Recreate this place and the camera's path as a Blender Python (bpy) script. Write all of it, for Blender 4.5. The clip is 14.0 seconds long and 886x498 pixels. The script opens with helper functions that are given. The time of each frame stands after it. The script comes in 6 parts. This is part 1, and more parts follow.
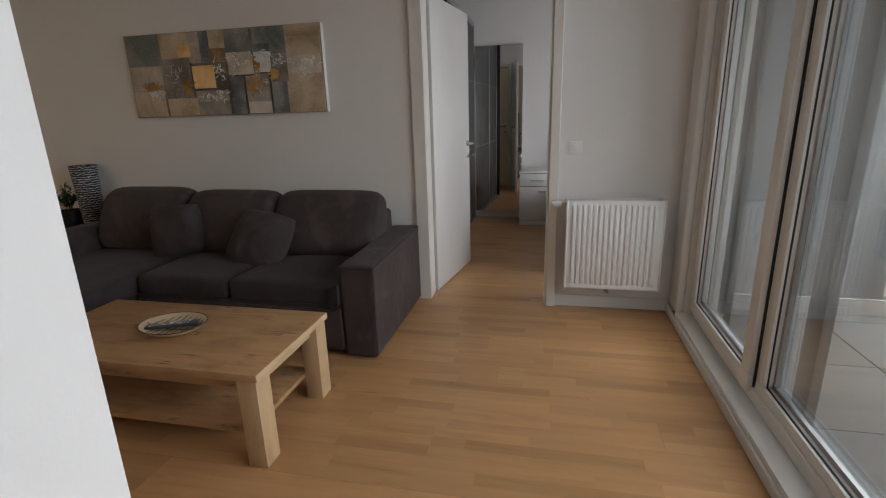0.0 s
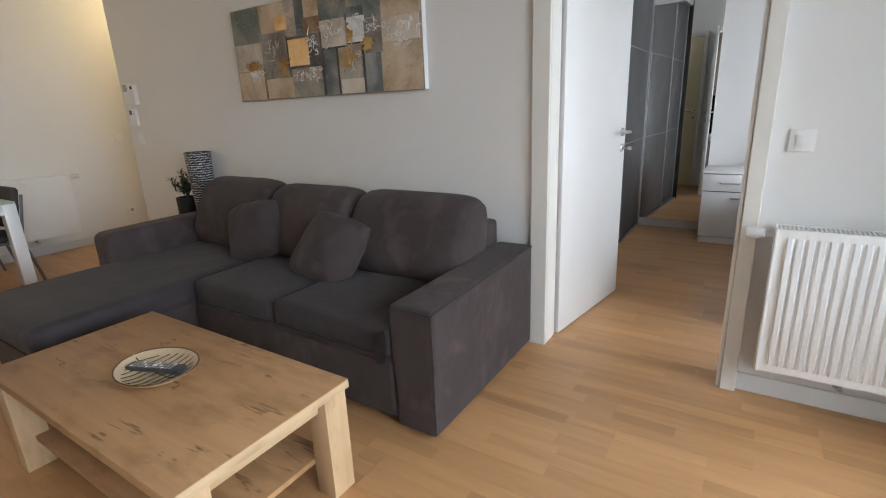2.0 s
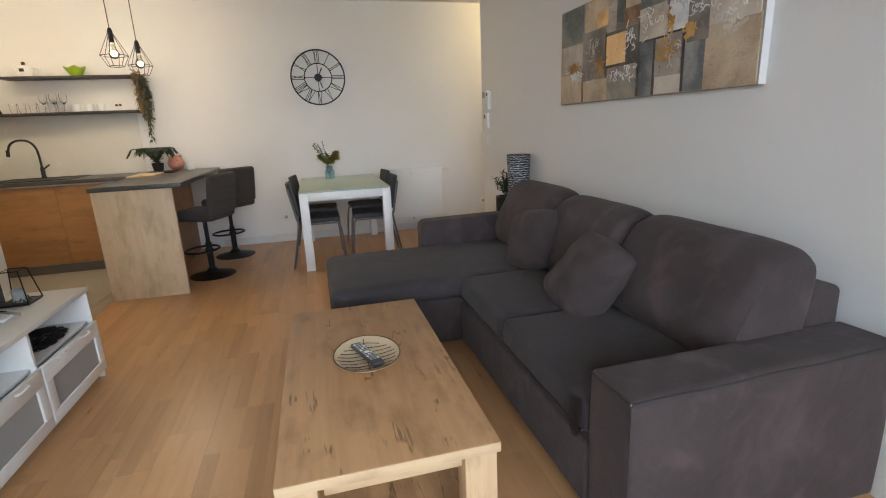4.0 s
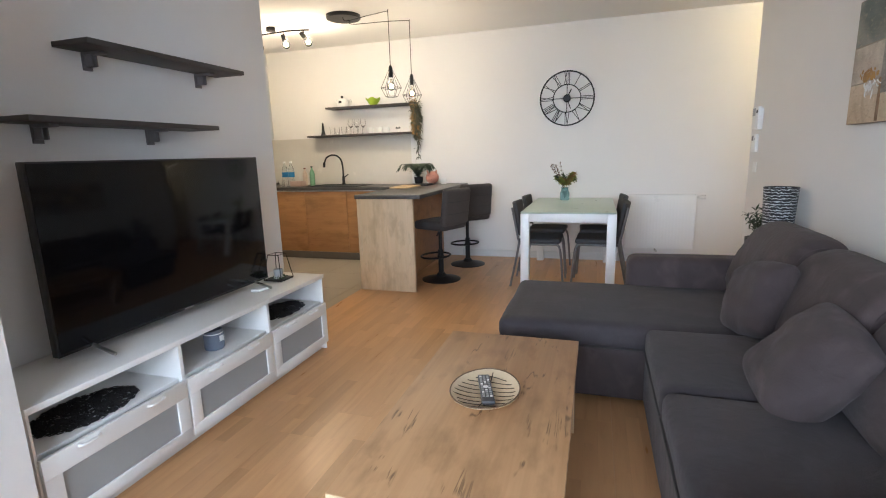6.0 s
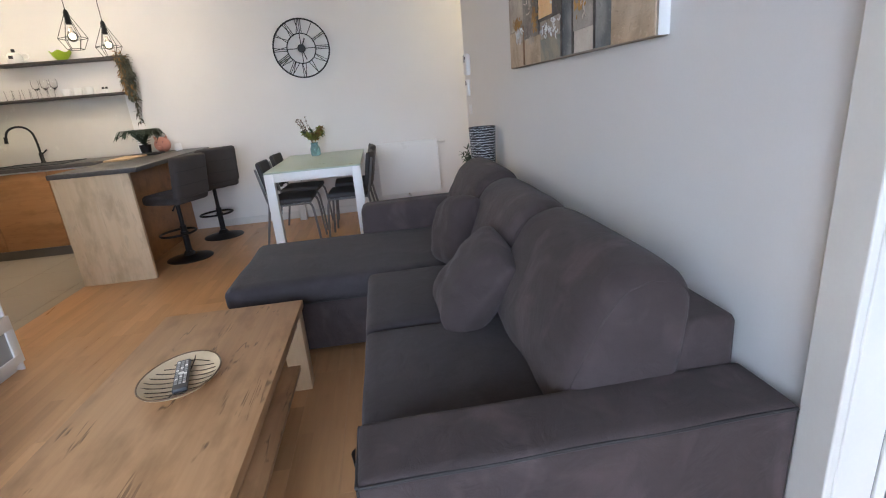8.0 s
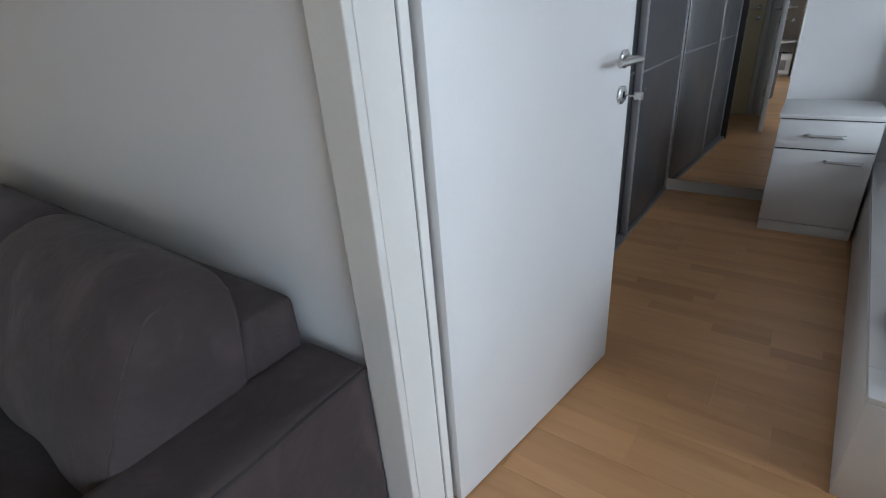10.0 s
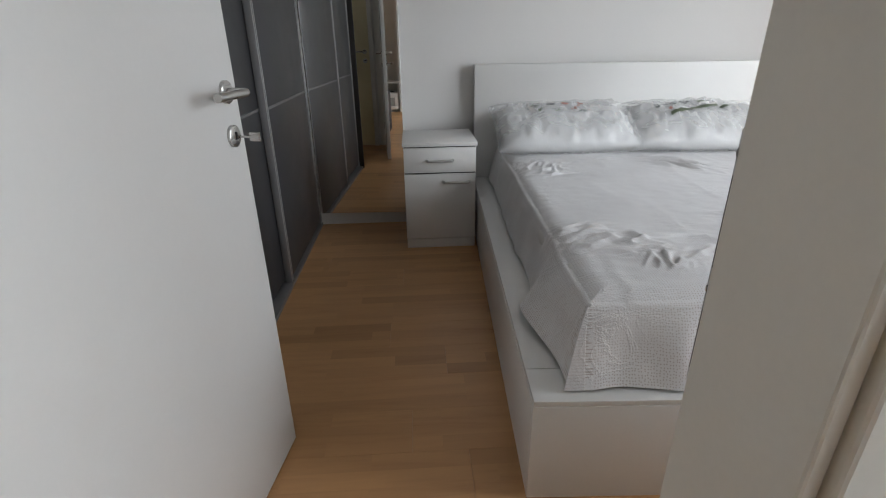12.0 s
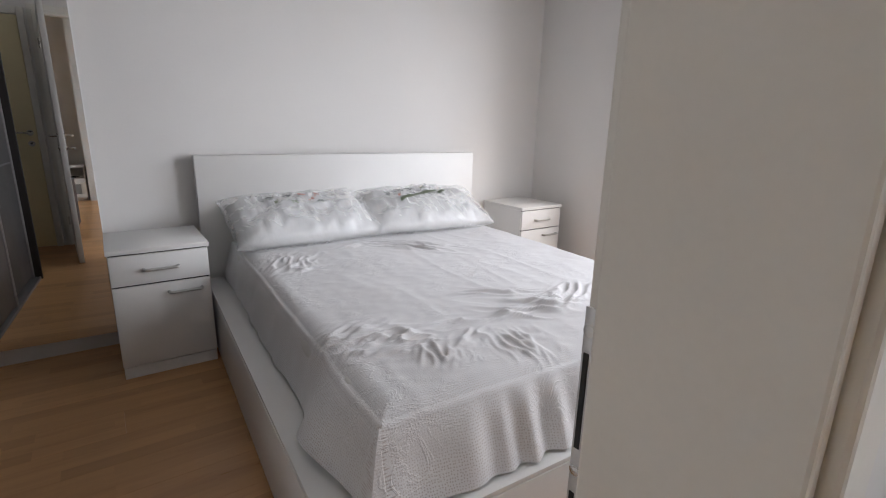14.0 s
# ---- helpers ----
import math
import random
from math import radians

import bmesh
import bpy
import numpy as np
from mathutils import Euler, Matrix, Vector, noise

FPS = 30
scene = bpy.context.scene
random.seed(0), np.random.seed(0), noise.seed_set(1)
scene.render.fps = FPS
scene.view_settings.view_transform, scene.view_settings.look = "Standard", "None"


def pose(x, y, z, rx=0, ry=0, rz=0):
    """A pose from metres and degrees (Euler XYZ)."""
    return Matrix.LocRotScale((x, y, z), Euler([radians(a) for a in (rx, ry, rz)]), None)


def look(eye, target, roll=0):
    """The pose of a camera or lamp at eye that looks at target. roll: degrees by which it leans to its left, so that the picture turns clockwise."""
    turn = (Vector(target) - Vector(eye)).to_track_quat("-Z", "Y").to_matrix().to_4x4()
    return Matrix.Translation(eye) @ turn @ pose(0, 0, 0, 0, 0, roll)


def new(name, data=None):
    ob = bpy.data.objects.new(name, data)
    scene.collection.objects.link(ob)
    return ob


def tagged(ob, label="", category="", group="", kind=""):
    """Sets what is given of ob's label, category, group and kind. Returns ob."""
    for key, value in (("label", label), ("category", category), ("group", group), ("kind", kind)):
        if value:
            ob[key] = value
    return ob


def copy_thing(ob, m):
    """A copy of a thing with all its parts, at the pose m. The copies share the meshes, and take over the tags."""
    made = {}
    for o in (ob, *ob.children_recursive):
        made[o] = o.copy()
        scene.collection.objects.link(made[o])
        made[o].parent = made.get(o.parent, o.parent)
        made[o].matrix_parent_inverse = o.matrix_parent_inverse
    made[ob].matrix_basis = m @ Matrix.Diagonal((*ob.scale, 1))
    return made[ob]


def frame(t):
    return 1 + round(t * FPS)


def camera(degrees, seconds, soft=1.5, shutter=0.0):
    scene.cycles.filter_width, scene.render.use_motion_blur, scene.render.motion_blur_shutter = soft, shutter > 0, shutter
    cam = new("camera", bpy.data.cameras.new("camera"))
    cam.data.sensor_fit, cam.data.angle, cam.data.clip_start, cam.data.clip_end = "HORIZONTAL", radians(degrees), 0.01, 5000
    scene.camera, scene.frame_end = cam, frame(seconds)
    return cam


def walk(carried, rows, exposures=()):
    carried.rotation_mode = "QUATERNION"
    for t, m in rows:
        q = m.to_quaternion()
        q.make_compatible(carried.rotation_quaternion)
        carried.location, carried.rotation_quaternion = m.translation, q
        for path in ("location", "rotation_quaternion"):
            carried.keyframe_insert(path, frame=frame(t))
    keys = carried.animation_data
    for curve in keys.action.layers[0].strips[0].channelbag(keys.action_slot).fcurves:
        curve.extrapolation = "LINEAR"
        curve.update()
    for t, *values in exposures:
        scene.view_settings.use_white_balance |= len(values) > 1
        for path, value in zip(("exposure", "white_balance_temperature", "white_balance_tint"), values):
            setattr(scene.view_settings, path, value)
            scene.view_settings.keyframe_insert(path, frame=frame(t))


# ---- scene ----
# ======== camera ========
cam = camera(85.0, 14.0, soft=1.1)
PATH = [
    (0, (0.108, 0.145, 1.356), (-0.314, 2.025, 0.818), -1.7),
    (0.5, (0.065, 0.368, 1.341), (-0.329, 2.248, 0.786), -1.8),
    (1, (0.099, 0.692, 1.327), (-0.456, 2.526, 0.753), -2.1),
    (1.5, (0.136, 0.938, 1.334), (-0.641, 2.696, 0.783), -2.5),
    (2, (0.121, 1.159, 1.289), (-0.923, 2.771, 0.731), -2.4),
    (2.5, (0.114, 1.355, 1.305), (-1.167, 2.78, 0.735), -2.8),
    (3, (0.117, 1.547, 1.292), (-1.431, 2.689, 0.743), -3.2),
    (3.5, (0.168, 1.687, 1.313), (-1.571, 2.526, 0.789), -2.8),
    (4, (0.161, 1.77, 1.294), (-1.718, 2.243, 0.8), -2.6),
    (4.2, (0.131, 1.824, 1.287), (-1.782, 2.144, 0.802), -2.6),
    (6.3, (0.037, 2.308, 1.307), (-1.827, 1.692, 0.927), -1.6),
    (6.5, (0.036, 2.35, 1.299), (-1.839, 1.768, 0.916), -1.7),
    (7, (0.025, 2.464, 1.297), (-1.89, 2.087, 0.858), -2.7),
    (7.5, (0.002, 2.568, 1.297), (-1.927, 2.445, 0.784), -3.9),
    (8, (-0.025, 2.648, 1.287), (-1.92, 2.849, 0.679), -5.1),
    (8.5, (-0.065, 2.704, 1.272), (-1.859, 3.244, 0.572), -5.6),
    (9, (-0.127, 2.785, 1.265), (-1.703, 3.731, 0.477), -6.1),
    (9.2, (-0.143, 2.805, 1.258), (-1.63, 3.871, 0.451), -5.7),
    (11.3, (-0.167, 3.15, 1.22), (-0.556, 4.928, 0.39), -2.6),
    (11.5, (-0.143, 3.173, 1.195), (-0.423, 4.985, 0.395), -2.1),
    (12, (-0.177, 3.247, 1.201), (-0.075, 5.081, 0.412), -0.8),
    (12.5, (-0.192, 3.3, 1.208), (0.262, 5.091, 0.441), 0.2),
    (13, (-0.159, 3.332, 1.227), (0.536, 5.064, 0.509), 0.7),
    (13.5, (-0.181, 3.363, 1.255), (0.721, 5.034, 0.627), 1.1),
    (14, (-0.207, 3.414, 1.27), (0.907, 4.997, 0.77), 1.4),
]
walk(cam, [(t, look(eye, target, roll)) for t, eye, target, roll in PATH],
     [(0, -1.0, 6600, 12), (0.5, -0.68, 6550, 11), (1.0, -0.35, 6500, 10), (1.5, -0.05, 6400, 9), (2.5, 0.03, 5950, 9), (4.2, 0.13, 5950, 9), (6.5, 0.54, 5500, 10), (8, 0.31, 5450, 12), (9.2, -0.25, 5450, 7), (11.5, -0.72, 6350, 7), (12.5, -0.74, 6450, 12), (14, -0.58, 6500, 14)])

# ======== light ========
world = bpy.data.worlds.new("sky")
scene.world = world
world.use_nodes = True
wn = world.node_tree
sky = wn.nodes.new("ShaderNodeTexSky")
sky.sky_type, sky.sun_disc = "NISHITA", False
sky.sun_elevation, sky.sun_rotation = radians(42), radians(150)
sky.air_density, sky.dust_density = 1.0, 3.0
wn.nodes["Background"].inputs[1].default_value = 0.15
wn.links.new(sky.outputs[0], wn.nodes["Background"].inputs[0])


def lamp(name, kind, m, energy, color, **more):
    data = bpy.data.lights.new(name, kind)
    data.energy, data.color = energy, color
    for key, value in more.items():
        if key == "size":
            data.shape, data.size, data.size_y = "RECTANGLE", value[0], value[1]
        elif key == "angle":
            data.angle = radians(value)
        elif key == "radius":
            data.shadow_soft_size = value
    ob = new(name, data)
    ob.matrix_world = m
    return ob


lamp("sun", "SUN", look((6, -8, 9), (0, 2, 0)), 0.8, (1.0, 0.96, 0.9), angle=14)
# area lamps for sky light through the large window and an assumed bedroom window
lamp("window_light", "AREA", look((6.6, 1.6, 3.1), (-3.0, 1.25, 0.5)), 920, (0.88, 0.94, 1.0), size=(9.0, 4.2))
# stands just inside that unseen window, turned to brighten the bed foot
lamp("bedroom_window_light", "AREA", look((2.5, 3.7, 1.25), (0.2, 4.35, 0.35)), 51, (0.93, 0.965, 1.0), size=(0.72, 1.8))
# added fill from the east, with no known window there
lamp("bedroom_side_light", "AREA", look((3.4, 4.9, 1.6), (0.0, 5.0, 0.9)), 9, (0.94, 0.96, 1.0), size=(1.5, 1.5))
WARM = (1.0, 0.8, 0.56)

# ======== materials ========
MATS = {}


class Nodes:
    """A principled material and short ways to add nodes to it."""

    def __init__(self, name):
        self.mat = bpy.data.materials.new(name)
        self.mat.use_nodes = True
        self.tree = self.mat.node_tree
        self.bsdf = self.tree.nodes["Principled BSDF"]
        MATS[name] = self.mat

    def add(self, kind, ins=None, **props):
        n = self.tree.nodes.new("ShaderNode" + kind)
        for key, value in props.items():
            setattr(n, key, value)
        for key, value in (ins or {}).items():
            if isinstance(value, bpy.types.NodeSocket):
                self.tree.links.new(value, n.inputs[key])
            else:
                n.inputs[key].default_value = value
        return n

    def set(self, key, value):
        if isinstance(value, bpy.types.NodeSocket):
            self.tree.links.new(value, self.bsdf.inputs[key])
        else:
            self.bsdf.inputs[key].default_value = value

    def coords(self, stretch=(1, 1, 1), shift=True):
        v = self.add("TexCoord").outputs["Object"]
        if shift:
            r = self.add("ObjectInfo").outputs["Random"]
            k = self.add("Math", {0: r, 1: 37.0}, operation="MULTIPLY").outputs[0]
            v = self.add("VectorMath", {0: v, 1: k}, operation="ADD").outputs[0]
        return self.add("Mapping", {"Vector": v, "Scale": stretch}).outputs[0]

    def noise(self, v, scale, detail=4.0, rough=0.55, distort=0.0):
        return self.add("TexNoise", {"Vector": v, "Scale": scale, "Detail": detail, "Roughness": rough, "Distortion": distort}).outputs["Fac"]

    def ramp(self, fac, *stops):
        n = self.add("ValToRGB", {"Fac": fac})
        e = n.color_ramp.elements
        while len(e) < len(stops):
            e.new(0.5)
        for k, (p, c) in enumerate(stops):
            e[k].position = p
            e[k].color = (*c, 1) if len(c) == 3 else c
        return n.outputs["Color"]

    def mix(self, fac, a, b, mode="MIX"):
        n = self.add("MixRGB", {"Fac": fac, "Color1": a if isinstance(a, bpy.types.NodeSocket) else (*a, 1), "Color2": b if isinstance(b, bpy.types.NodeSocket) else (*b, 1)}, blend_type=mode)
        return n.outputs[0]

    def bump(self, height, strength, distance=0.004):
        self.set("Normal", self.add("Bump", {"Height": height, "Strength": strength, "Distance": distance}).outputs[0])


def grade(c, k):
    return tuple(min(1, v * k) for v in c)


def plain(name, col, rough=0.5, metal=0.0, var=0.12, scale=5, bump=0.06, bscale=120, stretch=(1, 1, 1), rand=0.0, sheen=0.0, coat=0.0):
    """Paint, fabric, metal or plastic with stains at one scale and grain at another."""
    n = Nodes(name)
    v = n.coords(stretch)
    big, fine = n.noise(v, scale), n.noise(v, bscale, 2.0)
    col_out = n.ramp(big, (0.3, grade(col, 1 - var)), (0.7, grade(col, 1 + var)))
    col_out = n.mix(0.25, col_out, n.ramp(fine, (0.35, grade(col, 1 - var)), (0.65, grade(col, 1 + var))))
    if rand:
        r = n.add("ObjectInfo").outputs["Random"]
        g = n.add("MapRange", {"Value": r, "To Min": 1 - rand, "To Max": 1 + rand}).outputs[0]
        col_out = n.mix(1.0, col_out, n.add("CombineColor", {"Red": g, "Green": g, "Blue": g}).outputs[0], "MULTIPLY")
    n.set("Base Color", col_out)
    n.set("Roughness", n.add("MapRange", {"Value": big, "To Min": max(0.02, rough - 0.07), "To Max": min(1, rough + 0.07)}).outputs[0])
    n.set("Metallic", metal)
    if sheen:
        n.set("Sheen Weight", sheen)
        n.set("Sheen Roughness", 0.45)
    if coat:
        n.set("Coat Weight", coat)
    if bump:
        n.bump(fine, bump, 0.003)
    return n.mat


def wood(name, light, dark, axis=0, rough=0.4, grain=1.0, rand=0.12, cracks=0.0, fine_scale=26):
    """Boards with grain along one axis, knots and, at will, dark cracks."""
    n = Nodes(name)
    st = [7.0, 7.0, 7.0]
    st[axis] = 0.55
    v = n.coords(tuple(st))
    st2 = [40.0, 40.0, 40.0]
    st2[axis] = 1.2
    v2 = n.coords(tuple(st2))
    wavy = n.noise(v, 1.6 * grain, 6.0, 0.6, 0.6)
    fine = n.noise(v2, 1.0 * grain * fine_scale / 26, 3.0, 0.6)
    col = n.ramp(wavy, (0.28, dark), (0.52, grade(light, 0.93)), (0.72, grade(light, 1.06)))
    col = n.mix(0.35, col, n.ramp(fine, (0.32, dark), (0.62, light)))
    if cracks:
        st3 = [5.5, 5.5, 5.5]
        st3[axis] = 0.7
        w = n.noise(n.coords(tuple(st3)), 2.1, 4.0, 0.55, 0.5)
        a = n.add("Math", {0: n.add("Math", {0: w, 1: 0.5}, operation="SUBTRACT").outputs[0]}, operation="ABSOLUTE").outputs[0]
        line = n.add("MapRange", {"Value": a, "From Min": 0.0, "From Max": 0.022, "To Min": 1.0, "To Max": 0.0}).outputs[0]
        gate = n.add("MapRange", {"Value": n.noise(n.coords(tuple(13 if k != axis else 6.5 for k in range(3))), 1.0, 2.0), "From Min": 0.545, "From Max": 0.62}).outputs[0]
        fac = n.add("Math", {0: n.add("Math", {0: line, 1: gate}, operation="MULTIPLY").outputs[0], 1: cracks}, operation="MULTIPLY").outputs[0]
        col = n.mix(fac, col, grade(dark, 0.42))
        blot = n.add("MapRange", {"Value": n.noise(n.coords(tuple(4 if k != axis else 1.6 for k in range(3))), 2.4, 4.0), "From Min": 0.5, "From Max": 0.72, "To Max": 0.8}).outputs[0]
        col = n.mix(blot, col, grade(dark, 0.75))
    if rand:
        r = n.add("ObjectInfo").outputs["Random"]
        g = n.add("MapRange", {"Value": r, "To Min": 1 - rand, "To Max": 1 + rand * 0.7}).outputs[0]
        col = n.mix(1.0, col, n.add("CombineColor", {"Red": g, "Green": g, "Blue": g}).outputs[0], "MULTIPLY")
    n.set("Base Color", col)
    n.set("Roughness", n.add("MapRange", {"Value": wavy, "To Min": rough - 0.06, "To Max": rough + 0.1}).outputs[0])
    n.bump(fine, 0.12, 0.002)
    return n.mat


def strip_floor(name, light, dark):
    """Three-strip boards: each board shows staves of slightly different tone, with grain along x."""
    n = Nodes(name)
    r = n.add("ObjectInfo").outputs["Random"]
    xyz = n.add("SeparateXYZ", {0: n.add("TexCoord").outputs["Object"]})
    row = n.add("Math", {0: n.add("Math", {0: r, 1: 97.0}, operation="MULTIPLY").outputs[0]}, operation="FLOOR").outputs[0]
    y = n.add("Math", {0: xyz.outputs[1], 1: n.add("Math", {0: row, 1: 0.194, 2: 0.097}, operation="MULTIPLY_ADD").outputs[0]}, operation="ADD").outputs[0]
    x = n.add("Math", {0: xyz.outputs[0], 1: n.add("Math", {0: r, 1: 29.0}, operation="MULTIPLY").outputs[0]}, operation="ADD").outputs[0]
    v = n.add("CombineXYZ", {0: x, 1: y, 2: 0.0}).outputs[0]
    staves = n.add("TexBrick", {"Vector": v, "Scale": 1.0, "Color1": (0, 0, 0, 1), "Color2": (1, 1, 1, 1), "Mortar": (0.5, 0.5, 0.5, 1), "Mortar Size": 0.0006, "Mortar Smooth": 0.3, "Bias": 0.0, "Brick Width": 0.72, "Row Height": 0.194 / 3}, offset=0.37, offset_frequency=2)
    tone = staves.outputs["Color"]
    moved = n.add("VectorMath", {0: v, 1: n.add("VectorMath", {0: tone, 1: (7.0, 3.0, 5.0)}, operation="MULTIPLY").outputs[0]}, operation="ADD").outputs[0]
    wavy = n.noise(n.add("Mapping", {"Vector": moved, "Scale": (1.3, 13, 5)}).outputs[0], 1.5, 5.0, 0.6, 0.7)
    fine = n.noise(n.add("Mapping", {"Vector": moved, "Scale": (3.0, 90, 30)}).outputs[0], 1.0, 3.0, 0.6)
    col = n.ramp(wavy, (0.22, dark), (0.46, grade(light, 0.95)), (0.75, grade(light, 1.05)))
    col = n.mix(0.09, col, n.ramp(fine, (0.3, dark), (0.6, light)))
    lines = n.add("MapRange", {"Value": n.noise(n.add("Mapping", {"Vector": moved, "Scale": (2.2, 46, 9)}).outputs[0], 1.0, 3.0, 0.6, 0.4), "From Min": 0.6, "From Max": 0.7, "To Max": 0.2}).outputs[0]
    gate = n.add("MapRange", {"Value": n.noise(n.add("Mapping", {"Vector": moved, "Scale": (2.0, 4.0, 1)}).outputs[0], 1.0, 2.0), "From Min": 0.52, "From Max": 0.64}).outputs[0]
    col = n.mix(n.add("Math", {0: lines, 1: gate}, operation="MULTIPLY").outputs[0], col, grade(dark, 0.62))
    g = n.add("Math", {0: n.ramp(tone, (0.0, (0.76, 0.76, 0.76)), (0.28, (0.91, 0.91, 0.91)), (1.0, (1, 1, 1))), 1: n.add("MapRange", {"Value": r, "To Min": 0.93, "To Max": 1.05}).outputs[0]}, operation="MULTIPLY").outputs[0]
    g2 = n.add("Math", {0: g, 1: 1.12}, operation="POWER").outputs[0]
    col = n.mix(1.0, col, n.add("CombineColor", {"Red": g, "Green": g, "Blue": g2}).outputs[0], "MULTIPLY")
    col = n.mix(n.add("Math", {0: staves.outputs["Fac"], 1: 0.1}, operation="MULTIPLY").outputs[0], col, grade(dark, 0.8))
    n.set("Base Color", col)
    n.set("Roughness", n.add("MapRange", {"Value": wavy, "To Min": 0.24, "To Max": 0.36}).outputs[0])
    n.set("Specular IOR Level", 0.36)
    n.bump(fine, 0.07, 0.002)
    return n.mat


def suede(name, col, light=1.55, rough=0.88):
    """Brushed upholstery: cloudy lighter strokes where the nap lies over, soft creases and a fine weave."""
    n = Nodes(name)
    v = n.coords((1, 1, 1))
    cloud = n.noise(v, 2.6, 5.0, 0.62, 1.0)
    stroke = n.noise(n.coords((1.5, 1.5, 1.0)), 4.5, 3.0, 0.55, 0.6)
    weave = n.noise(v, 520.0, 2.0)
    c = n.ramp(cloud, (0.3, grade(col, 0.72)), (0.72, grade(col, 1.22)))
    k = n.add("MapRange", {"Value": stroke, "From Min": 0.52, "From Max": 0.7, "To Max": 0.7}).outputs[0]
    c = n.mix(k, c, tuple(v_ * light for v_ in col))
    c = n.mix(0.18, c, n.ramp(weave, (0.35, grade(col, 0.5)), (0.65, grade(col, 1.6))))
    n.set("Base Color", c)
    n.set("Roughness", rough)
    n.set("Sheen Weight", 0.06)
    mid = n.noise(v, 12.0, 4.0, 0.6, 0.9)
    h = n.add("Math", {0: n.add("Math", {0: mid, 1: 2.6}, operation="MULTIPLY").outputs[0], 1: n.add("Math", {0: weave, 1: 0.35}, operation="MULTIPLY").outputs[0]}, operation="ADD").outputs[0]
    n.bump(h, 0.5, 0.004)
    return n.mat


def brushwork(name, dark, mid, light, metal=0.0, rough=0.6):
    """Thick paint laid on with a knife: smoky changes of tone, dragged streaks and ridges."""
    n = Nodes(name)
    smoke = n.noise(n.coords((1, 1, 1)), 4.0, 3.0, 0.55, 0.5)
    drag = n.noise(n.coords((1.0, 1.0, 1.5)), 26.0, 4.0, 0.65, 1.4)
    c = n.ramp(smoke, (0.32, dark), (0.5, mid), (0.68, light))
    k = n.add("MapRange", {"Value": drag, "From Min": 0.55, "From Max": 0.75, "To Max": 0.55}).outputs[0]
    c = n.mix(k, c, grade(light, 1.2))
    k = n.add("MapRange", {"Value": drag, "From Min": 0.42, "From Max": 0.28, "To Max": 0.5}).outputs[0]
    n.set("Base Color", n.mix(k, c, grade(dark, 0.7)))
    n.set("Metallic", metal)
    n.set("Roughness", n.add("MapRange", {"Value": drag, "To Min": rough - 0.15, "To Max": rough + 0.15}).outputs[0])
    n.bump(drag, 0.6, 0.008)
    return n.mat


def glass(name, tint=(1, 1, 1), rough=0.0):
    n = Nodes(name)
    n.set("Base Color", (*tint, 1))
    n.set("Transmission Weight", 1.0)
    n.set("Roughness", rough)
    n.set("IOR", 1.45)
    return n.mat


def glow(name, col, strength):
    n = Nodes(name)
    n.set("Base Color", (*col, 1))
    n.set("Emission Color", (*col, 1))
    n.set("Emission Strength", strength)
    return n.mat


WALL = plain("wall_paint", (0.78, 0.765, 0.75), 0.75, var=0.02, scale=1.2, bump=0.05, bscale=160)
CEIL = plain("ceiling_paint", (0.8, 0.79, 0.78), 0.85, var=0.015, scale=1.0, bump=0.03, bscale=150)
TRIM = plain("white_trim", (0.7, 0.695, 0.685), 0.4, var=0.02, bump=0.02)
CREAM = plain("cream_lacquer", (0.76, 0.738, 0.69), 0.42, var=0.03, bump=0.02)
LACQ = plain("white_lacquer", (0.82, 0.82, 0.81), 0.32, var=0.02, bump=0.015)
PLANK = strip_floor("oak_strip_floor", (0.61, 0.34, 0.155), (0.49, 0.255, 0.108))
OAK = wood("craft_oak", (0.5, 0.29, 0.14), (0.34, 0.18, 0.078), 0, 0.42, 0.8, 0.03, cracks=1.0)
OAK_Y = wood("craft_oak_cross", (0.62, 0.455, 0.275), (0.5, 0.34, 0.19), 1, 0.55, 0.8, 0.05, cracks=0.3)
OAK_Z = wood("craft_oak_upright", (0.6, 0.42, 0.245), (0.5, 0.33, 0.175), 2, 0.5, 0.8, 0.05, cracks=0.2)
BAR_OAK = wood("pale_bar_oak", (0.68, 0.52, 0.34), (0.58, 0.42, 0.25), 2, 0.5, 0.8, 0.03, cracks=0.25)
FRONT = wood("kitchen_front_oak", (0.42, 0.21, 0.075), (0.31, 0.145, 0.048), 1, 0.42, 0.8, 0.06, cracks=0.3)
STONE = plain("dark_worktop", (0.075, 0.07, 0.068), 0.38, var=0.25, scale=40, bump=0.05, bscale=300)
DARKWOOD = wood("dark_shelf_wood", (0.055, 0.047, 0.043), (0.032, 0.027, 0.025), 0, 0.5, 1.0, 0.05)
TILE = plain("kitchen_tile", (0.36, 0.32, 0.26), 0.35, var=0.1, scale=3, bump=0.03, rand=0.05)
GROUT = plain("grout", (0.3, 0.28, 0.25), 0.9)
FABRIC = suede("sofa_fabric", (0.053, 0.038, 0.038), 2.0)
SEAT = suede("sofa_seat_fabric", (0.037, 0.030, 0.0335), 1.4)
PIPING = plain("sofa_piping", (0.03, 0.027, 0.028), 0.8)
STOOLF = plain("stool_fabric", (0.06, 0.052, 0.05), 0.85, var=0.15, bump=0.25, bscale=400, sheen=0.05)
BLACK = plain("black_metal", (0.012, 0.012, 0.013), 0.38, 0.3, bump=0.02)
BLACKPL = plain("black_plastic", (0.012, 0.012, 0.013), 0.45, bump=0.02)
SCREEN = plain("tv_screen", (0.004, 0.004, 0.005), 0.1, var=0.0, bump=0)
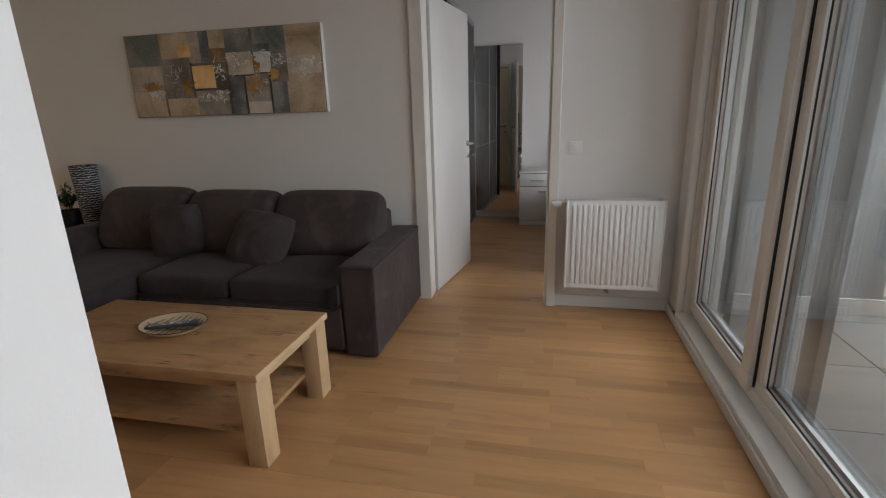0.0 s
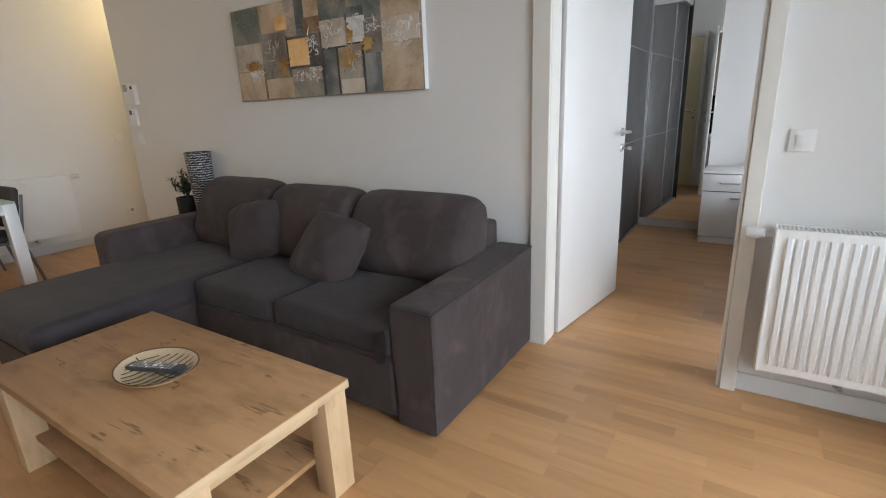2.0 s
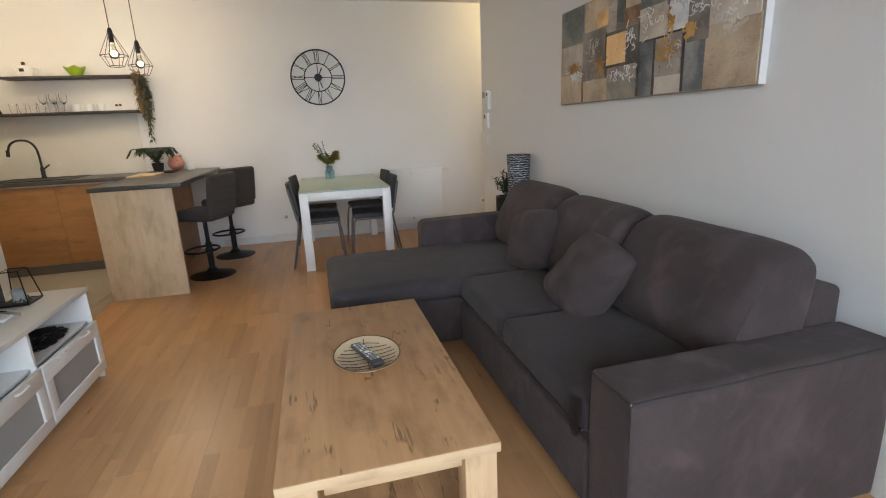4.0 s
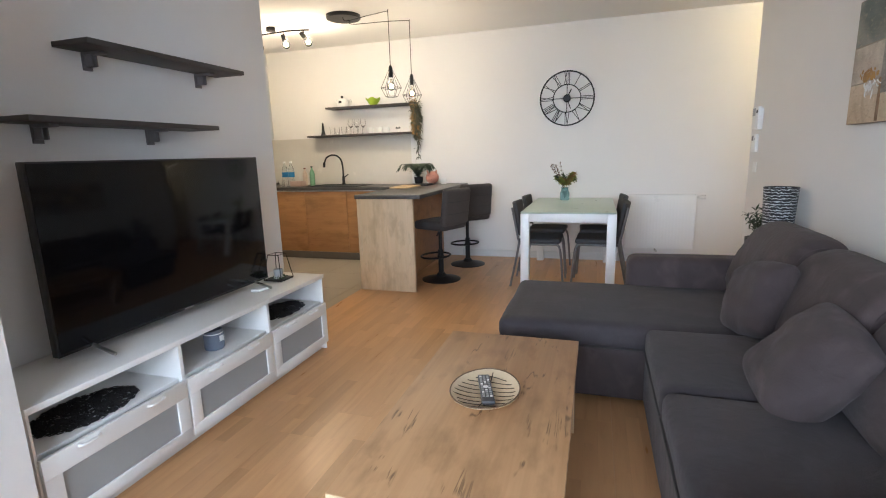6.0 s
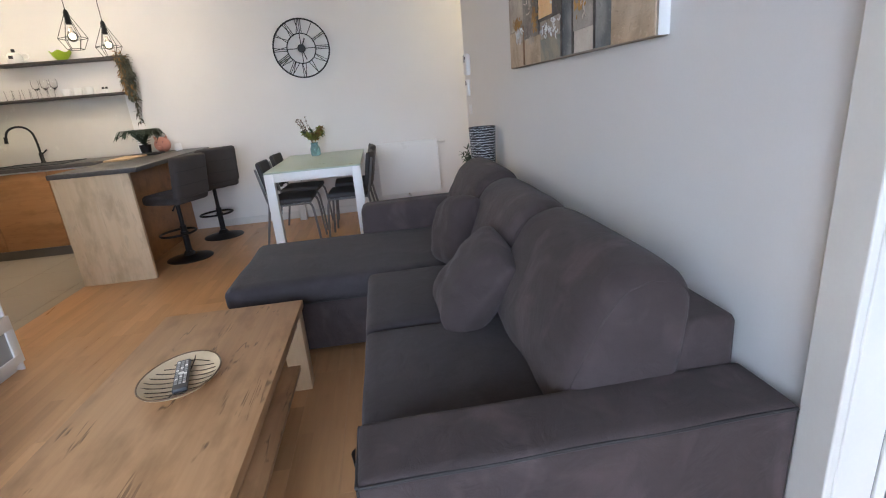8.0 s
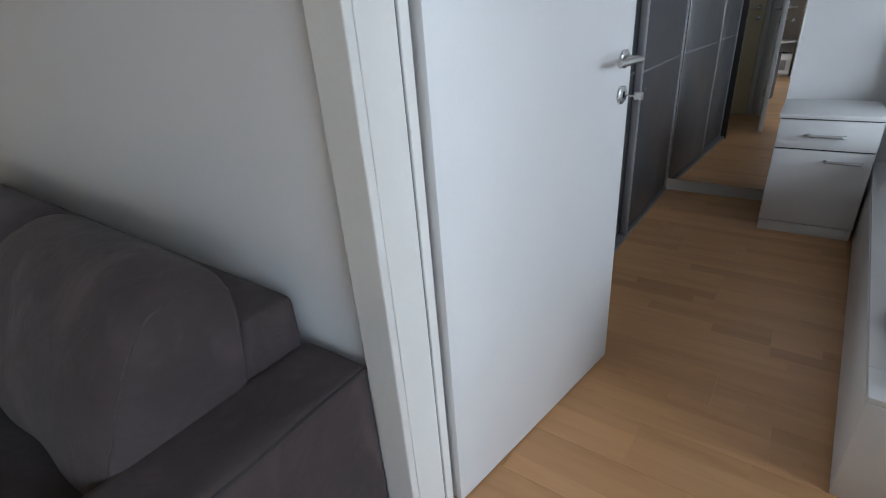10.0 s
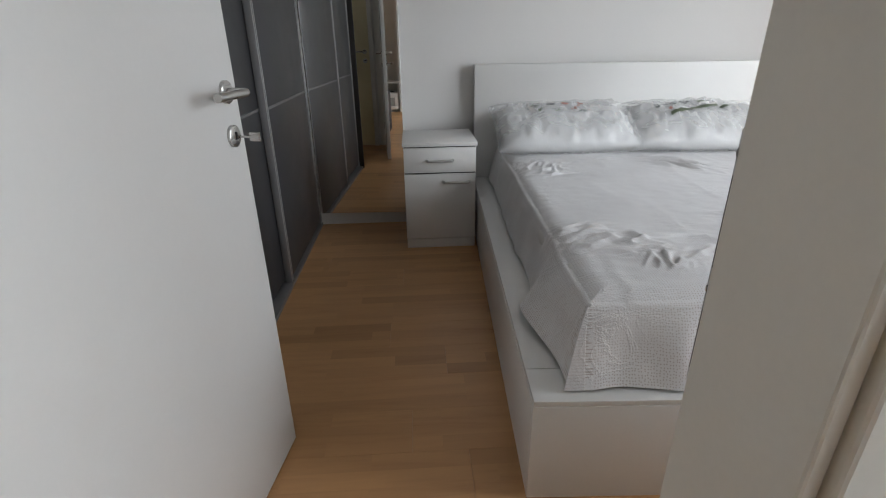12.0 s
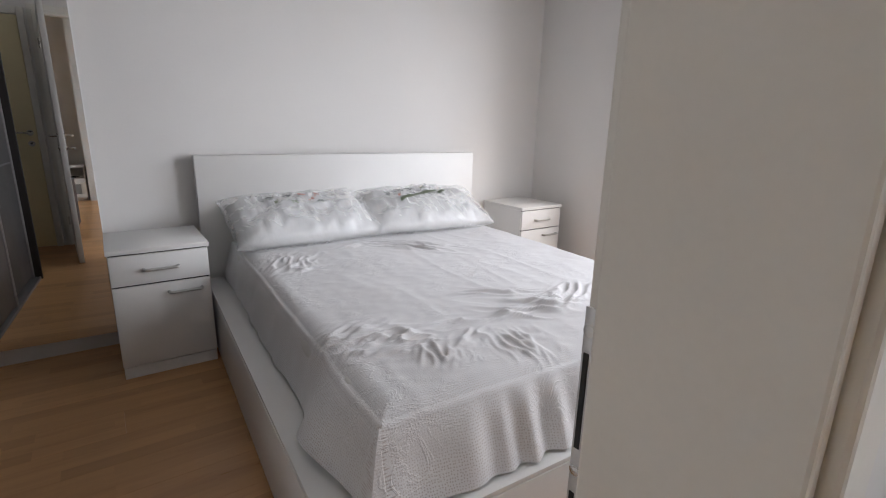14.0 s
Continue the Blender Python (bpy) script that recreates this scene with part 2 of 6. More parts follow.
SCREEN.node_tree.nodes["Principled BSDF"].inputs["Specular IOR Level"].default_value = 0.22
STEEL = plain("brushed_steel", (0.55, 0.54, 0.52), 0.28, 1.0, bump=0.05, stretch=(1, 1, 8))
ALU = plain("aluminium", (0.5, 0.5, 0.51), 0.38, 1.0, bump=0.04)
PVC = plain("window_plastic", (0.78, 0.77, 0.74), 0.35, var=0.02, bump=0.01)
RUBBER = plain("rubber_seal", (0.015, 0.015, 0.016), 0.6)
RAD = plain("radiator_enamel", (0.83, 0.83, 0.82), 0.3, var=0.01, bump=0.01)
FROST = plain("frosted_panel", (0.36, 0.38, 0.39), 0.3, var=0.04, bump=0.02)
WARD = plain("wardrobe_panel", (0.05, 0.05, 0.054), 0.42, var=0.12, scale=6, bump=0.06, bscale=260)
GLASS = glass("clear_glass")
PANE = glass("window_glass", (0.96, 0.98, 0.97))
MIRROR = plain("mirror_glass", (0.88, 0.88, 0.86), 0.02, 1.0, var=0.0, bump=0)
MIRROR.node_tree.nodes["Principled BSDF"].inputs["Roughness"].default_value = 0.0
for link in list(MIRROR.node_tree.links):
    if link.to_socket.name == "Roughness":
        MIRROR.node_tree.links.remove(link)
PLASTER = plain("outside_plaster", (0.27, 0.28, 0.29), 0.9, var=0.05, scale=2, bump=0.05, bscale=200)
PAVER = plain("balcony_paver", (0.24, 0.245, 0.25), 0.7, var=0.08, scale=3, bump=0.1, rand=0.05)

# ======== shapes ========
BASE = {}


def thing(name, label, category, base, group="", kind=""):
    ob = new(name)
    ob.location = base
    ob.empty_display_size = 0.1
    BASE[ob] = Vector(base)
    return tagged(ob, label, category, group, kind)


def mesh_object(name, bm, mat, smooth=True, sharp=38):
    me = bpy.data.meshes.new(name)
    bm.normal_update()
    bm.to_mesh(me)
    bm.free()
    for m in mat if isinstance(mat, (list, tuple)) else [mat]:
        me.materials.append(m)
    if smooth:
        me.shade_smooth()
        me.set_sharp_from_angle(angle=radians(sharp))
    return new(name, me)


def part(name, bm, mat, parent, label="", smooth=True, sharp=38):
    """One mesh under a thing or a part; the bmesh is in the room's metres."""
    o = BASE[parent]
    bmesh.ops.translate(bm, verts=bm.verts, vec=-o)
    ob = mesh_object(name, bm, mat, smooth, sharp)
    ob.parent = parent
    BASE[ob] = o
    return tagged(ob, label)


def single(name, bm, mat, label, category, base, group="", kind="", smooth=True, sharp=38):
    """A thing of one mesh."""
    bmesh.ops.translate(bm, verts=bm.verts, vec=-Vector(base))
    ob = mesh_object(name, bm, mat, smooth, sharp)
    ob.location = base
    BASE[ob] = Vector(base)
    return tagged(ob, label, category, group, kind)


def structure(name, bm, mat, label=""):
    ob = mesh_object(name, bm, mat, False)
    BASE[ob] = Vector((0, 0, 0))
    return tagged(ob, label, kind="structure")


def box(x0, x1, y0, y1, z0, z1, b=0.0, seg=2, bm=None):
    out = bm or bmesh.new()
    vs = [out.verts.new((x, y, z)) for z in (z0, z1) for y in (y0, y1) for x in (x0, x1)]
    fs = [out.faces.new([vs[k] for k in f]) for f in ((0, 2, 3, 1), (4, 5, 7, 6), (0, 1, 5, 4), (2, 6, 7, 3), (0, 4, 6, 2), (1, 3, 7, 5))]
    if b:
        edges = list({e for f in fs for e in f.edges})
        bmesh.ops.bevel(out, geom=edges, offset=b, segments=seg, profile=0.5, affect="EDGES")
    return out


def boxes(*dims, b=0.0, bm=None):
    out = bm or bmesh.new()
    for d in dims:
        box(*d, b=b, bm=out)
    return out


def lathe(cx, cy, profile, n=24, bm=None):
    """Turns a profile of (radius, z) about an upright axis."""
    out = bm or bmesh.new()
    rings = []
    for r, z in profile:
        if r <= 0.0005:
            rings.append([out.verts.new((cx, cy, z))])
        else:
            rings.append([out.verts.new((cx + r * math.cos(2 * math.pi * k / n), cy + r * math.sin(2 * math.pi * k / n), z)) for k in range(n)])
    for a, c in zip(rings, rings[1:]):
        for k in range(n):
            q = [a[k % len(a)], a[(k + 1) % len(a)], c[(k + 1) % len(c)], c[k % len(c)]]
            q = list(dict.fromkeys(q))
            if len(q) > 2:
                out.faces.new(q)
    for end, flip in ((rings[0], True), (rings[-1], False)):
        if len(end) > 2:
            out.faces.new(end[::-1] if flip else end)
    return out


def tube(points, radius, n=8, bm=None, closed=False):
    """A round bar along points; radius is one number or one for each point."""
    out = bm or bmesh.new()
    pts = [Vector(p) for p in points]
    m = len(pts)
    rings = []
    up = Vector((0, 0, 1))
    for k, p in enumerate(pts):
        if closed:
            d = pts[(k + 1) % m] - pts[k - 1]
        else:
            d = pts[min(k + 1, m - 1)] - pts[max(k - 1, 0)]
        d.normalize()
        ref = up if abs(d.z) < 0.95 else Vector((1, 0, 0))
        u = d.cross(ref).normalized()
        if rings and u.dot(last) < 0:
            u.negate()
        last = u
        w = d.cross(u).normalized()
        r = radius[k] if isinstance(radius, (list, tuple)) else radius
        rings.append([out.verts.new(p + r * (math.cos(a) * u + math.sin(a) * w)) for a in (2 * math.pi * j / n for j in range(n))])
    pairs = list(zip(rings, rings[1:])) + ([(rings[-1], rings[0])] if closed else [])
    for a, c in pairs:
        for j in range(n):
            out.faces.new((a[j], a[(j + 1) % n], c[(j + 1) % n], c[j]))
    if not closed:
        out.faces.new(rings[0][::-1])
        out.faces.new(rings[-1])
    return out


def arc(points, n=8):
    """A smooth line through points."""
    p = [Vector(q) for q in points]
    p = [2 * p[0] - p[1]] + p + [2 * p[-1] - p[-2]]
    out = []
    for k in range(1, len(p) - 2):
        for j in range(n):
            t = j / n
            out.append(0.5 * (2 * p[k] + (p[k + 1] - p[k - 1]) * t + (2 * p[k - 1] - 5 * p[k] + 4 * p[k + 1] - p[k + 2]) * t * t + (3 * p[k] - p[k - 1] - 3 * p[k + 1] + p[k + 2]) * t ** 3))
    return out + [p[-2]]


def cushion(sx, sy, sz, puff=0.5, corner=0.25, seed=1, wrinkle=0.012, n=18):
    """A stuffed cushion about the origin: thick in the middle, thin at the seam, with soft creases."""
    out = bmesh.new()

    def point(u, v, side):
        # squircle outline
        k = 1 - corner * (u * u * v * v)
        x, y = u * k * sx / 2, v * k * sy / 2
        edge = (1 - abs(u) ** 3.2) * (1 - abs(v) ** 3.2)
        h = sz / 2 * max(0.0, edge) ** puff
        q = Vector((x * 5 + seed * 7.3, y * 5, side * 2.1 + seed))
        h += wrinkle * noise.noise(q) * min(1, edge * 3) + 0.5 * wrinkle * noise.noise(q * 2.7) * min(1, edge * 3)
        return Vector((x, y, side * h))

    grid = {}
    for side in (1, -1):
        for i in range(n + 1):
            for j in range(n + 1):
                u, v = 2 * i / n - 1, 2 * j / n - 1
                if side == -1 and (i in (0, n) or j in (0, n)):
                    grid[side, i, j] = grid[1, i, j]
                else:
                    grid[side, i, j] = out.verts.new(point(u, v, side))
        for i in range(n):
            for j in range(n):
                q = [grid[side, a, c] for a, c in ((i, j), (i + 1, j), (i + 1, j + 1), (i, j + 1))]
                out.faces.new(q if side == 1 else q[::-1])
    return out


def soft_box(x0, x1, y0, y1, z0, z1, r=0.05, crown=0.0, seed=0, wob=0.004, cuts=10):
    """An upholstered block: rounded edges, slightly crowned top, uneven faces."""
    out = box(x0, x1, y0, y1, z0, z1)
    bmesh.ops.subdivide_edges(out, edges=out.edges[:], cuts=cuts, use_grid_fill=True)
    c = Vector(((x0 + x1) / 2, (y0 + y1) / 2, (z0 + z1) / 2))
    h = Vector(((x1 - x0) / 2, (y1 - y0) / 2, (z1 - z0) / 2))
    rr = min(r, min(h) * 0.98)
    # move the inner grid lines towards the edges so that the rounding has vertices
    for v in out.verts:
        d = v.co - c
        for a in range(3):
            t = d[a] / h[a]
            k = round((t + 1) / 2 * (cuts + 1))
            e = min(k, cuts + 1 - k)
            m = [0.0, 0.3 * rr, 0.8 * rr, 1.4 * rr]
            if e < 4 and h[a] > 1.6 * rr:
                t = (-1 if k <= (cuts + 1) / 2 else 1) * (1 - m[e] / h[a])
            d[a] = t * h[a]
        q = Vector([max(-(h[a] - rr), min(h[a] - rr, d[a])) for a in range(3)])
        off = d - q
        if off.length > 1e-6:
            # round the corner: project the outer shell onto a radius about the inner box
            m = max(abs(off[a]) for a in range(3))
            d = q + off.normalized() * m if m > 0 else d
        top = max(0.0, d.z / h.z)
        d.z += crown * top * (1 - (d.x / h.x) ** 4) * (1 - (d.y / h.y) ** 4)
        n3 = noise.noise_vector((d + c) * 4.0 + Vector((seed, 0, 0)))
        v.co = c + d + wob * n3
    return out


def disc_points(cx, cy, z, r, n=32):
    return [(cx + r * math.cos(2 * math.pi * k / n), cy + r * math.sin(2 * math.pi * k / n), z) for k in range(n)]


# ======== rooms ========
XW, YN, YT, H = -5.97, 3.515, 0.07, 2.73
YB, YBN, XBE = 3.635, 6.58, 3.0
structure("wall_west", boxes((XW - 0.14, XW, -2.6, 5.5, 0, H)), WALL)
structure("wall_north", boxes((-4.82, -0.80, YN, YB, 0, H), (-0.80, 0.12, YN, YB, 2.19, H), (0.12, 1.0, YN, YB, 0, H)), WALL)
structure("wall_outside", boxes((1.0, 2.2, YN + 0.02, YB, 0, H + 0.3), (2.95, XBE + 0.14, YN + 0.02, YB, 0, H + 0.3), (2.2, 2.95, YN + 0.02, YB, 2.3, H + 0.3), (2.2, 2.95, YN + 0.02, YB, 0, 0.15)), PLASTER)
structure("wall_hall_east", boxes((-4.82, -4.70, YB, 5.36, 0, H)), WALL)
structure("wall_hall_north", boxes((XW, -4.70, 5.36, 5.5, 0, H)), WALL)
structure("wall_television", boxes((-2.93, -0.90, -0.08, YT, 0, H), (-0.90, -0.37, -1.6, 0.53, 0, H)), WALL)
structure("wall_kitchen_east", boxes((-2.93, -2.80, -2.5, -0.08, 0, H)), WALL)
structure("wall_kitchen_south", boxes((XW, -2.80, -2.6, -2.48, 0, H)), WALL)
structure("wall_south", boxes((-0.37, 1.1, -1.6, -1.46, 0, H)), WALL)
structure("wall_east", boxes((0.93, 1.2, -1.6, -0.3, 0, H), (0.93, 1.2, -0.3, 3.30, 2.45, H), (0.98, 1.2, 3.30, YN, 0, H), (0.93, 1.2, -0.3, 3.30, -0.1, 0.055)), WALL)
structure("wall_bedroom_west", boxes((-1.62, -1.5, YB, YBN, 0, H)), WALL)
structure("wall_bedroom_north", boxes((-1.62, XBE + 0.14, YBN, YBN + 0.14, 0, H)), WALL)
# the opening is unseen, made to let the added side lamp in
structure("wall_bedroom_east", boxes((XBE, XBE + 0.14, YB, 4.1, 0, H), (XBE, XBE + 0.14, 5.7, YBN, 0, H), (XBE, XBE + 0.14, 4.1, 5.7, 0, 0.85), (XBE, XBE + 0.14, 4.1, 5.7, 2.35, H)), WALL)
structure("ceiling", boxes((XW - 0.14, 1.2, -2.6, 5.5, H, H + 0.15), (-4.70, XBE + 0.14, 5.5, YBN + 0.14, H, H + 0.15), (1.2, XBE + 0.14, YB, 5.5, H, H + 0.15)), CEIL)
ground = structure("ground", boxes((-300, 300, -300, 300, -9.2, -9.0)), plain("far_ground", (0.13, 0.15, 0.09), 0.95, var=0.3, scale=0.05))
# skirting boards
for name, d in (("baseboard_north", (-4.82, -0.83, YN - 0.015, YN, 0, 0.085)), ("baseboard_north_right", (0.165, 0.93, YN - 0.015, YN, 0, 0.085)), ("baseboard_west", (XW, XW + 0.015, 0.62, 4.1, 0, 0.085)), ("baseboard_television", (-2.93, -0.9, YT, YT + 0.015, 0, 0.085)), ("baseboard_bedroom_north", (-0.86, XBE, YBN - 0.015, YBN, 0, 0.085)), ("baseboard_bedroom_east", (XBE - 0.015, XBE, YB, YBN - 0.015, 0, 0.085)), ("baseboard_window", (0.915, 0.93, -1.4, YN - 0.015, 0, 0.052))):
    structure(name, box(*d, b=0.003), TRIM)
# rounded white return of the wall in the corner beside the window
structure("trim_corner_pipe", box(0.935, 0.985, 3.305, YN - 0.001, 0.056, H, b=0.022, seg=4), WALL)

# ---- large window with two sashes, on a low kerb ----
XF = 1.0
window = structure("window_1", box(0.93, 1.14, -0.3, 3.30, 0.055, 0.075), PVC, "large white plastic balcony window with two glazed sashes")


def sash(y0, y1, z0, z1, x0, x1, w):
    part("window_frame", boxes((x0, x1, y0, y1, z0, z0 + w), (x0, x1, y0, y1, z1 - w, z1), (x0, x1, y0, y0 + w, z0 + w, z1 - w), (x0, x1, y1 - w, y1, z0 + w, z1 - w), b=0.006), PVC, window)
    part("rubber_seal", boxes((x0 + 0.012, x0 + 0.018, y0 + w, y1 - w, z0 + w, z0 + w + 0.004), (x0 + 0.012, x0 + 0.018, y0 + w, y0 + w + 0.004, z0 + w, z1 - w), (x0 + 0.012, x0 + 0.018, y1 - w - 0.004, y1 - w, z0 + w, z1 - w)), RUBBER, window, "black rubber seal")
    part("glazing_bead", boxes((x0 + 0.035, x0 + 0.05, y0 + w, y1 - w, z0 + w, z0 + w + 0.02), (x0 + 0.035, x0 + 0.05, y0 + w, y0 + w + 0.02, z0 + w, z1 - w), (x0 + 0.035, x0 + 0.05, y1 - w - 0.02, y1 - w, z0 + w, z1 - w)), ALU, window)
    for k in (0.045, 0.062):
        p = part("pane", box(x0 + k, x0 + k + 0.004, y0 + w, y1 - w, z0 + w, z1 - w), PANE, window, smooth=False)
        p.visible_shadow = False


part("outer_frame", boxes((XF + 0.02, XF + 0.13, -0.3, 3.30, 0.075, 0.14), (XF + 0.02, XF + 0.13, -0.3, 3.30, 2.38, 2.45), (XF + 0.02, XF + 0.13, 3.24, 3.30, 0.14, 2.38), (XF + 0.02, XF + 0.13, -0.3, -0.24, 0.14, 2.38), b=0.004), PVC, window)
sash(2.315, 3.26, 0.11, 2.41, XF, XF + 0.075, 0.085)
sash(0.55, 2.30, 0.11, 2.41, XF + 0.03, XF + 0.105, 0.075)
sash(-0.26, 0.545, 0.11, 2.41, XF, XF + 0.075, 0.085)
part("gap", box(XF + 0.024, XF + 0.032, 2.302, 2.313, 0.12, 2.40), RUBBER, window, "dark joint between the sashes")
# bedroom window in the outside wall, unseen and assumed
window_b = structure("window_2", boxes((2.2, 2.95, YB - 0.06, YB - 0.01, 0.15, 0.23), (2.2, 2.95, YB - 0.06, YB - 0.01, 2.22, 2.3), (2.2, 2.28, YB - 0.06, YB - 0.01, 0.23, 2.22), (2.87, 2.95, YB - 0.06, YB - 0.01, 0.23, 2.22)), PVC, "assumed white plastic bedroom window, out of view")
pb = part("pane", box(2.28, 2.87, YB - 0.037, YB - 0.033, 0.23, 2.22), PANE, window_b, smooth=False)
pb.visible_shadow = False
# shutter rail outside
part("shutter_rail", box(XF + 0.16, XF + 0.20, 2.13, 2.25, 0.05, 2.45, b=0.004), plain("grey_rail", (0.16, 0.165, 0.17), 0.5), window)
part("shutter_rail", box(XF + 0.16, XF + 0.20, 3.12, 3.24, 0.05, 2.45, b=0.004), MATS["grey_rail"], window)

# ---- balcony ----
balcony = structure("pavement_balcony", box(1.2, 3.3, -2.0, YN + 0.02, -0.2, 0.02), GROUT)
structure("balcony_parapet", boxes((3.2, 3.3, -2.0, YN + 0.02, 0.02, 1.0)), PLASTER)
structure("baseboard_outside", box(1.0, 3.2, YN, YN + 0.02, 0.03, 0.14), plain("pale_stone", (0.55, 0.55, 0.54), 0.7))

# unseen slab, added to cut the sky light on the balcony
structure("balcony_ceiling", boxes((1.2, 3.3, -2.6, YN + 0.02, 2.75, 2.95)), PLASTER)
# ---- balcony pavers, kitchen tiles, floor boards ----
floor = structure("floor", boxes((XW, 0.93, 0.03, YN, -0.12, -0.012), (-0.37, 0.93, -1.46, 0.03, -0.12, -0.012), (XW, -4.82, YN, 5.36, -0.12, -0.012), (-0.80, 0.12, YN, YB, -0.12, -0.012), (-1.5, XBE, YB, YBN, -0.12, -0.012)), GROUT)
floor_kitchen = structure("floor_kitchen", boxes((XW, -2.93, -2.48, 0.03, -0.12, -0.006)), GROUT)

# ---- door between the rooms, open into the bedroom ----
structure("trim_door_casing", boxes((-0.836, -0.7455, YN - 0.022, YN, 0, 2.23), (0.107, 0.168, YN - 0.045, YN, 0, 2.23), (-0.7455, 0.107, YN - 0.022, YN, 2.162, 2.23), b=0.004), CREAM)
structure("trim_door_casing_bedroom", boxes((-0.83, -0.77, YB, YB + 0.013, 0, 2.23), (0.104, 0.175, YB, YB + 0.013, 0, 2.23), (-0.77, 0.104, YB, YB + 0.013, 2.175, 2.23), b=0.002), CREAM)
frame_door = structure("door_frame_1", boxes((-0.799, -0.745, YN + 0.001, YB - 0.022, 0, 2.189), (-0.799, -0.748, YB - 0.011, YB + 0.018, 0, 2.189), (0.09, 0.106, YN - 0.034, YB - 0.003, 0, 2.161), (-0.745, 0.092, YN + 0.001, YB - 0.03, 2.162, 2.189), b=0.003), CREAM, "white door lining with a rebate and steel strike plate")
part("rubber_seal", box(-0.799, -0.7535, YB - 0.0218, YB - 0.0112, 0, 2.16), plain("grey_seal", (0.12, 0.12, 0.12), 0.6), frame_door, "grey rubber door seal")
strike = part("strike_plate", box(0.1015, 0.1035, YB + 0.0005, YB + 0.0135, 0.87, 1.13, b=0.0006), plain("strike_steel", (0.62, 0.62, 0.62), 0.42, 0.5), frame_door, "steel strike plate with two slots")
for z0, z1 in ((1.0, 1.09), (0.885, 0.955)):
    part("slot", box(0.1003, 0.1013, YB + 0.0055, YB + 0.0105, z0, z1), RUBBER, strike)
for z in (1.11, 0.978):
    bm = lathe(0, 0, [(0, 0), (0.005, 0), (0.0055, 0.001), (0, 0.002)], 12)
    bmesh.ops.transform(bm, matrix=pose(0.1013, YB + 0.0075, z, 0, -90, 0), verts=bm.verts)
    part("screw", bm, STEEL, strike)

door = thing("door_1", "white flat interior door standing open, with a steel lever handle", "door", (-0.765, YB + 0.03, 0), kind="structure")
dx, dy = -0.765, YB + 0.03
part("leaf", box(dx, dx + 0.845, dy - 0.04, dy, 0.008, 2.15, b=0.003), TRIM, door)


def lever(parent, x, y, z, side, way=-1):
    """A lever handle on a rose, with a key rose below; side: which way it stands off."""
    def turned(bm, px, pz):
        bmesh.ops.transform(bm, matrix=pose(px, y, pz, 90 if side < 0 else -90, 0, 0), verts=bm.verts)
        return bm
    rose = part("rose", turned(lathe(0, 0, [(0, 0), (0.026, 0), (0.026, 0.007), (0.023, 0.009), (0, 0.009)], 24), x, z), STEEL, parent)
    part("handle", tube(arc([(x, y, z), (x, y + side * 0.045, z), (x + way * 0.018, y + side * 0.056, z), (x + way * 0.07, y + side * 0.057, z), (x + way * 0.135, y + side * 0.055, z)], 5), 0.0095, 12), STEEL, parent, "brushed steel lever handle")
    key_rose = part("key_rose", turned(lathe(0, 0, [(0, 0), (0.026, 0), (0.026, 0.007), (0.023, 0.009), (0, 0.009)], 24), x, z - 0.1), STEEL, parent)
    part("keyhole", boxes((x - 0.0035, x + 0.0035, y + side * 0.0105 - 0.001, y + side * 0.0105 + 0.001, z - 0.108, z - 0.09), b=0.0), RUBBER, key_rose)
    return key_rose


kr = lever(door, dx + 0.79, dy - 0.04, 1.10, -1)
part("key", boxes((dx + 0.788, dx + 0.792, dy - 0.085, dy - 0.04, 0.996, 1.001), (dx + 0.788, dx + 0.792, dy - 0.108, dy - 0.082, 0.988, 1.009), b=0.0008), STEEL, kr, "small steel key in the lock")
lever(door, dx + 0.79, dy, 1.10, 1)
for z in (0.25, 1.9):
    part("hinge", lathe(dx - 0.006, dy + 0.008, [(0, z - 0.04), (0.008, z - 0.04), (0.008, z + 0.04), (0, z + 0.04)], 12), STEEL, door)
door.rotation_euler = (0, 0, radians(81.5))

# ---- radiators ----


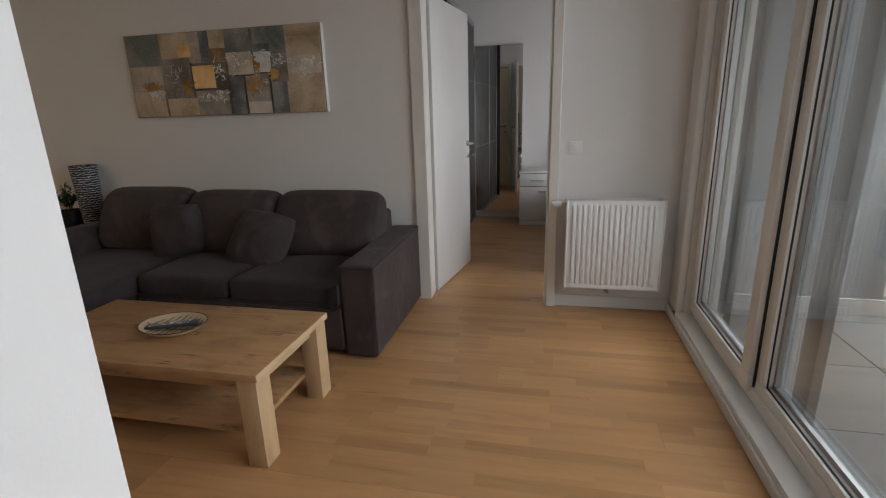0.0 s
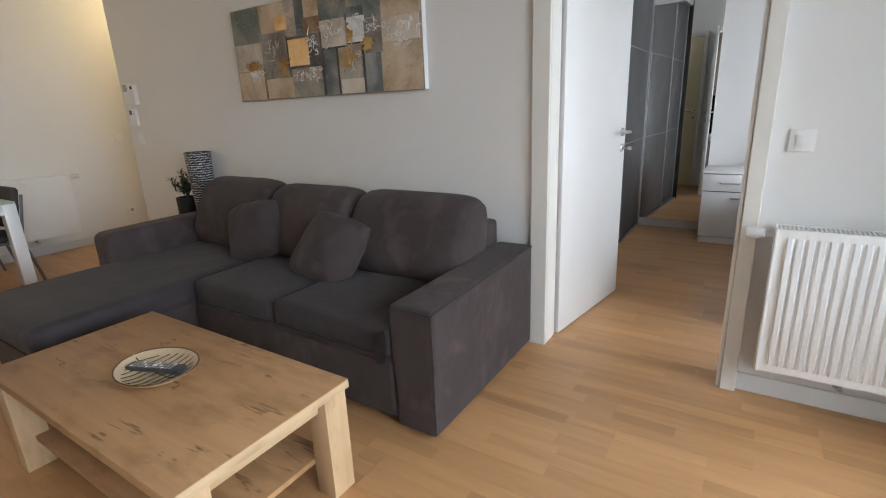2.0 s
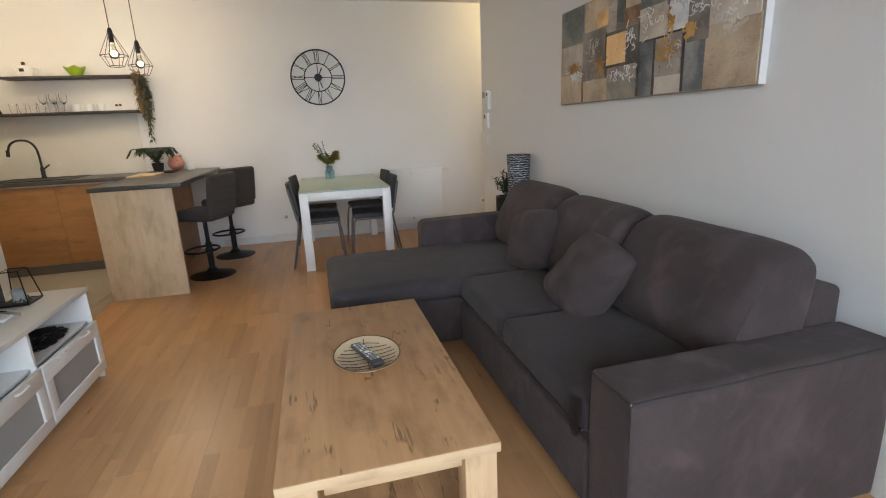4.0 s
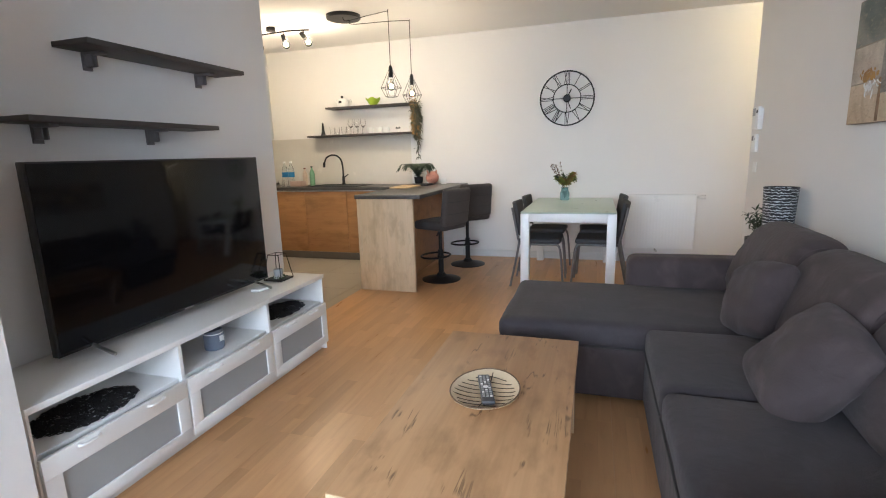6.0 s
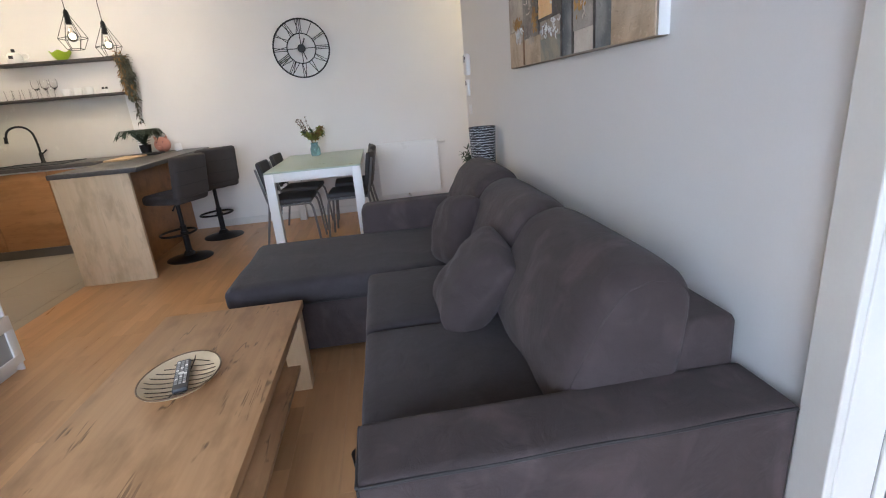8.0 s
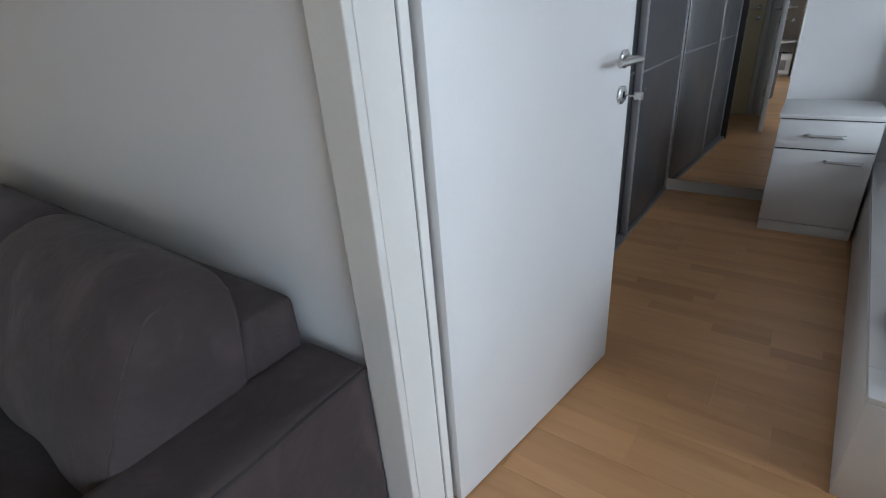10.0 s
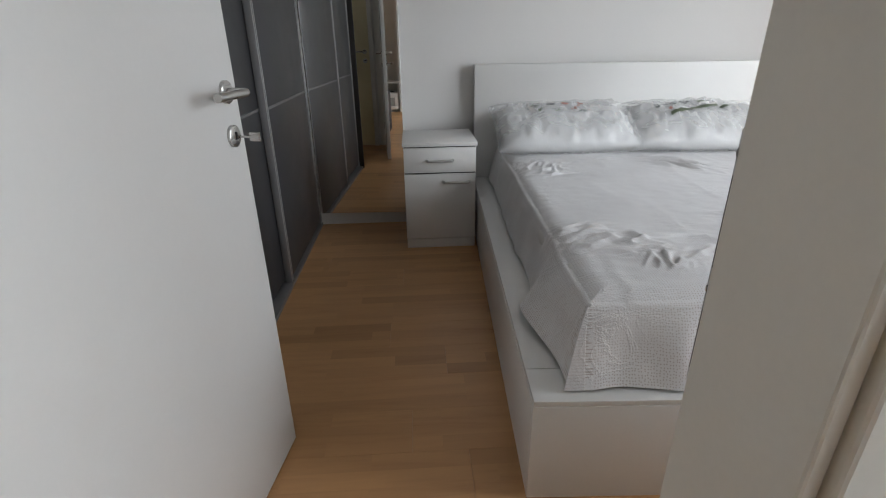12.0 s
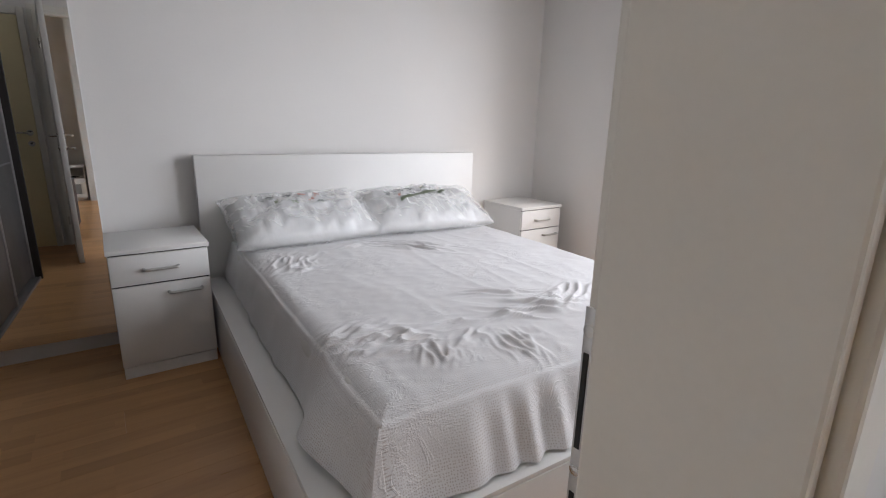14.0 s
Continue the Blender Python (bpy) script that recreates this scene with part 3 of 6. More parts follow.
def radiator(name, width, label, base, turn, flute=0.0333, deep=0.011, valve_at=-0.1):
    """A panel radiator along local x, its front towards -y, hung on a wall at y = 0."""
    ob = thing(name, label, "radiator", base)
    o = Vector(base)
    w, d0, d1, z0, z1 = width, -0.165, -0.06, 0.19, 0.79
    out = bmesh.new()
    # fluted front panel
    pts = []
    nfl = int((w - 0.05) / flute)
    start = (w - nfl * flute) / 2
    xs = [(0, 0.0), (start - 0.006, 0.0)]
    for k in range(nfl):
        a = start + k * flute
        xs += [(a, 0.0), (a + flute * 0.14, -deep), (a + flute * 0.6, -deep), (a + flute * 0.76, 0.0)]
    xs += [(w, 0.0)]
    zs = [(z0, 0), (z0 + 0.03, 0), (z0 + 0.045, 1), (z1 - 0.045, 1), (z1 - 0.03, 0), (z1, 0)]
    grid = [[out.verts.new((x, d0 + 0.01 + f * k, z)) for x, f in xs] for z, k in zs]
    for a, c in zip(grid, grid[1:]):
        for k in range(len(xs) - 1):
            out.faces.new((a[k], a[k + 1], c[k + 1], c[k]))
    bmesh.ops.translate(out, verts=out.verts, vec=o)
    part("front_panel", out, RAD, ob)
    def at(*dims, b=0.003):
        return boxes(*[(o.x + q[0], o.x + q[1], o.y + q[2], o.y + q[3], q[4], q[5]) for q in dims], b=b)
    part("back_panel", at((0.01, w - 0.01, d1 - 0.012, d1, z0, z1)), RAD, ob)
    part("side_cover", at((-0.004, 0.006, d0 + 0.004, d1, z0 - 0.002, z1 + 0.004)), RAD, ob)
    part("side_cover", at((w - 0.006, w + 0.004, d0 + 0.004, d1, z0 - 0.002, z1 + 0.004)), RAD, ob)
    nslot = int(w / 0.014)
    part("top_grille", at(*[(0.01 + k * 0.014, 0.018 + k * 0.014, d0 + 0.024, d1 - 0.016, z1 - 0.002, z1 + 0.001) for k in range(nslot - 1)], (0.006, w - 0.006, d0 + 0.008, d0 + 0.022, z1 - 0.004, z1 + 0.003), (0.006, w - 0.006, d1 - 0.014, d1, z1 - 0.004, z1 + 0.003), b=0.0), RAD, ob)
    part("core", at((0.02, w - 0.02, d0 + 0.03, d1 - 0.02, z0 + 0.03, z1 - 0.03), b=0.0), plain("radiator_inside", (0.55, 0.55, 0.55), 0.6) if "radiator_inside" not in MATS else MATS["radiator_inside"], ob)
    for bx_ in (0.1, w - 0.13):
        part("bracket", at((bx_, bx_ + 0.03, d1, 0.0, 0.4, 0.7)), RAD, ob)
    # valve beside an upper corner
    v = lathe(0, 0, [(0, 0), (0.021, 0), (0.023, 0.006), (0.023, 0.046), (0.019, 0.052), (0.019, 0.062), (0.012, 0.064), (0.012, 0.1), (0, 0.1)], 20)
    bmesh.ops.transform(v, matrix=Matrix.Translation(o) @ pose(valve_at, -0.115, z1 - 0.025, 0, 90 if valve_at < 0 else -90, 0), verts=v.verts)
    part("valve", v, TRIM, ob, "white thermostat valve")
    part("drain_valve", tube([o + Vector((w * 0.5 - 0.03, -0.1, z0 + 0.01)), o + Vector((w * 0.5 - 0.03, -0.1, z0 - 0.03)), o + Vector((w * 0.5 - 0.01, -0.1, z0 - 0.045)), o + Vector((w * 0.5 - 0.01, -0.01, z0 - 0.045))], 0.009, 8), STEEL, ob)
    ob.rotation_euler = (0, 0, radians(turn))
    return ob


radiator("radiator", 0.60, "white ribbed panel radiator on the wall beside the window", (0.228, YN, 0), 0)
radiator("radiator", 0.715, "plain white flat-fronted radiator on the wall behind the dining table", (XW, 2.59, 0), 90, 0.0333, 0.0008, 0.815)


def wall_switch(label, x, y, z, facing, name="light_switch", s=0.085):
    """A flat square switch or socket on a wall; facing: the degrees by which its front turns from -y."""
    ob = thing(name, label, name.replace("_", " "), (x, y, z))
    part("plate", box(x - s / 2, x + s / 2, y - 0.01, y, z - s / 2, z + s / 2, b=0.003), LACQ, ob)
    if name == "light_switch":
        part("rocker", box(x - s * 0.24, x + s * 0.24, y - 0.0135, y - 0.0105, z - s * 0.25, z + s * 0.25, b=0.002), LACQ, ob)
    else:
        v = lathe(0, 0, [(0, 0), (0.02, 0), (0.021, 0.004), (0, 0.004)], 20)
        bmesh.ops.transform(v, matrix=pose(x, y - 0.0105, z, 90, 0, 0), verts=v.verts)
        part("socket", v, plain("socket_grey", (0.4, 0.4, 0.39), 0.5) if "socket_grey" not in MATS else MATS["socket_grey"], ob)
    ob.rotation_euler = (0, 0, radians(facing))
    return ob


wall_switch("white square light switch on the wall above the radiator", 0.27, YN, 1.115, 0)
wall_switch("white square light switch on the lit hall wall", XW, 3.93, 1.12, 90)
wall_switch("white socket low on the hall wall", XW, 3.90, 0.30, 90, "wall_socket")
wall_switch("white square switch under the wall intercom", -4.63, YN, 1.13, 0)
wall_switch("white socket on the wall beside the dining table", XW, 1.36, 0.30, 90, "wall_socket")

# ======== sofa corner ========
sofa = thing("corner_sofa", "dark grey-brown fabric corner sofa with chaise and pillow back", "sofa", (-2.1, 3.0, 0))
part("base", soft_box(-2.42, -1.02, 2.52, 3.42, 0.035, 0.33, 0.02, seed=2, wob=0.003), FABRIC, sofa)
part("chaise_base", soft_box(-3.20, -2.42, 1.83, 3.42, 0.035, 0.32, 0.03, seed=3, wob=0.004), FABRIC, sofa)
part("chaise_seat", soft_box(-3.22, -2.385, 1.77, 3.25, 0.31, 0.445, 0.05, 0.018, 5, 0.006), SEAT, sofa, "long padded chaise cushion")
part("seat_cushion", soft_box(-2.38, -1.74, 2.5, 3.25, 0.32, 0.45, 0.035, 0.015, 7, 0.005), SEAT, sofa)
part("seat_cushion", soft_box(-1.735, -1.025, 2.5, 3.25, 0.32, 0.45, 0.035, 0.015, 9, 0.005), SEAT, sofa)
for x0, x1 in ((-2.37, -1.75), (-1.725, -1.035)):
    part("seam", tube([(x0 + (x1 - x0) * k / 12, 2.498, 0.338 + 0.003 * math.sin(k * 1.7)) for k in range(13)], 0.004, 6), PIPING, sofa)
part("seam", tube([(-3.19 + 0.77 * k / 12, 1.773, 0.326) for k in range(13)], 0.004, 6), PIPING, sofa)
part("seam", tube([(-2.388, 1.82 + 0.66 * k / 12, 0.326) for k in range(13)], 0.004, 6), PIPING, sofa)
bm = soft_box(-1.025, -0.822, 2.512, 3.49, 0.014, 0.56, 0.02, 0.004, 11, 0.004, 14)
for v in bm.verts:
    # the arm rises a little towards the wall
    v.co.z += 0.018 * (v.co.y - 2.51) * max(0.0, v.co.z / 0.56)
arm = part("armrest", bm, FABRIC, sofa)
welt = [(-0.825, 2.519 + 0.963 * k / 16, 0.549 + 0.018 * k / 16 + 0.0015 * math.sin(k)) for k in range(17)]
part("seam", tube(welt, 0.0048, 6), PIPING, arm)
part("seam", tube([(-1.02 + 0.192 * k / 6, 2.516, 0.549 + 0.001 * math.sin(2 * k)) for k in range(7)], 0.0048, 6), PIPING, arm)
part("seam", tube([(-0.826, 2.517, 0.03 + 0.515 * k / 8) for k in range(9)], 0.003, 6), PIPING, arm)
arm2 = part("armrest", soft_box(-3.39, -3.19, 2.46, 3.46, 0.3, 0.62, 0.05, 0.01, 13, 0.005), FABRIC, sofa, "short armrest beside the chaise")
part("armrest_base", soft_box(-3.38, -3.20, 2.5, 3.44, 0.035, 0.31, 0.03, 0, 14, 0.003), FABRIC, sofa)
bm = soft_box(-3.36, -1.015, 3.29, 3.478, 0.30, 0.705, 0.025, 0, 15, 0.003, 12)
for v in bm.verts:
    v.co.y += 0.05 * max(0.0, (v.co.z - 0.45) / 0.25) * (1 if v.co.y < 3.38 else 0)
part("backrest_frame", bm, FABRIC, sofa)


def back_cushion(x0, x1, top, seed):
    """A loose back cushion: a leaning rounded wedge with flat side panels and a seam round its front edge."""
    pts = [(3.29, 0.442), (3.12, 0.442), (3.045, 0.458), (3.022, 0.52), (3.045, 0.62), (3.10, top - 0.13), (3.155, top - 0.045), (3.225, top), (3.30, top - 0.005), (3.35, top - 0.06), (3.345, 0.64), (3.31, 0.48)]
    line = [Vector((0, *p)) for p in pts]
    loop = []
    for k in range(len(line)):
        a, b_, c, d = (line[(k + j) % len(line)] for j in (-1, 0, 1, 2))
        for j in range(5):
            t = j / 5
            loop.append(0.5 * (2 * b_ + (c - a) * t + (2 * a - 5 * b_ + 4 * c - d) * t * t + (3 * b_ - a - 3 * c + d) * t ** 3))
    mid = sum(loop, Vector()) / len(loop)
    out = bmesh.new()
    w, r = x1 - x0, 0.06
    side = [0.0, 0.004, 0.014, 0.03, 0.05, r]
    stations = side + [r + (w - 2 * r) * k / 14 for k in range(1, 14)] + [w - q for q in side[::-1]]
    rings = []
    for d in stations:
        e = min(d, w - d)
        inset = r * (1 - math.sqrt(max(0.0, 1 - (1 - min(e, r) / r) ** 2)))
        belly = 0.022 * (1 - (2 * d / w - 1) ** 4)
        ring_ = []
        for p in loop:
            off = p - mid
            q = mid + off * (1 - 0.85 * inset / max(0.13, off.length))
            high = max(0.0, (q.z - 0.6) / 0.3)
            q.z -= 0.035 * high * (2 * d / w - 1) ** 6
            front = 1.0 if q.y < 3.2 else 0.3
            n1 = noise.noise((d * 5 + seed, q.y * 4, q.z * 5))
            # puckers that run in from the seam
            pucker = max(0.0, 1 - e / 0.2) * (1 - abs(noise.noise((e * 3 + seed, q.y * 3, q.z * 17))) * 3.0)
            q.y -= front * (belly + 0.012 * n1 + 0.006 * max(-0.5, pucker))
            ring_.append(out.verts.new((x0 + d + 0.004 * n1, q.y, q.z)))
        rings.append(ring_)
    m = len(loop)
    for a, c in zip(rings, rings[1:]):
        for k in range(m):
            out.faces.new((a[k], c[k], c[(k + 1) % m], a[(k + 1) % m]))
    out.faces.new(rings[0])
    out.faces.new(rings[-1][::-1])
    bmesh.ops.recalc_face_normals(out, faces=out.faces[:])
    edges = [[v.co.copy() for v in rings[k]] for k in (2, len(rings) - 3)]
    ob = part("back_cushion", out, FABRIC, sofa, sharp=120)
    for line in edges:
        part("seam", tube(line, 0.0022, 5, closed=True), FABRIC, ob)


for k, (x0, x1, top) in enumerate(((-3.20, -2.475, 0.885), (-2.465, -1.765, 0.865), (-1.755, -1.0, 0.865))):
    back_cushion(x0, x1, top, 20 + 7 * k)
bm = bmesh.new()
strap = [[bm.verts.new((-1.105 + 0.075 * (j / 3 - 0.0) * (1 - 0.55 * t) + 0.03 * t, 2.494 - 0.006 * math.sin(3 * t + j) - 0.008, 0.425 - 0.125 * t + 0.012 * j * (1 - t))) for j in range(4)] for t in (k / 6 for k in range(7))]
for a, c in zip(strap, strap[1:]):
    for j in range(3):
        bm.faces.new((a[j], a[j + 1], c[j + 1], c[j]))
bmesh.ops.solidify(bm, geom=bm.faces[:], thickness=0.008)
part("pull_strap", bm, SEAT, sofa, "dark pull strap of the bed drawer")
part("drawer_front", soft_box(-2.40, -1.03, 2.508, 2.53, 0.06, 0.30, 0.015, 0, 33, 0.003, 8), FABRIC, sofa)
for x, y in ((-0.93, 2.62), (-0.95, 3.38), (-3.12, 1.92), (-2.5, 1.92), (-3.3, 3.38)):
    part("foot", lathe(x, y, [(0, 0), (0.025, 0), (0.028, 0.045), (0, 0.045)], 14), BLACKPL, sofa)
for k, (x, y, z, rx, ry, rz, sz) in enumerate(((-2.44, 2.98, 0.61, 64, 14, 6, 0.37), (-1.76, 2.94, 0.585, 52, -14, 10, 0.4))):
    bm = cushion(sz, sz, 0.2, 0.55, 0.1, 40 + k, 0.026, 44)
    bmesh.ops.transform(bm, matrix=pose(x, y, z, rx, 0, rz) @ pose(0, 0, 0, 0, 0, ry), verts=bm.verts)
    single("throw_pillow", bm, FABRIC, "square grey-brown throw pillow leaning on the sofa back", "pillow", (x, y, z - 0.2), "pillows on the sofa", sharp=120)

# ---- coffee table ----
ct = thing("coffee_table", "low rustic oak coffee table with thick legs and a lower shelf", "coffee table", (-1.58, 1.895, 0))
part("tabletop", box(-2.20, -0.955, 1.58, 2.195, 0.392, 0.425, b=0.0025), OAK, ct)
part("edge_band", box(-0.956, -0.953, 1.582, 2.193, 0.394, 0.423), OAK_Y, ct, "pale oak edge", False)
for x0, x1 in ((-1.05, -0.965), (-2.19, -2.105)):
    for y0, y1 in ((1.59, 1.685), (2.09, 2.185)):
        part("leg", box(x0, x1, y0, y1, 0, 0.39, b=0.002), OAK_Z, ct)
part("apron", box(-1.03, -1.0, 1.70, 2.09, 0.335, 0.391, b=0.002), OAK_Y, ct)
part("apron", box(-2.15, -2.12, 1.70, 2.09, 0.335, 0.391, b=0.002), OAK_Y, ct)
part("apron", box(-2.105, -1.05, 1.62, 1.642, 0.335, 0.391, b=0.002), OAK, ct)
part("apron", box(-2.105, -1.05, 2.148, 2.17, 0.335, 0.391, b=0.002), OAK, ct)
part("lower_shelf", box(-2.105, -1.05, 1.64, 2.15, 0.115, 0.137, b=0.002), OAK, ct)

# ---- television wall ----
bench = thing("tv_bench", "long white television bench with three open bays and frosted drawers", "tv bench", (-1.845, 0.28, 0))
BX0, BX1, BY0, BY1 = -2.76, -0.93, 0.09, 0.49
part("top_board", box(BX0 - 0.005, BX1 + 0.005, BY0, BY1 + 0.01, 0.505, 0.53, b=0.002), LACQ, bench)
part("bottom_board", box(BX0, BX1, BY0, BY1 - 0.02, 0.05, 0.07, b=0.002), LACQ, bench)
part("shelf_board", box(BX0 + 0.02, BX1 - 0.02, BY0 + 0.012, BY1 - 0.02, 0.325, 0.343, b=0.002), LACQ, bench)
part("back_board", box(BX0, BX1, BY0, BY0 + 0.01, 0.07, 0.505), LACQ, bench, smooth=False)
bays = [BX0, -2.175, -1.555, BX1]
for k, x in enumerate(bays):
    part("side_board" if k in (0, 3) else "divider", box(x - 0.01 if k else x, x + 0.01 if k < 3 else x, BY0 + 0.01, BY1 - 0.001, 0.0 if k in (0, 3) else 0.07, 0.505, b=0.0015), LACQ, bench)
for a, c in zip(bays, bays[1:]):
    d = part("drawer_front", boxes((a + 0.006, c - 0.006, BY1, BY1 + 0.018, 0.055, 0.105), (a + 0.006, c - 0.006, BY1, BY1 + 0.018, 0.257, 0.335), (a + 0.006, a + 0.065, BY1, BY1 + 0.018, 0.105, 0.257), (c - 0.065, c - 0.006, BY1, BY1 + 0.018, 0.105, 0.257), b=0.0015), LACQ, bench)
    part("glass_panel", box(a + 0.06, c - 0.06, BY1 + 0.004, BY1 + 0.009, 0.10, 0.262), FROST, d, "grey frosted glass panel")
    for hx in (a + 0.17, c - 0.17):
        part("handle", tube(arc([(hx - 0.04, BY1 + 0.018, 0.318), (hx - 0.03, BY1 + 0.034, 0.32), (hx, BY1 + 0.037, 0.321), (hx + 0.03, BY1 + 0.034, 0.32), (hx + 0.04, BY1 + 0.018, 0.318)], 4), 0.006, 8), LACQ, d)
part("plinth", box(BX0 + 0.02, BX1 - 0.02, BY1 - 0.05, BY1 - 0.035, 0, 0.05), LACQ, bench)

tv = thing("television", "large flat black television standing on the white bench", "television", (-1.88, 0.25, 0.53))
part("casing", box(-2.485, -1.2, 0.235, 0.272, 0.565, 1.322, b=0.004), BLACKPL, tv)
part("screen", box(-2.477, -1.208, 0.273, 0.2755, 0.58, 1.315, b=0.001), SCREEN, tv, "glossy black screen")
part("rear_housing", box(-2.25, -1.43, 0.19, 0.24, 0.62, 0.95, b=0.02), BLACKPL, tv)
for x in (-2.36, -1.34):
    part("foot", tube([(x, 0.16, 0.539), (x, 0.25, 0.575), (x, 0.385, 0.539)], 0.008, 8), STEEL if x < -2 else ALU, tv)
part("badge", box(-1.875, -1.815, 0.2722, 0.2735, 0.568, 0.575), ALU, tv)


def wall_shelf(x0, x1, z, brackets, label):
    ob = thing("wall_shelf", label, "wall shelf", ((x0 + x1) / 2, YT, z), "dark shelves over the television")
    part("board", box(x0, x1, YT + 0.002, YT + 0.205, z, z + 0.022, b=0.002), DARKWOOD, ob)
    for x in brackets:
        part("bracket", boxes((x - 0.02, x + 0.02, YT, YT + 0.012, z - 0.075, z), (x - 0.02, x + 0.02, YT, YT + 0.11, z - 0.012, z), (x - 0.014, x - 0.008, YT + 0.01, YT + 0.055, z - 0.06, z - 0.01), (x + 0.008, x + 0.014, YT + 0.01, YT + 0.055, z - 0.06, z - 0.01), b=0.002), plain("bracket_grey", (0.17, 0.16, 0.165), 0.4, 0.3) if "bracket_grey" not in MATS else MATS["bracket_grey"], ob)
    return ob


wall_shelf(-2.45, -1.52, 1.79, (-1.66, -2.30), "upper dark wooden wall shelf on two brackets")
wall_shelf(-2.20, -1.25, 1.47, (-1.40, -1.93), "lower dark wooden wall shelf on two brackets")
# ======== dining corner ========
dt = thing("dining_table", "white dining table with a pale green glass top", "dining table", (-5.1, 2.015, 0))
TX0, TX1, TY0, TY1 = -5.9, -4.455, 1.59, 2.44
GREEN = plain("green_glass_top", (0.42, 0.5, 0.41), 0.3, var=0.03, bump=0.01)
part("tabletop", box(TX0, TX1, TY0, TY1, 0.743, 0.757, b=0.002), GREEN, dt, "pale green glass top")
part("frame_rail", box(TX1 - 0.035, TX1 - 0.005, TY0 + 0.08, TY1 - 0.08, 0.665, 0.742, b=0.002), LACQ, dt)
part("frame_rail", box(TX0 + 0.005, TX0 + 0.035, TY0 + 0.08, TY1 - 0.08, 0.665, 0.742, b=0.002), LACQ, dt)
part("frame_rail", box(TX0 + 0.08, TX1 - 0.08, TY0 + 0.005, TY0 + 0.035, 0.665, 0.742, b=0.002), LACQ, dt)
part("frame_rail", box(TX0 + 0.08, TX1 - 0.08, TY1 - 0.035, TY1 - 0.005, 0.665, 0.742, b=0.002), LACQ, dt)
for x in (TX0, TX1 - 0.08):
    for y in (TY0, TY1 - 0.08):
        part("leg", box(x, x + 0.08, y, y + 0.08, 0, 0.742, b=0.003), LACQ, dt)


def dining_chair():
    """Built at the origin, looking along +y (its back at -y)."""
    ob = thing("dining_chair", "dark grey upholstered dining chair with grey metal legs", "chair", (0, 0, 0), "chairs round the dining table")
    seat_mat = plain("chair_fabric", (0.05, 0.05, 0.055), 0.7, var=0.12, bump=0.1, bscale=300)
    leg_mat = plain("chair_metal", (0.22, 0.22, 0.23), 0.4, 0.7, bump=0.02)
    part("seat", soft_box(-0.2, 0.2, -0.2, 0.2, 0.435, 0.48, 0.02, 0.01, 51, 0.002, 8), seat_mat, ob)
    bm = soft_box(-0.19, 0.19, -0.018, 0.018, 0.0, 0.33, 0.015, 0, 52, 0.002, 8)
    for v in bm.verts:
        v.co.y -= 0.04 * (v.co.x / 0.19) ** 2 * -1
    bmesh.ops.transform(bm, matrix=pose(0, -0.215, 0.50, 10, 0, 0), verts=bm.verts)
    part("backrest", bm, seat_mat, ob)
    for s in (-1, 1):
        part("leg", tube(arc([(s * 0.185, 0.17, 0.43), (s * 0.2, 0.2, 0.35), (s * 0.205, 0.23, 0.0)], 5), 0.011, 8), leg_mat, ob)
        part("leg", tube(arc([(s * 0.175, -0.265, 0.78), (s * 0.185, -0.21, 0.5), (s * 0.195, -0.2, 0.40), (s * 0.205, -0.28, 0.0)], 6), 0.011, 8), leg_mat, ob)
        part("side_rail", tube([(s * 0.19, 0.18, 0.425), (s * 0.19, -0.2, 0.425)], 0.01, 8), leg_mat, ob)
    part("cross_rail", tube([(-0.19, 0.17, 0.425), (0.19, 0.17, 0.425)], 0.009, 8), leg_mat, ob)
    return ob


chair = dining_chair()
chair.matrix_basis = pose(-4.80, 1.75, 0, 0, 0, 0)
for x, y, r in ((-5.42, 1.755, -3), (-4.84, 2.285, 178), (-5.44, 2.30, 183)):
    copy_thing(chair, pose(x, y, 0, 0, 0, r))

# ---- wall clock ----
clock = thing("wall_clock", "black metal skeleton wall clock with Roman numerals", "clock", (XW, 1.905, 1.90))


def ring(r, w, x0, x1, n=64):
    out = bmesh.new()
    vs = []
    for k in range(n):
        a = 2 * math.pi * k / n
        vs.append([out.verts.new((x, 1.905 + q * math.cos(a), 1.90 + q * math.sin(a))) for x, q in ((x0, r - w / 2), (x0, r + w / 2), (x1, r + w / 2), (x1, r - w / 2))])
    for k in range(n):
        a, c = vs[k], vs[(k + 1) % n]
        for j in range(4):
            out.faces.new((a[j], a[(j + 1) % 4], c[(j + 1) % 4], c[j]))
    return out


part("outer_ring", ring(0.302, 0.016, XW + 0.012, XW + 0.024), BLACK, clock)
part("inner_ring", ring(0.155, 0.011, XW + 0.012, XW + 0.022), BLACK, clock)


def spoke(a, off, r0, r1, w, lean=0.0):
    """A flat bar on the dial at the angle a (clockwise from twelve), shifted sideways by off; lean slants it."""
    out = bmesh.new()
    ca, sa = math.cos(a), math.sin(a)
    corners = [(off - lean - w / 2, r0), (off - lean + w / 2, r0), (off + lean + w / 2, r1), (off + lean - w / 2, r1)]
    v = [[out.verts.new((XW + x, 1.905 + (r * sa + s * ca), 1.90 + (r * ca - s * sa))) for s, r in corners] for x in (0.014, 0.020)]
    out.faces.new(v[0][::-1])
    out.faces.new(v[1])
    for j in range(4):
        out.faces.new((v[0][j], v[0][(j + 1) % 4], v[1][(j + 1) % 4], v[1][j]))
    return out


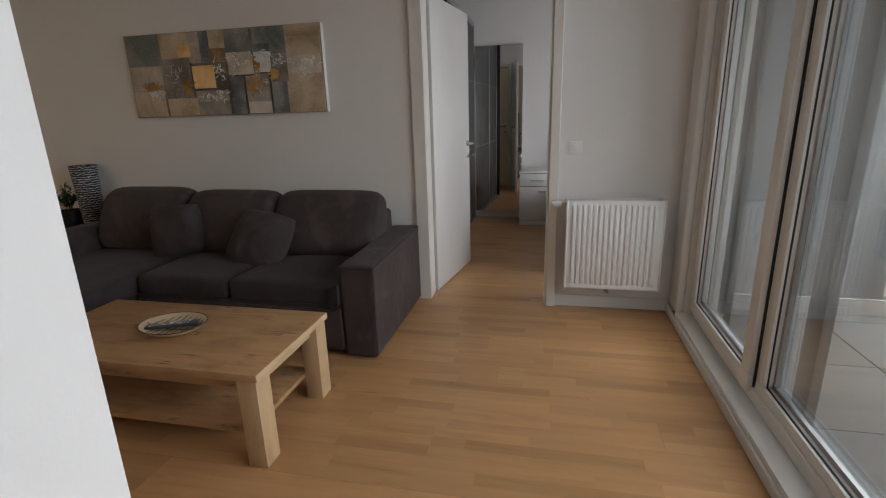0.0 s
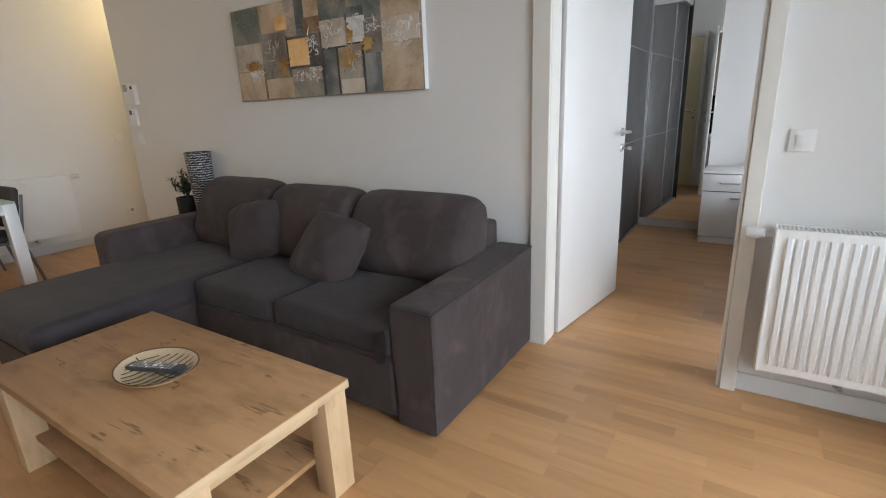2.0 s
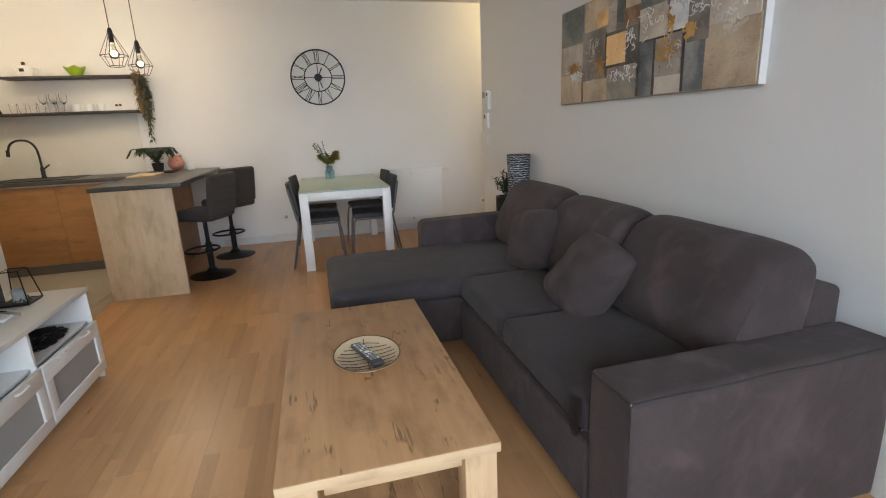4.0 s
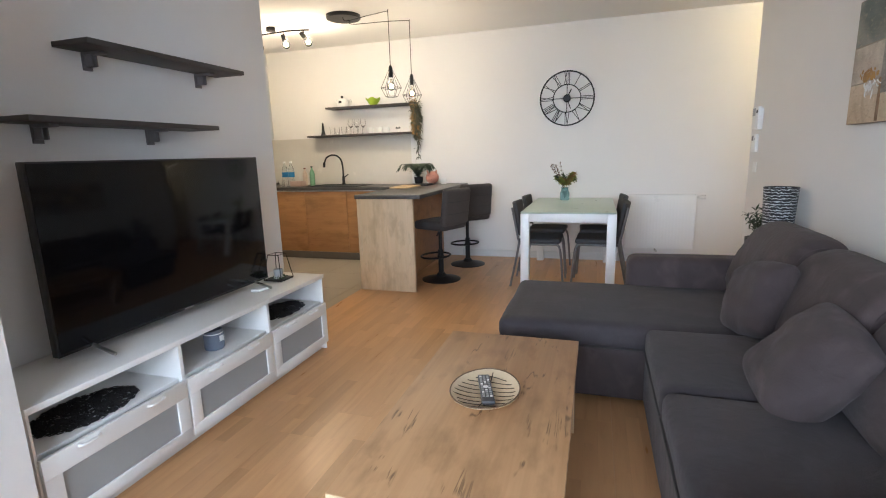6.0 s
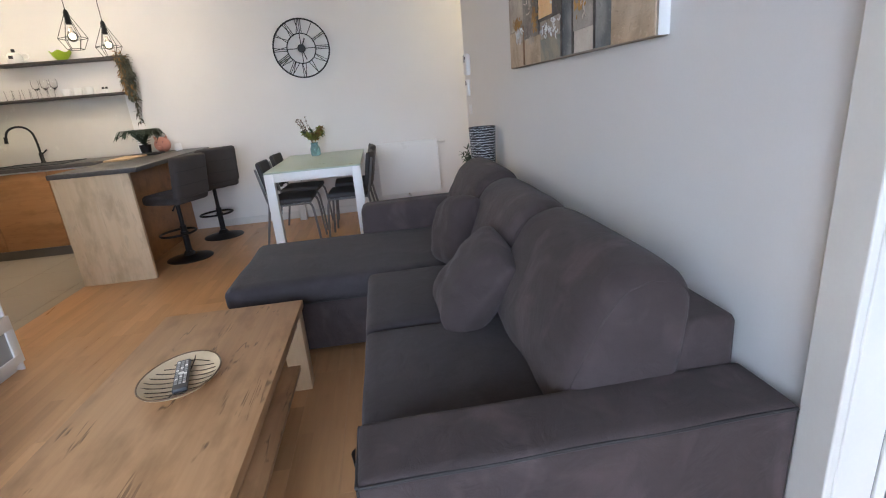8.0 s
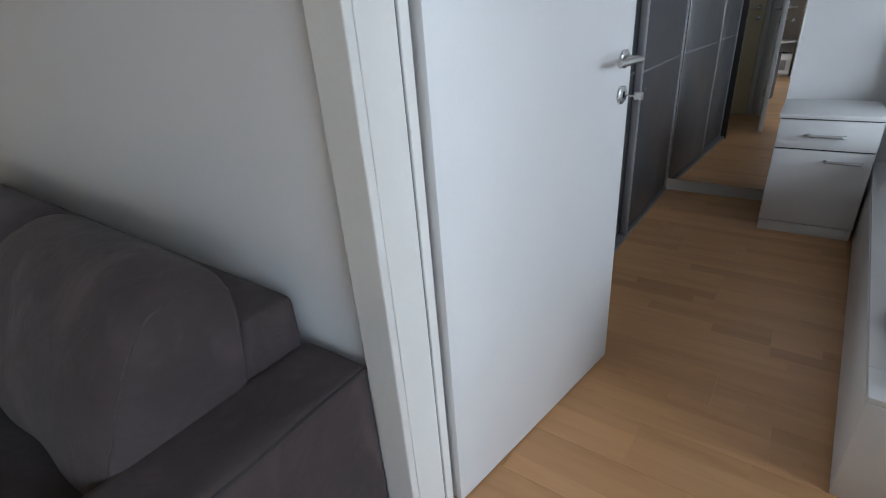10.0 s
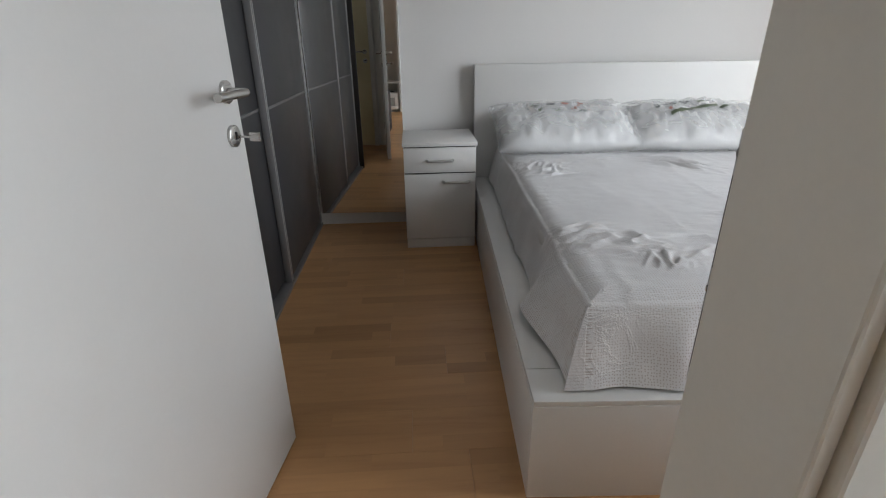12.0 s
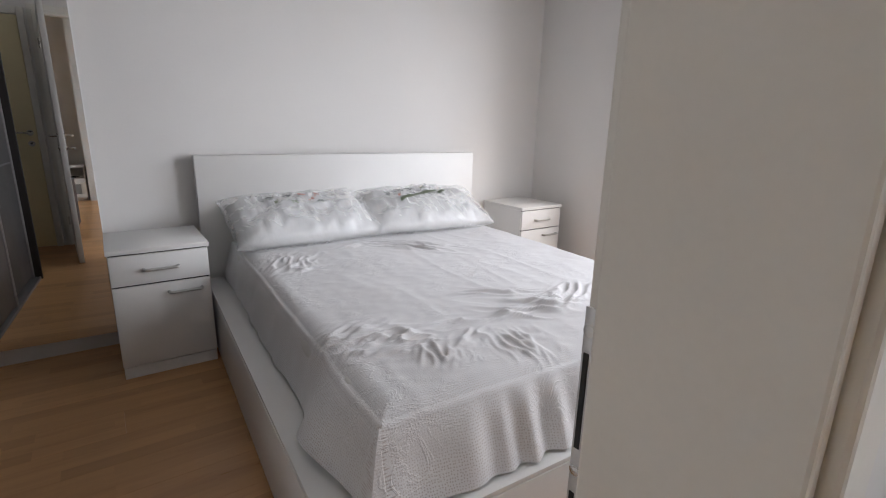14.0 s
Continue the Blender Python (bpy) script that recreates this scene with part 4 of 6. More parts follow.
STROKES = {"I": ((0, 0),), "V": ((-0.008, 0.010), (0.010, -0.010)), "X": ((0, 0.013), (0, -0.013))}
for k, numeral in enumerate(("XII", "I", "II", "III", "IV", "V", "VI", "VII", "VIII", "IX", "X", "XI")):
    a = 2 * math.pi * k / 12
    step = {"I": 0.017, "V": 0.034, "X": 0.034}
    total = sum(step[c] for c in numeral)
    pos = -total / 2
    out = bmesh.new()
    for c in numeral:
        mid = pos + step[c] / 2
        for off, lean in STROKES[c]:
            other = spoke(a, mid + off, 0.158, 0.297, 0.007, lean)
            me = bpy.data.meshes.new("stroke")
            other.to_mesh(me)
            other.free()
            out.from_mesh(me)
            bpy.data.meshes.remove(me)
        pos += step[c]
    part("numeral", out, BLACK, clock, smooth=False)
for k in range(4):
    part("spoke", spoke(math.pi / 2 * k, 0, 0.03, 0.152, 0.008), BLACK, clock, smooth=False)
hub = lathe(0, 0, [(0, 0), (0.043, 0), (0.043, 0.03), (0.036, 0.036), (0, 0.036)], 28)
bmesh.ops.transform(hub, matrix=pose(XW, 1.905, 1.90, 0, 90, 0), verts=hub.verts)
part("hub", hub, BLACK, clock)
part("hour_hand", spoke(math.radians(25), 0, -0.03, 0.115, 0.012), BLACK, clock, smooth=False)
part("minute_hand", spoke(math.radians(160), 0, -0.04, 0.125, 0.010), BLACK, clock, smooth=False)

# ======== bedroom ========
bed = thing("bed", "white double bed with a panel headboard and storage base", "bed", (0.105, 4.22, 0))
LAM = plain("white_laminate", (0.78, 0.775, 0.76), 0.38, var=0.025, scale=3, bump=0.02)
BW, BL = 1.96, 2.30
bx, by = 0.105, 4.22
part("headboard", box(bx + 0.0, bx + BW - 0.04, by + BL - 0.045, by + BL + 0.03, 0, 1.065, b=0.003), LAM, bed)
part("side_panel", box(bx, bx + 0.022, by + 0.022, by + BL - 0.045, 0.0, 0.325, b=0.002), LAM, bed)
part("side_panel", box(bx + BW - 0.022, bx + BW, by + 0.022, by + BL - 0.045, 0.0, 0.325, b=0.002), LAM, bed)
part("foot_panel", box(bx, bx + BW, by, by + 0.022, 0.0, 0.325, b=0.002), LAM, bed)
for dims in ((bx + 0.002, bx + BW - 0.002, by + 0.002, by + 0.14), (bx + 0.002, bx + 0.12, by + 0.141, by + BL - 0.045), (bx + BW - 0.12, bx + BW - 0.002, by + 0.141, by + BL - 0.045)):
    part("ledge", box(*dims, 0.326, 0.342, b=0.002), LAM, bed)
part("slatted_base", box(bx + 0.1, bx + BW - 0.1, by + 0.12, by + BL - 0.05, 0.25, 0.325), LAM, bed)
BED_TURN = -2.9
bed.rotation_euler = (0, 0, radians(BED_TURN))


def bed_place(bm, base):
    """Turns what lies on the bed with it."""
    m = Matrix.Translation((bx, by, 0)) @ pose(0, 0, 0, 0, 0, BED_TURN) @ Matrix.Translation((-bx, -by, 0))
    bmesh.ops.transform(bm, matrix=m, verts=bm.verts)
    return m @ Vector(base)


bm = box(bx + 0.14, bx + BW - 0.14, by + 0.15, by + BL - 0.06, 0.344, 0.56, b=0.05, seg=4)
o = bed_place(bm, (bx + 1, by + 1.2, 0.344))
single("mattress", bm, plain("mattress_ticking", (0.7, 0.69, 0.67), 0.9), "white mattress under the sheet on the bed", "mattress", o)

# ---- bed sheet: crumpled, dotted, hanging over the sides ----
n = Nodes("dotted_sheet")
v = n.coords((1, 1, 1), False)
uvs = n.add("TexCoord").outputs["UV"]
vor = n.add("TexVoronoi", {"Vector": uvs, "Scale": 128.0, "Randomness": 0.45}, voronoi_dimensions="2D")
dot = n.add("MapRange", {"Value": vor.outputs["Distance"], "From Min": 0.17, "From Max": 0.27, "To Min": 1.0, "To Max": 0.0}).outputs[0]
along = n.add("SeparateXYZ", {0: uvs}).outputs[1]
far = n.add("MapRange", {"Value": along, "From Min": 0.25, "From Max": 1.0, "To Min": 1.0, "To Max": 0.3}).outputs[0]
spread = n.add("Math", {0: n.add("MapRange", {"Value": n.noise(v, 4.0, 3.0), "From Min": 0.38, "From Max": 0.65, "To Min": 0.3, "To Max": 0.75}).outputs[0], 1: far}, operation="MULTIPLY").outputs[0]
cloth = n.ramp(n.noise(v, 5.0), (0.3, (0.7, 0.69, 0.695)), (0.7, (0.77, 0.765, 0.77)))
n.set("Base Color", n.mix(n.add("Math", {0: dot, 1: spread}, operation="MULTIPLY").outputs[0], cloth, (0.36, 0.28, 0.25)))
n.set("Roughness", 0.9)
n.set("Sheen Weight", 0.1)
ridge = n.add("Math", {0: n.add("Math", {0: n.noise(n.coords((1.0, 2.2, 1.0), False), 9.0, 4.0, 0.6, 1.1), 1: 0.5}, operation="SUBTRACT").outputs[0]}, operation="ABSOLUTE").outputs[0]
crease = n.add("MapRange", {"Value": ridge, "From Min": 0.0, "From Max": 0.06, "To Min": 1.0, "To Max": 0.0}).outputs[0]
gate = n.add("MapRange", {"Value": n.noise(v, 3.1, 2.0), "From Min": 0.48, "From Max": 0.62}).outputs[0]
rough_ = n.add("Math", {0: n.add("Math", {0: crease, 1: gate}, operation="MULTIPLY").outputs[0], 1: n.add("Math", {0: n.noise(v, 300.0, 2.0), 1: 0.3}, operation="MULTIPLY").outputs[0]}, operation="ADD").outputs[0]
n.bump(rough_, 0.28, 0.005)
SHEET = n.mat


# clusters of creases: centre across and along, direction, length, width, height, how fine
CREASES = ((0.27, 0.58, 15, 0.13, 0.10, 0.015, 1.0), (0.33, 0.50, -10, 0.16, 0.08, 0.013, 1.1), (0.62, 0.52, -6, 0.34, 0.035, 0.013, 0.6),
           (0.90, 0.47, -24, 0.16, 0.03, 0.02, 0.6), (0.46, 0.36, 60, 0.07, 0.07, 0.011, 1.2), (0.74, 0.28, 75, 0.09, 0.08, 0.012, 1.1), (0.62, 0.40, 20, 0.08, 0.05, 0.010, 1.2),
           (1.05, 0.50, -28, 0.22, 0.06, 0.022, 0.6), (0.98, 0.71, -30, 0.14, 0.05, 0.016, 0.8), (1.22, 0.55, 25, 0.16, 0.07, 0.018, 0.7), (1.06, 1.60, -48, 0.20, 0.09, 0.018, 0.7),
           (0.74, 1.75, 12, 0.10, 0.035, 0.013, 0.8), (0.32, 1.56, 60, 0.15, 0.10, 0.012, 0.9), (0.36, 1.42, 0, 0.08, 0.05, 0.012, 0.9), (1.5, 0.4, 40, 0.2, 0.2, 0.014, 0.8))


def sheet_height(u, w):
    """Creases on the top of the sheet; u across, w from foot to head, in metres."""
    z = 0.005 * noise.noise((u * 3, w * 3, 1.5)) + 0.0022 * max(0, 1 - 5 * abs(noise.noise((u * 5, w * 1.1, 3.3))))
    z += 0.0016 * noise.noise((u * 19, w * 23, 8.1))
    for cx, cy, ang, lx, ly, amp, k in CREASES:
        a = math.radians(ang)
        du, dw = u + 0.16 - cx, w + 0.13 - cy
        p, q = du * math.cos(a) + dw * math.sin(a), -du * math.sin(a) + dw * math.cos(a)
        g = math.exp(-(p / lx) ** 2 - (q / ly) ** 2)
        if g > 0.02:
            bend = 0.25 * noise.noise((p * 4, q * 4, cx * 3))
            rid = 1 - 2.4 * abs(noise.noise((p * 8.5 * k + cx * 9, q * 32 * k + bend * 5, cy * 5)))
            if rid > 0:
                z += 1.1 * amp * min(1.0, 1.5 * g) * rid ** 1.3
    return z


bm = bmesh.new()
nu, nw = 300, 315
sx0, sx1, sy0, sy1, ztop = bx + 0.16, bx + BW - 0.125, by + 0.13, by + BL - 0.07, 0.575
drop_l, drop_f = 0.222, 0.224
unfolded = {}
rows_ = []
for j in range(nw + 1):
    row = []
    t = j / nw * (sy1 - sy0 + drop_f) - drop_f
    for i in range(nu + 1):
        s = i / nu * (sx1 - sx0 + 2 * drop_l) - drop_l
        x = min(max(s, 0), sx1 - sx0)
        w = max(t, 0)
        hang = max(-s, s - (sx1 - sx0), 0)
        foot = max(-t, 0)
        fall = max(hang, foot)
        z = ztop - fall + (sheet_height(x, w) if fall == 0 else sheet_height(x, w) * max(0, 1 - fall / 0.05))
        inner = min(x, sx1 - sx0 - x, w)
        if fall == 0 and inner < 0.07:
            z -= 0.022 * (1 - inner / 0.07) ** 2
        elif fall > 0:
            z -= 0.022 * math.exp(-fall / 0.03)
        corner_ = math.exp(-((w - 0.26) / 0.13) ** 2) if s < 0 and hang > foot else 0.0
        out_ = 0.012 * (1 - math.exp(-fall / 0.03)) + (0.28 if foot >= hang else 0.22 + 0.3 * corner_) * fall
        z += 0.035 * corner_ * (fall / drop_l) ** 2
        if foot >= hang:
            # gathered pleats at the corner, shallow irregular folds along the hem
            wave = x * 34 + 16 * noise.noise((x * 2.1, 2, 4))
            deep = 0.006 + 0.016 * max(0.0, noise.noise((x * 3.1, 5, 1))) + 0.018 * math.exp(-((x - 0.05) / 0.09) ** 2)
        else:
            wave = w * 7 + 5 * noise.noise((2, w * 2, 4))
            deep = 0.005
        fold = deep * math.sin(wave) * min(1, fall / 0.12) + 0.009 * noise.noise((x * 8, w * 8, fall * 4)) * min(1, fall / 0.05)
        px = sx0 + x + (-1 if s < 0 else 1) * (out_ + (fold if hang > foot else 0)) * (1 if hang > 0 else 0)
        py = sy0 + w - ((out_ + 0.02 * fall / 0.2 + fold) if foot > 0 else 0)
        if hang > 0 and foot > 0:
            k = min(hang, foot)
            px += (-1 if s < 0 else 1) * -0.25 * k
        if 0 < fall < 0.02:
            z += 0.004
        vert = bm.verts.new((px, py, max(z, 0.348)))
        unfolded[vert] = (s, t)
        row.append(vert)
    rows_.append(row)
for a, c in zip(rows_, rows_[1:]):
    for i in range(nu):
        bm.faces.new((a[i], a[i + 1], c[i + 1], c[i]))
layer = bm.loops.layers.uv.new("unfolded")
for f in bm.faces:
    for corner in f.loops:
        corner[layer].uv = unfolded[corner.vert]
o = bed_place(bm, (bx + 1, by + 1.2, 0.57))
single("bed_sheet", bm, SHEET, "crumpled pale grey dotted sheet spread over the bed", "bed sheet", o, sharp=150)

# ---- pillows in clear plastic ----
PILLOW = plain("pillow_white", (0.62, 0.62, 0.62), 0.75, var=0.04, bump=0.2, bscale=60)
n = Nodes("plastic_film")
v = n.coords((1, 1, 1), True)
n.set("Base Color", (0.95, 0.95, 0.95, 1))
n.set("Roughness", 0.05)
n.set("Alpha", 0.3)
n.set("Specular IOR Level", 1.0)
n.bump(n.noise(v, 13.0, 2.0, 0.45, 1.2), 0.7, 0.014)
FILM = n.mat
for k, (cx, cy, rz, label) in enumerate(((0.545, 2.06, 4, "white pillow still wrapped in clear printed plastic"), (1.36, 2.065, -3, "white plastic-wrapped pillow with a green printed stripe"))):
    base = (bx + cx, by + cy - 0.04, 0.58)
    pl = thing("wrapped_pillow", label, "pillow", (0, 0, 0), "pillows on the bed")
    BASE[pl] = Vector((0, 0, 0))
    m = Matrix.Translation(base) @ pose(0, 0, 0.13, 24, 0, rz)
    m = Matrix.Translation((bx, by, 0)) @ pose(0, 0, 0, 0, 0, BED_TURN) @ Matrix.Translation((-bx, -by, 0)) @ m
    pl.matrix_basis = m
    part("pillow", cushion(0.82, 0.44, 0.15, 0.5, 0.06, 60 + k, 0.02, 24), PILLOW, pl, sharp=120)
    w = part("plastic_wrap", cushion(0.88, 0.47, 0.17, 0.42, -0.02, 60 + k, 0.022, 60), FILM, pl, "shiny clear plastic wrapping", sharp=150)
    for vv in w.data.vertices:
        q = vv.co
        rim = min(1.0, 3.5 * max(0.0, 1 - max(abs(q.x) / 0.43, abs(q.y) / 0.232)) + 0.02)
        rg = 1 - 2.2 * abs(noise.noise((q.x * 19 + 5 * k, q.y * 8, 2.0)))
        vv.co.z += (1 if q.z >= 0 else -1) * (0.016 * rim * max(-0.2, rg) + 0.004 * rim * noise.noise((q.x * 38, q.y * 20, k)))
    w.visible_shadow = False
    prints = plain("print_green", (0.085, 0.11, 0.06), 0.4), plain("print_dark", (0.05, 0.06, 0.06), 0.4), plain("print_red", (0.3, 0.12, 0.1), 0.4)
    upper = [vv.co.copy() for vv in w.data.vertices if vv.co.z >= 0]

    def on_film(px, py):
        return max([q.z for q in upper if abs(q.x - px) < 0.02 and abs(q.y - py) < 0.02] or [0.05]) + 0.0015

    marks = ((-0.2, 0.17, 0.06, 0.016, 1), (-0.17, 0.12, 0.03, 0.03, 0), (-0.06, 0.10, 0.05, 0.025, 0), (0.0, 0.17, 0.06, 0.014, 2), (0.04, 0.12, 0.035, 0.02, 2), (0.10, 0.10, 0.06, 0.02, 1), (-0.09, 0.17, 0.05, 0.012, 1), (0.09, 0.17, 0.04, 0.014, 2)) if k == 0 else ((-0.26, 0.14, 0.05, 0.03, 1), (-0.17, 0.17, 0.05, 0.018, 1), (-0.08, 0.18, 0.06, 0.012, 1), (-0.2, 0.09, 0.02, 0.02, 2), (0.02, 0.18, 0.05, 0.012, 0))
    for px, py, sx, sy, c in marks:
        py -= 0.075
        bm = bmesh.new()
        grow = random.Random(int(1000 * (px + py + 1)))
        for q in range(6):
            lx, ly = px + grow.uniform(-sx, sx) / 2, py + grow.uniform(-sy, sy) / 2
            t0 = grow.uniform(0, 6.28)
            r0 = [grow.uniform(0.003, 0.009) for j in range(6)]
            bm.faces.new([bm.verts.new((lx + r * 1.5 * math.cos(t0 + j * 1.047), ly + r * math.sin(t0 + j * 1.047), on_film(lx, ly) + 0.0004 * q)) for j, r in enumerate(r0)])
        part("print_mark", bm, prints[c], w, smooth=False)
    if k == 1:
        band = bmesh.new()
        line = []
        for j in range(17):
            px = -0.2 + 0.37 * j / 16
            py = -0.03 + 0.1 * math.sin(j / 16 * 1.5)
            line.append([band.verts.new((px, py + q, on_film(px, py + q))) for q in (-0.013, 0.013)])
        for a, c in zip(line, line[1:]):
            band.faces.new((a[0], c[0], c[1], a[1]))
        part("print_stripe", band, prints[0], w, "green printed stripe")

# ---- nightstands ----


HANDLE = plain("satin_handle", (0.5, 0.49, 0.47), 0.35, 0.5, bump=0.02)


def nightstand(x0, y0, label):
    x1, y1 = x0 + 0.43, y0 + 0.46
    ob = thing("nightstand", label, "nightstand", ((x0 + x1) / 2, (y0 + y1) / 2, 0), "nightstands beside the bed")
    part("body", boxes((x0, x1, y0 + 0.018, y1, 0.06, 0.635), b=0.002), LAM, ob)
    part("top", box(x0 - 0.006, x1 + 0.006, y0 - 0.004, y1, 0.637, 0.66, b=0.002), LAM, ob)
    part("plinth", box(x0 + 0.003, x1 - 0.003, y0 + 0.006, y1 - 0.01, 0, 0.058, b=0.001), LAM, ob)
    dr = part("drawer_front", box(x0 + 0.002, x1 - 0.002, y0, y0 + 0.016, 0.482, 0.63, b=0.002), LAM, ob)
    dd = part("door", box(x0 + 0.002, x1 - 0.002, y0, y0 + 0.016, 0.064, 0.474, b=0.002), LAM, ob)
    # black strips stand in for the shade in the gaps round the drawer
    part("gap_shadow", boxes((x0 + 0.004, x1 - 0.004, y0 + 0.012, y0 + 0.0175, 0.474, 0.482), (x0 + 0.004, x1 - 0.004, y0 + 0.012, y0 + 0.0175, 0.63, 0.637)), RUBBER, ob)
    for p, hx, hz in ((dr, (x0 + x1) / 2, 0.555), (dd, x1 - 0.12, 0.425)):
        part("handle", tube(arc([(hx - 0.075, y0, hz), (hx - 0.07, y0 - 0.022, hz), (hx - 0.05, y0 - 0.026, hz), (hx + 0.05, y0 - 0.026, hz), (hx + 0.07, y0 - 0.022, hz), (hx + 0.075, y0, hz)], 4), 0.0078, 8), HANDLE, p, "brushed metal bow handle")
    return ob


nightstand(-0.245, 6.07, "white laminate nightstand beside the mirror and the bed")
nightstand(2.40, 6.07, "white laminate nightstand in the corner of the bedroom")

# ---- mirror and wardrobe ----
mir = thing("wall_mirror", "tall frameless mirror standing on the skirting board", "mirror", (-0.6, YBN - 0.02, 0.085))
part("glass", box(-0.85, -0.25, YBN - 0.022, YBN - 0.016, 0.088, 2.15), MIRROR, mir, smooth=False)
mir.rotation_euler = (0, 0, radians(-2.3))
mir.location.y -= 0.014
part("backing", box(-0.853, -0.247, YBN - 0.0155, YBN, 0.086, 2.152), LAM, mir)

wr = thing("wardrobe", "dark grey sliding-door wardrobe with silver profiles", "wardrobe", (-1.18, 5.55, 0))
WX = -0.855
BAR_GREY = plain("grey_cross_bar", (0.2, 0.2, 0.205), 0.4, 0.3, var=0.05, bump=0.02)
PROFILE = plain("silver_profile", (0.34, 0.34, 0.35), 0.35, 0.35, var=0.05, bump=0.02)
part("carcass", boxes((-1.48, WX - 0.07, 4.865, 6.54, 0.0, 2.42), b=0.002), WARD, wr)
part("top_rail", box(WX - 0.07, WX + 0.005, 4.865, 6.555, 2.36, 2.42, b=0.002), PROFILE, wr)
part("floor_rail", box(WX - 0.075, WX + 0.004, 4.865, 6.555, 0.0, 0.022, b=0.002), BAR_GREY, wr)
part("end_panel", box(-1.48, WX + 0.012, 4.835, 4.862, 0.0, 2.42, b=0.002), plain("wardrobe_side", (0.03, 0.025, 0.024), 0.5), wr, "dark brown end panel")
for k, (y0, y1, off) in enumerate(((4.87, 5.65, -0.032), (5.6, 6.55, 0.0))):
    dp = part("sliding_door", box(WX - 0.028 + off, WX - 0.006 + off, y0 + 0.02, y1 - 0.02, 0.045, 2.34, b=0.001), WARD, wr)
    for e0, e1 in ((y0, y0 + 0.036), (y1 - 0.036, y1)):
        part("profile", boxes((WX - 0.032 + off, WX + off, e0, e0 + 0.013, 0.025, 2.355), (WX - 0.032 + off, WX - 0.006 + off, e0 + 0.0131, e1 - 0.0131, 0.025, 2.355), (WX - 0.032 + off, WX + off, e1 - 0.013, e1, 0.025, 2.355), b=0.002), PROFILE, dp, "silver grip profile")
    for z in (0.915, 1.725):
        part("cross_bar", box(WX - 0.0065 + off, WX - 0.001 + off, y0 + 0.036, y1 - 0.036, z, z + 0.012), BAR_GREY, dp)

# second door in the bedroom, cream, shut
door2 = thing("door_2", "shut cream interior door with a steel lever handle", "door", (-1.26, YB, 0), kind="structure")
# cream made brighter and yellower in place of warm light on the leaf
part("leaf", box(-1.46, -0.905, YB + 0.01, YB + 0.04, 0.01, 2.12, b=0.003), plain("door_cream_warm_lit", (0.78, 0.69, 0.44), 0.4, var=0.03), door2)
part("door_frame", boxes((-0.90, -0.85, YB, YB + 0.05, 0, 2.19), (-1.5, -0.90, YB, YB + 0.05, 2.125, 2.19), b=0.004), CREAM, door2)
lever(door2, -0.955, YB + 0.04, 1.10, 1)

# hall: entrance door with a dark frame
door3 = thing("door_3", "hall door in a dark brown frame", "door", (XW, 4.6, 0), kind="structure")
part("door_frame", boxes((XW, XW + 0.03, 4.10, 4.16, 0, 2.24), (XW, XW + 0.03, 5.06, 5.12, 0, 2.24), (XW, XW + 0.03, 4.16, 5.06, 2.18, 2.24), b=0.003), plain("dark_brown_frame", (0.035, 0.02, 0.012), 0.5), door3)
part("leaf", box(XW, XW + 0.02, 4.165, 5.055, 0.005, 2.175, b=0.002), CREAM, door3)

# ======== kitchen ========
CW = -5.40
for k, (y0, y1) in enumerate(((-2.46, -1.93), (-1.93, -1.33), (-1.33, -0.73), (-0.73, 0.03))):
    cab = thing("base_cabinet", "oak-fronted kitchen base cabinet under the dark worktop", "kitchen cabinet", ((XW + CW) / 2, (y0 + y1) / 2, 0), "kitchen base cabinets")
    part("body", box(XW, CW - 0.02, y0 + 0.002, y1 - 0.002, 0.1, 0.9, b=0.001), LAM, cab)
    part("door", box(CW - 0.019, CW, y0 + 0.0025, y1 - 0.0025, 0.105, 0.885, b=0.0015), FRONT, cab)
    part("toe_kick", box(XW, CW - 0.05, y0, y1, 0, 0.099), plain("toe_kick_grey", (0.16, 0.14, 0.12), 0.5) if "toe_kick_grey" not in MATS else MATS["toe_kick_grey"], cab)
single("worktop", boxes((XW + 0.002, CW + 0.02, -2.47, 0.028, 0.901, 0.939), b=0.003), STONE, "dark stone-grey kitchen worktop along the wall", "worktop", (-5.68, -1.2, 0.901))
pen = thing("breakfast_bar", "breakfast bar with a dark top and pale oak end panel", "breakfast bar", (-5.0, 0.36, 0))
part("bar_top", box(XW + 0.002, -4.17, 0.03, 0.70, 0.905, 0.943, b=0.003), STONE, pen)
part("end_panel", box(-4.226, -4.19, 0.04, 0.62, 0, 0.904, b=0.002), BAR_OAK, pen, "pale oak end panel")
part("back_panel", box(XW + 0.002, -4.227, 0.34, 0.36, 0, 0.904, b=0.001), FRONT, pen)
part("cabinet_body", box(-5.38, -4.227, 0.06, 0.339, 0.1, 0.904, b=0.001), LAM, pen)
structure("trim_backsplash", box(XW, XW + 0.006, -2.47, -0.05, 0.94, 1.57), plain("backsplash", (0.7, 0.67, 0.61), 0.25, var=0.03, bump=0.01))
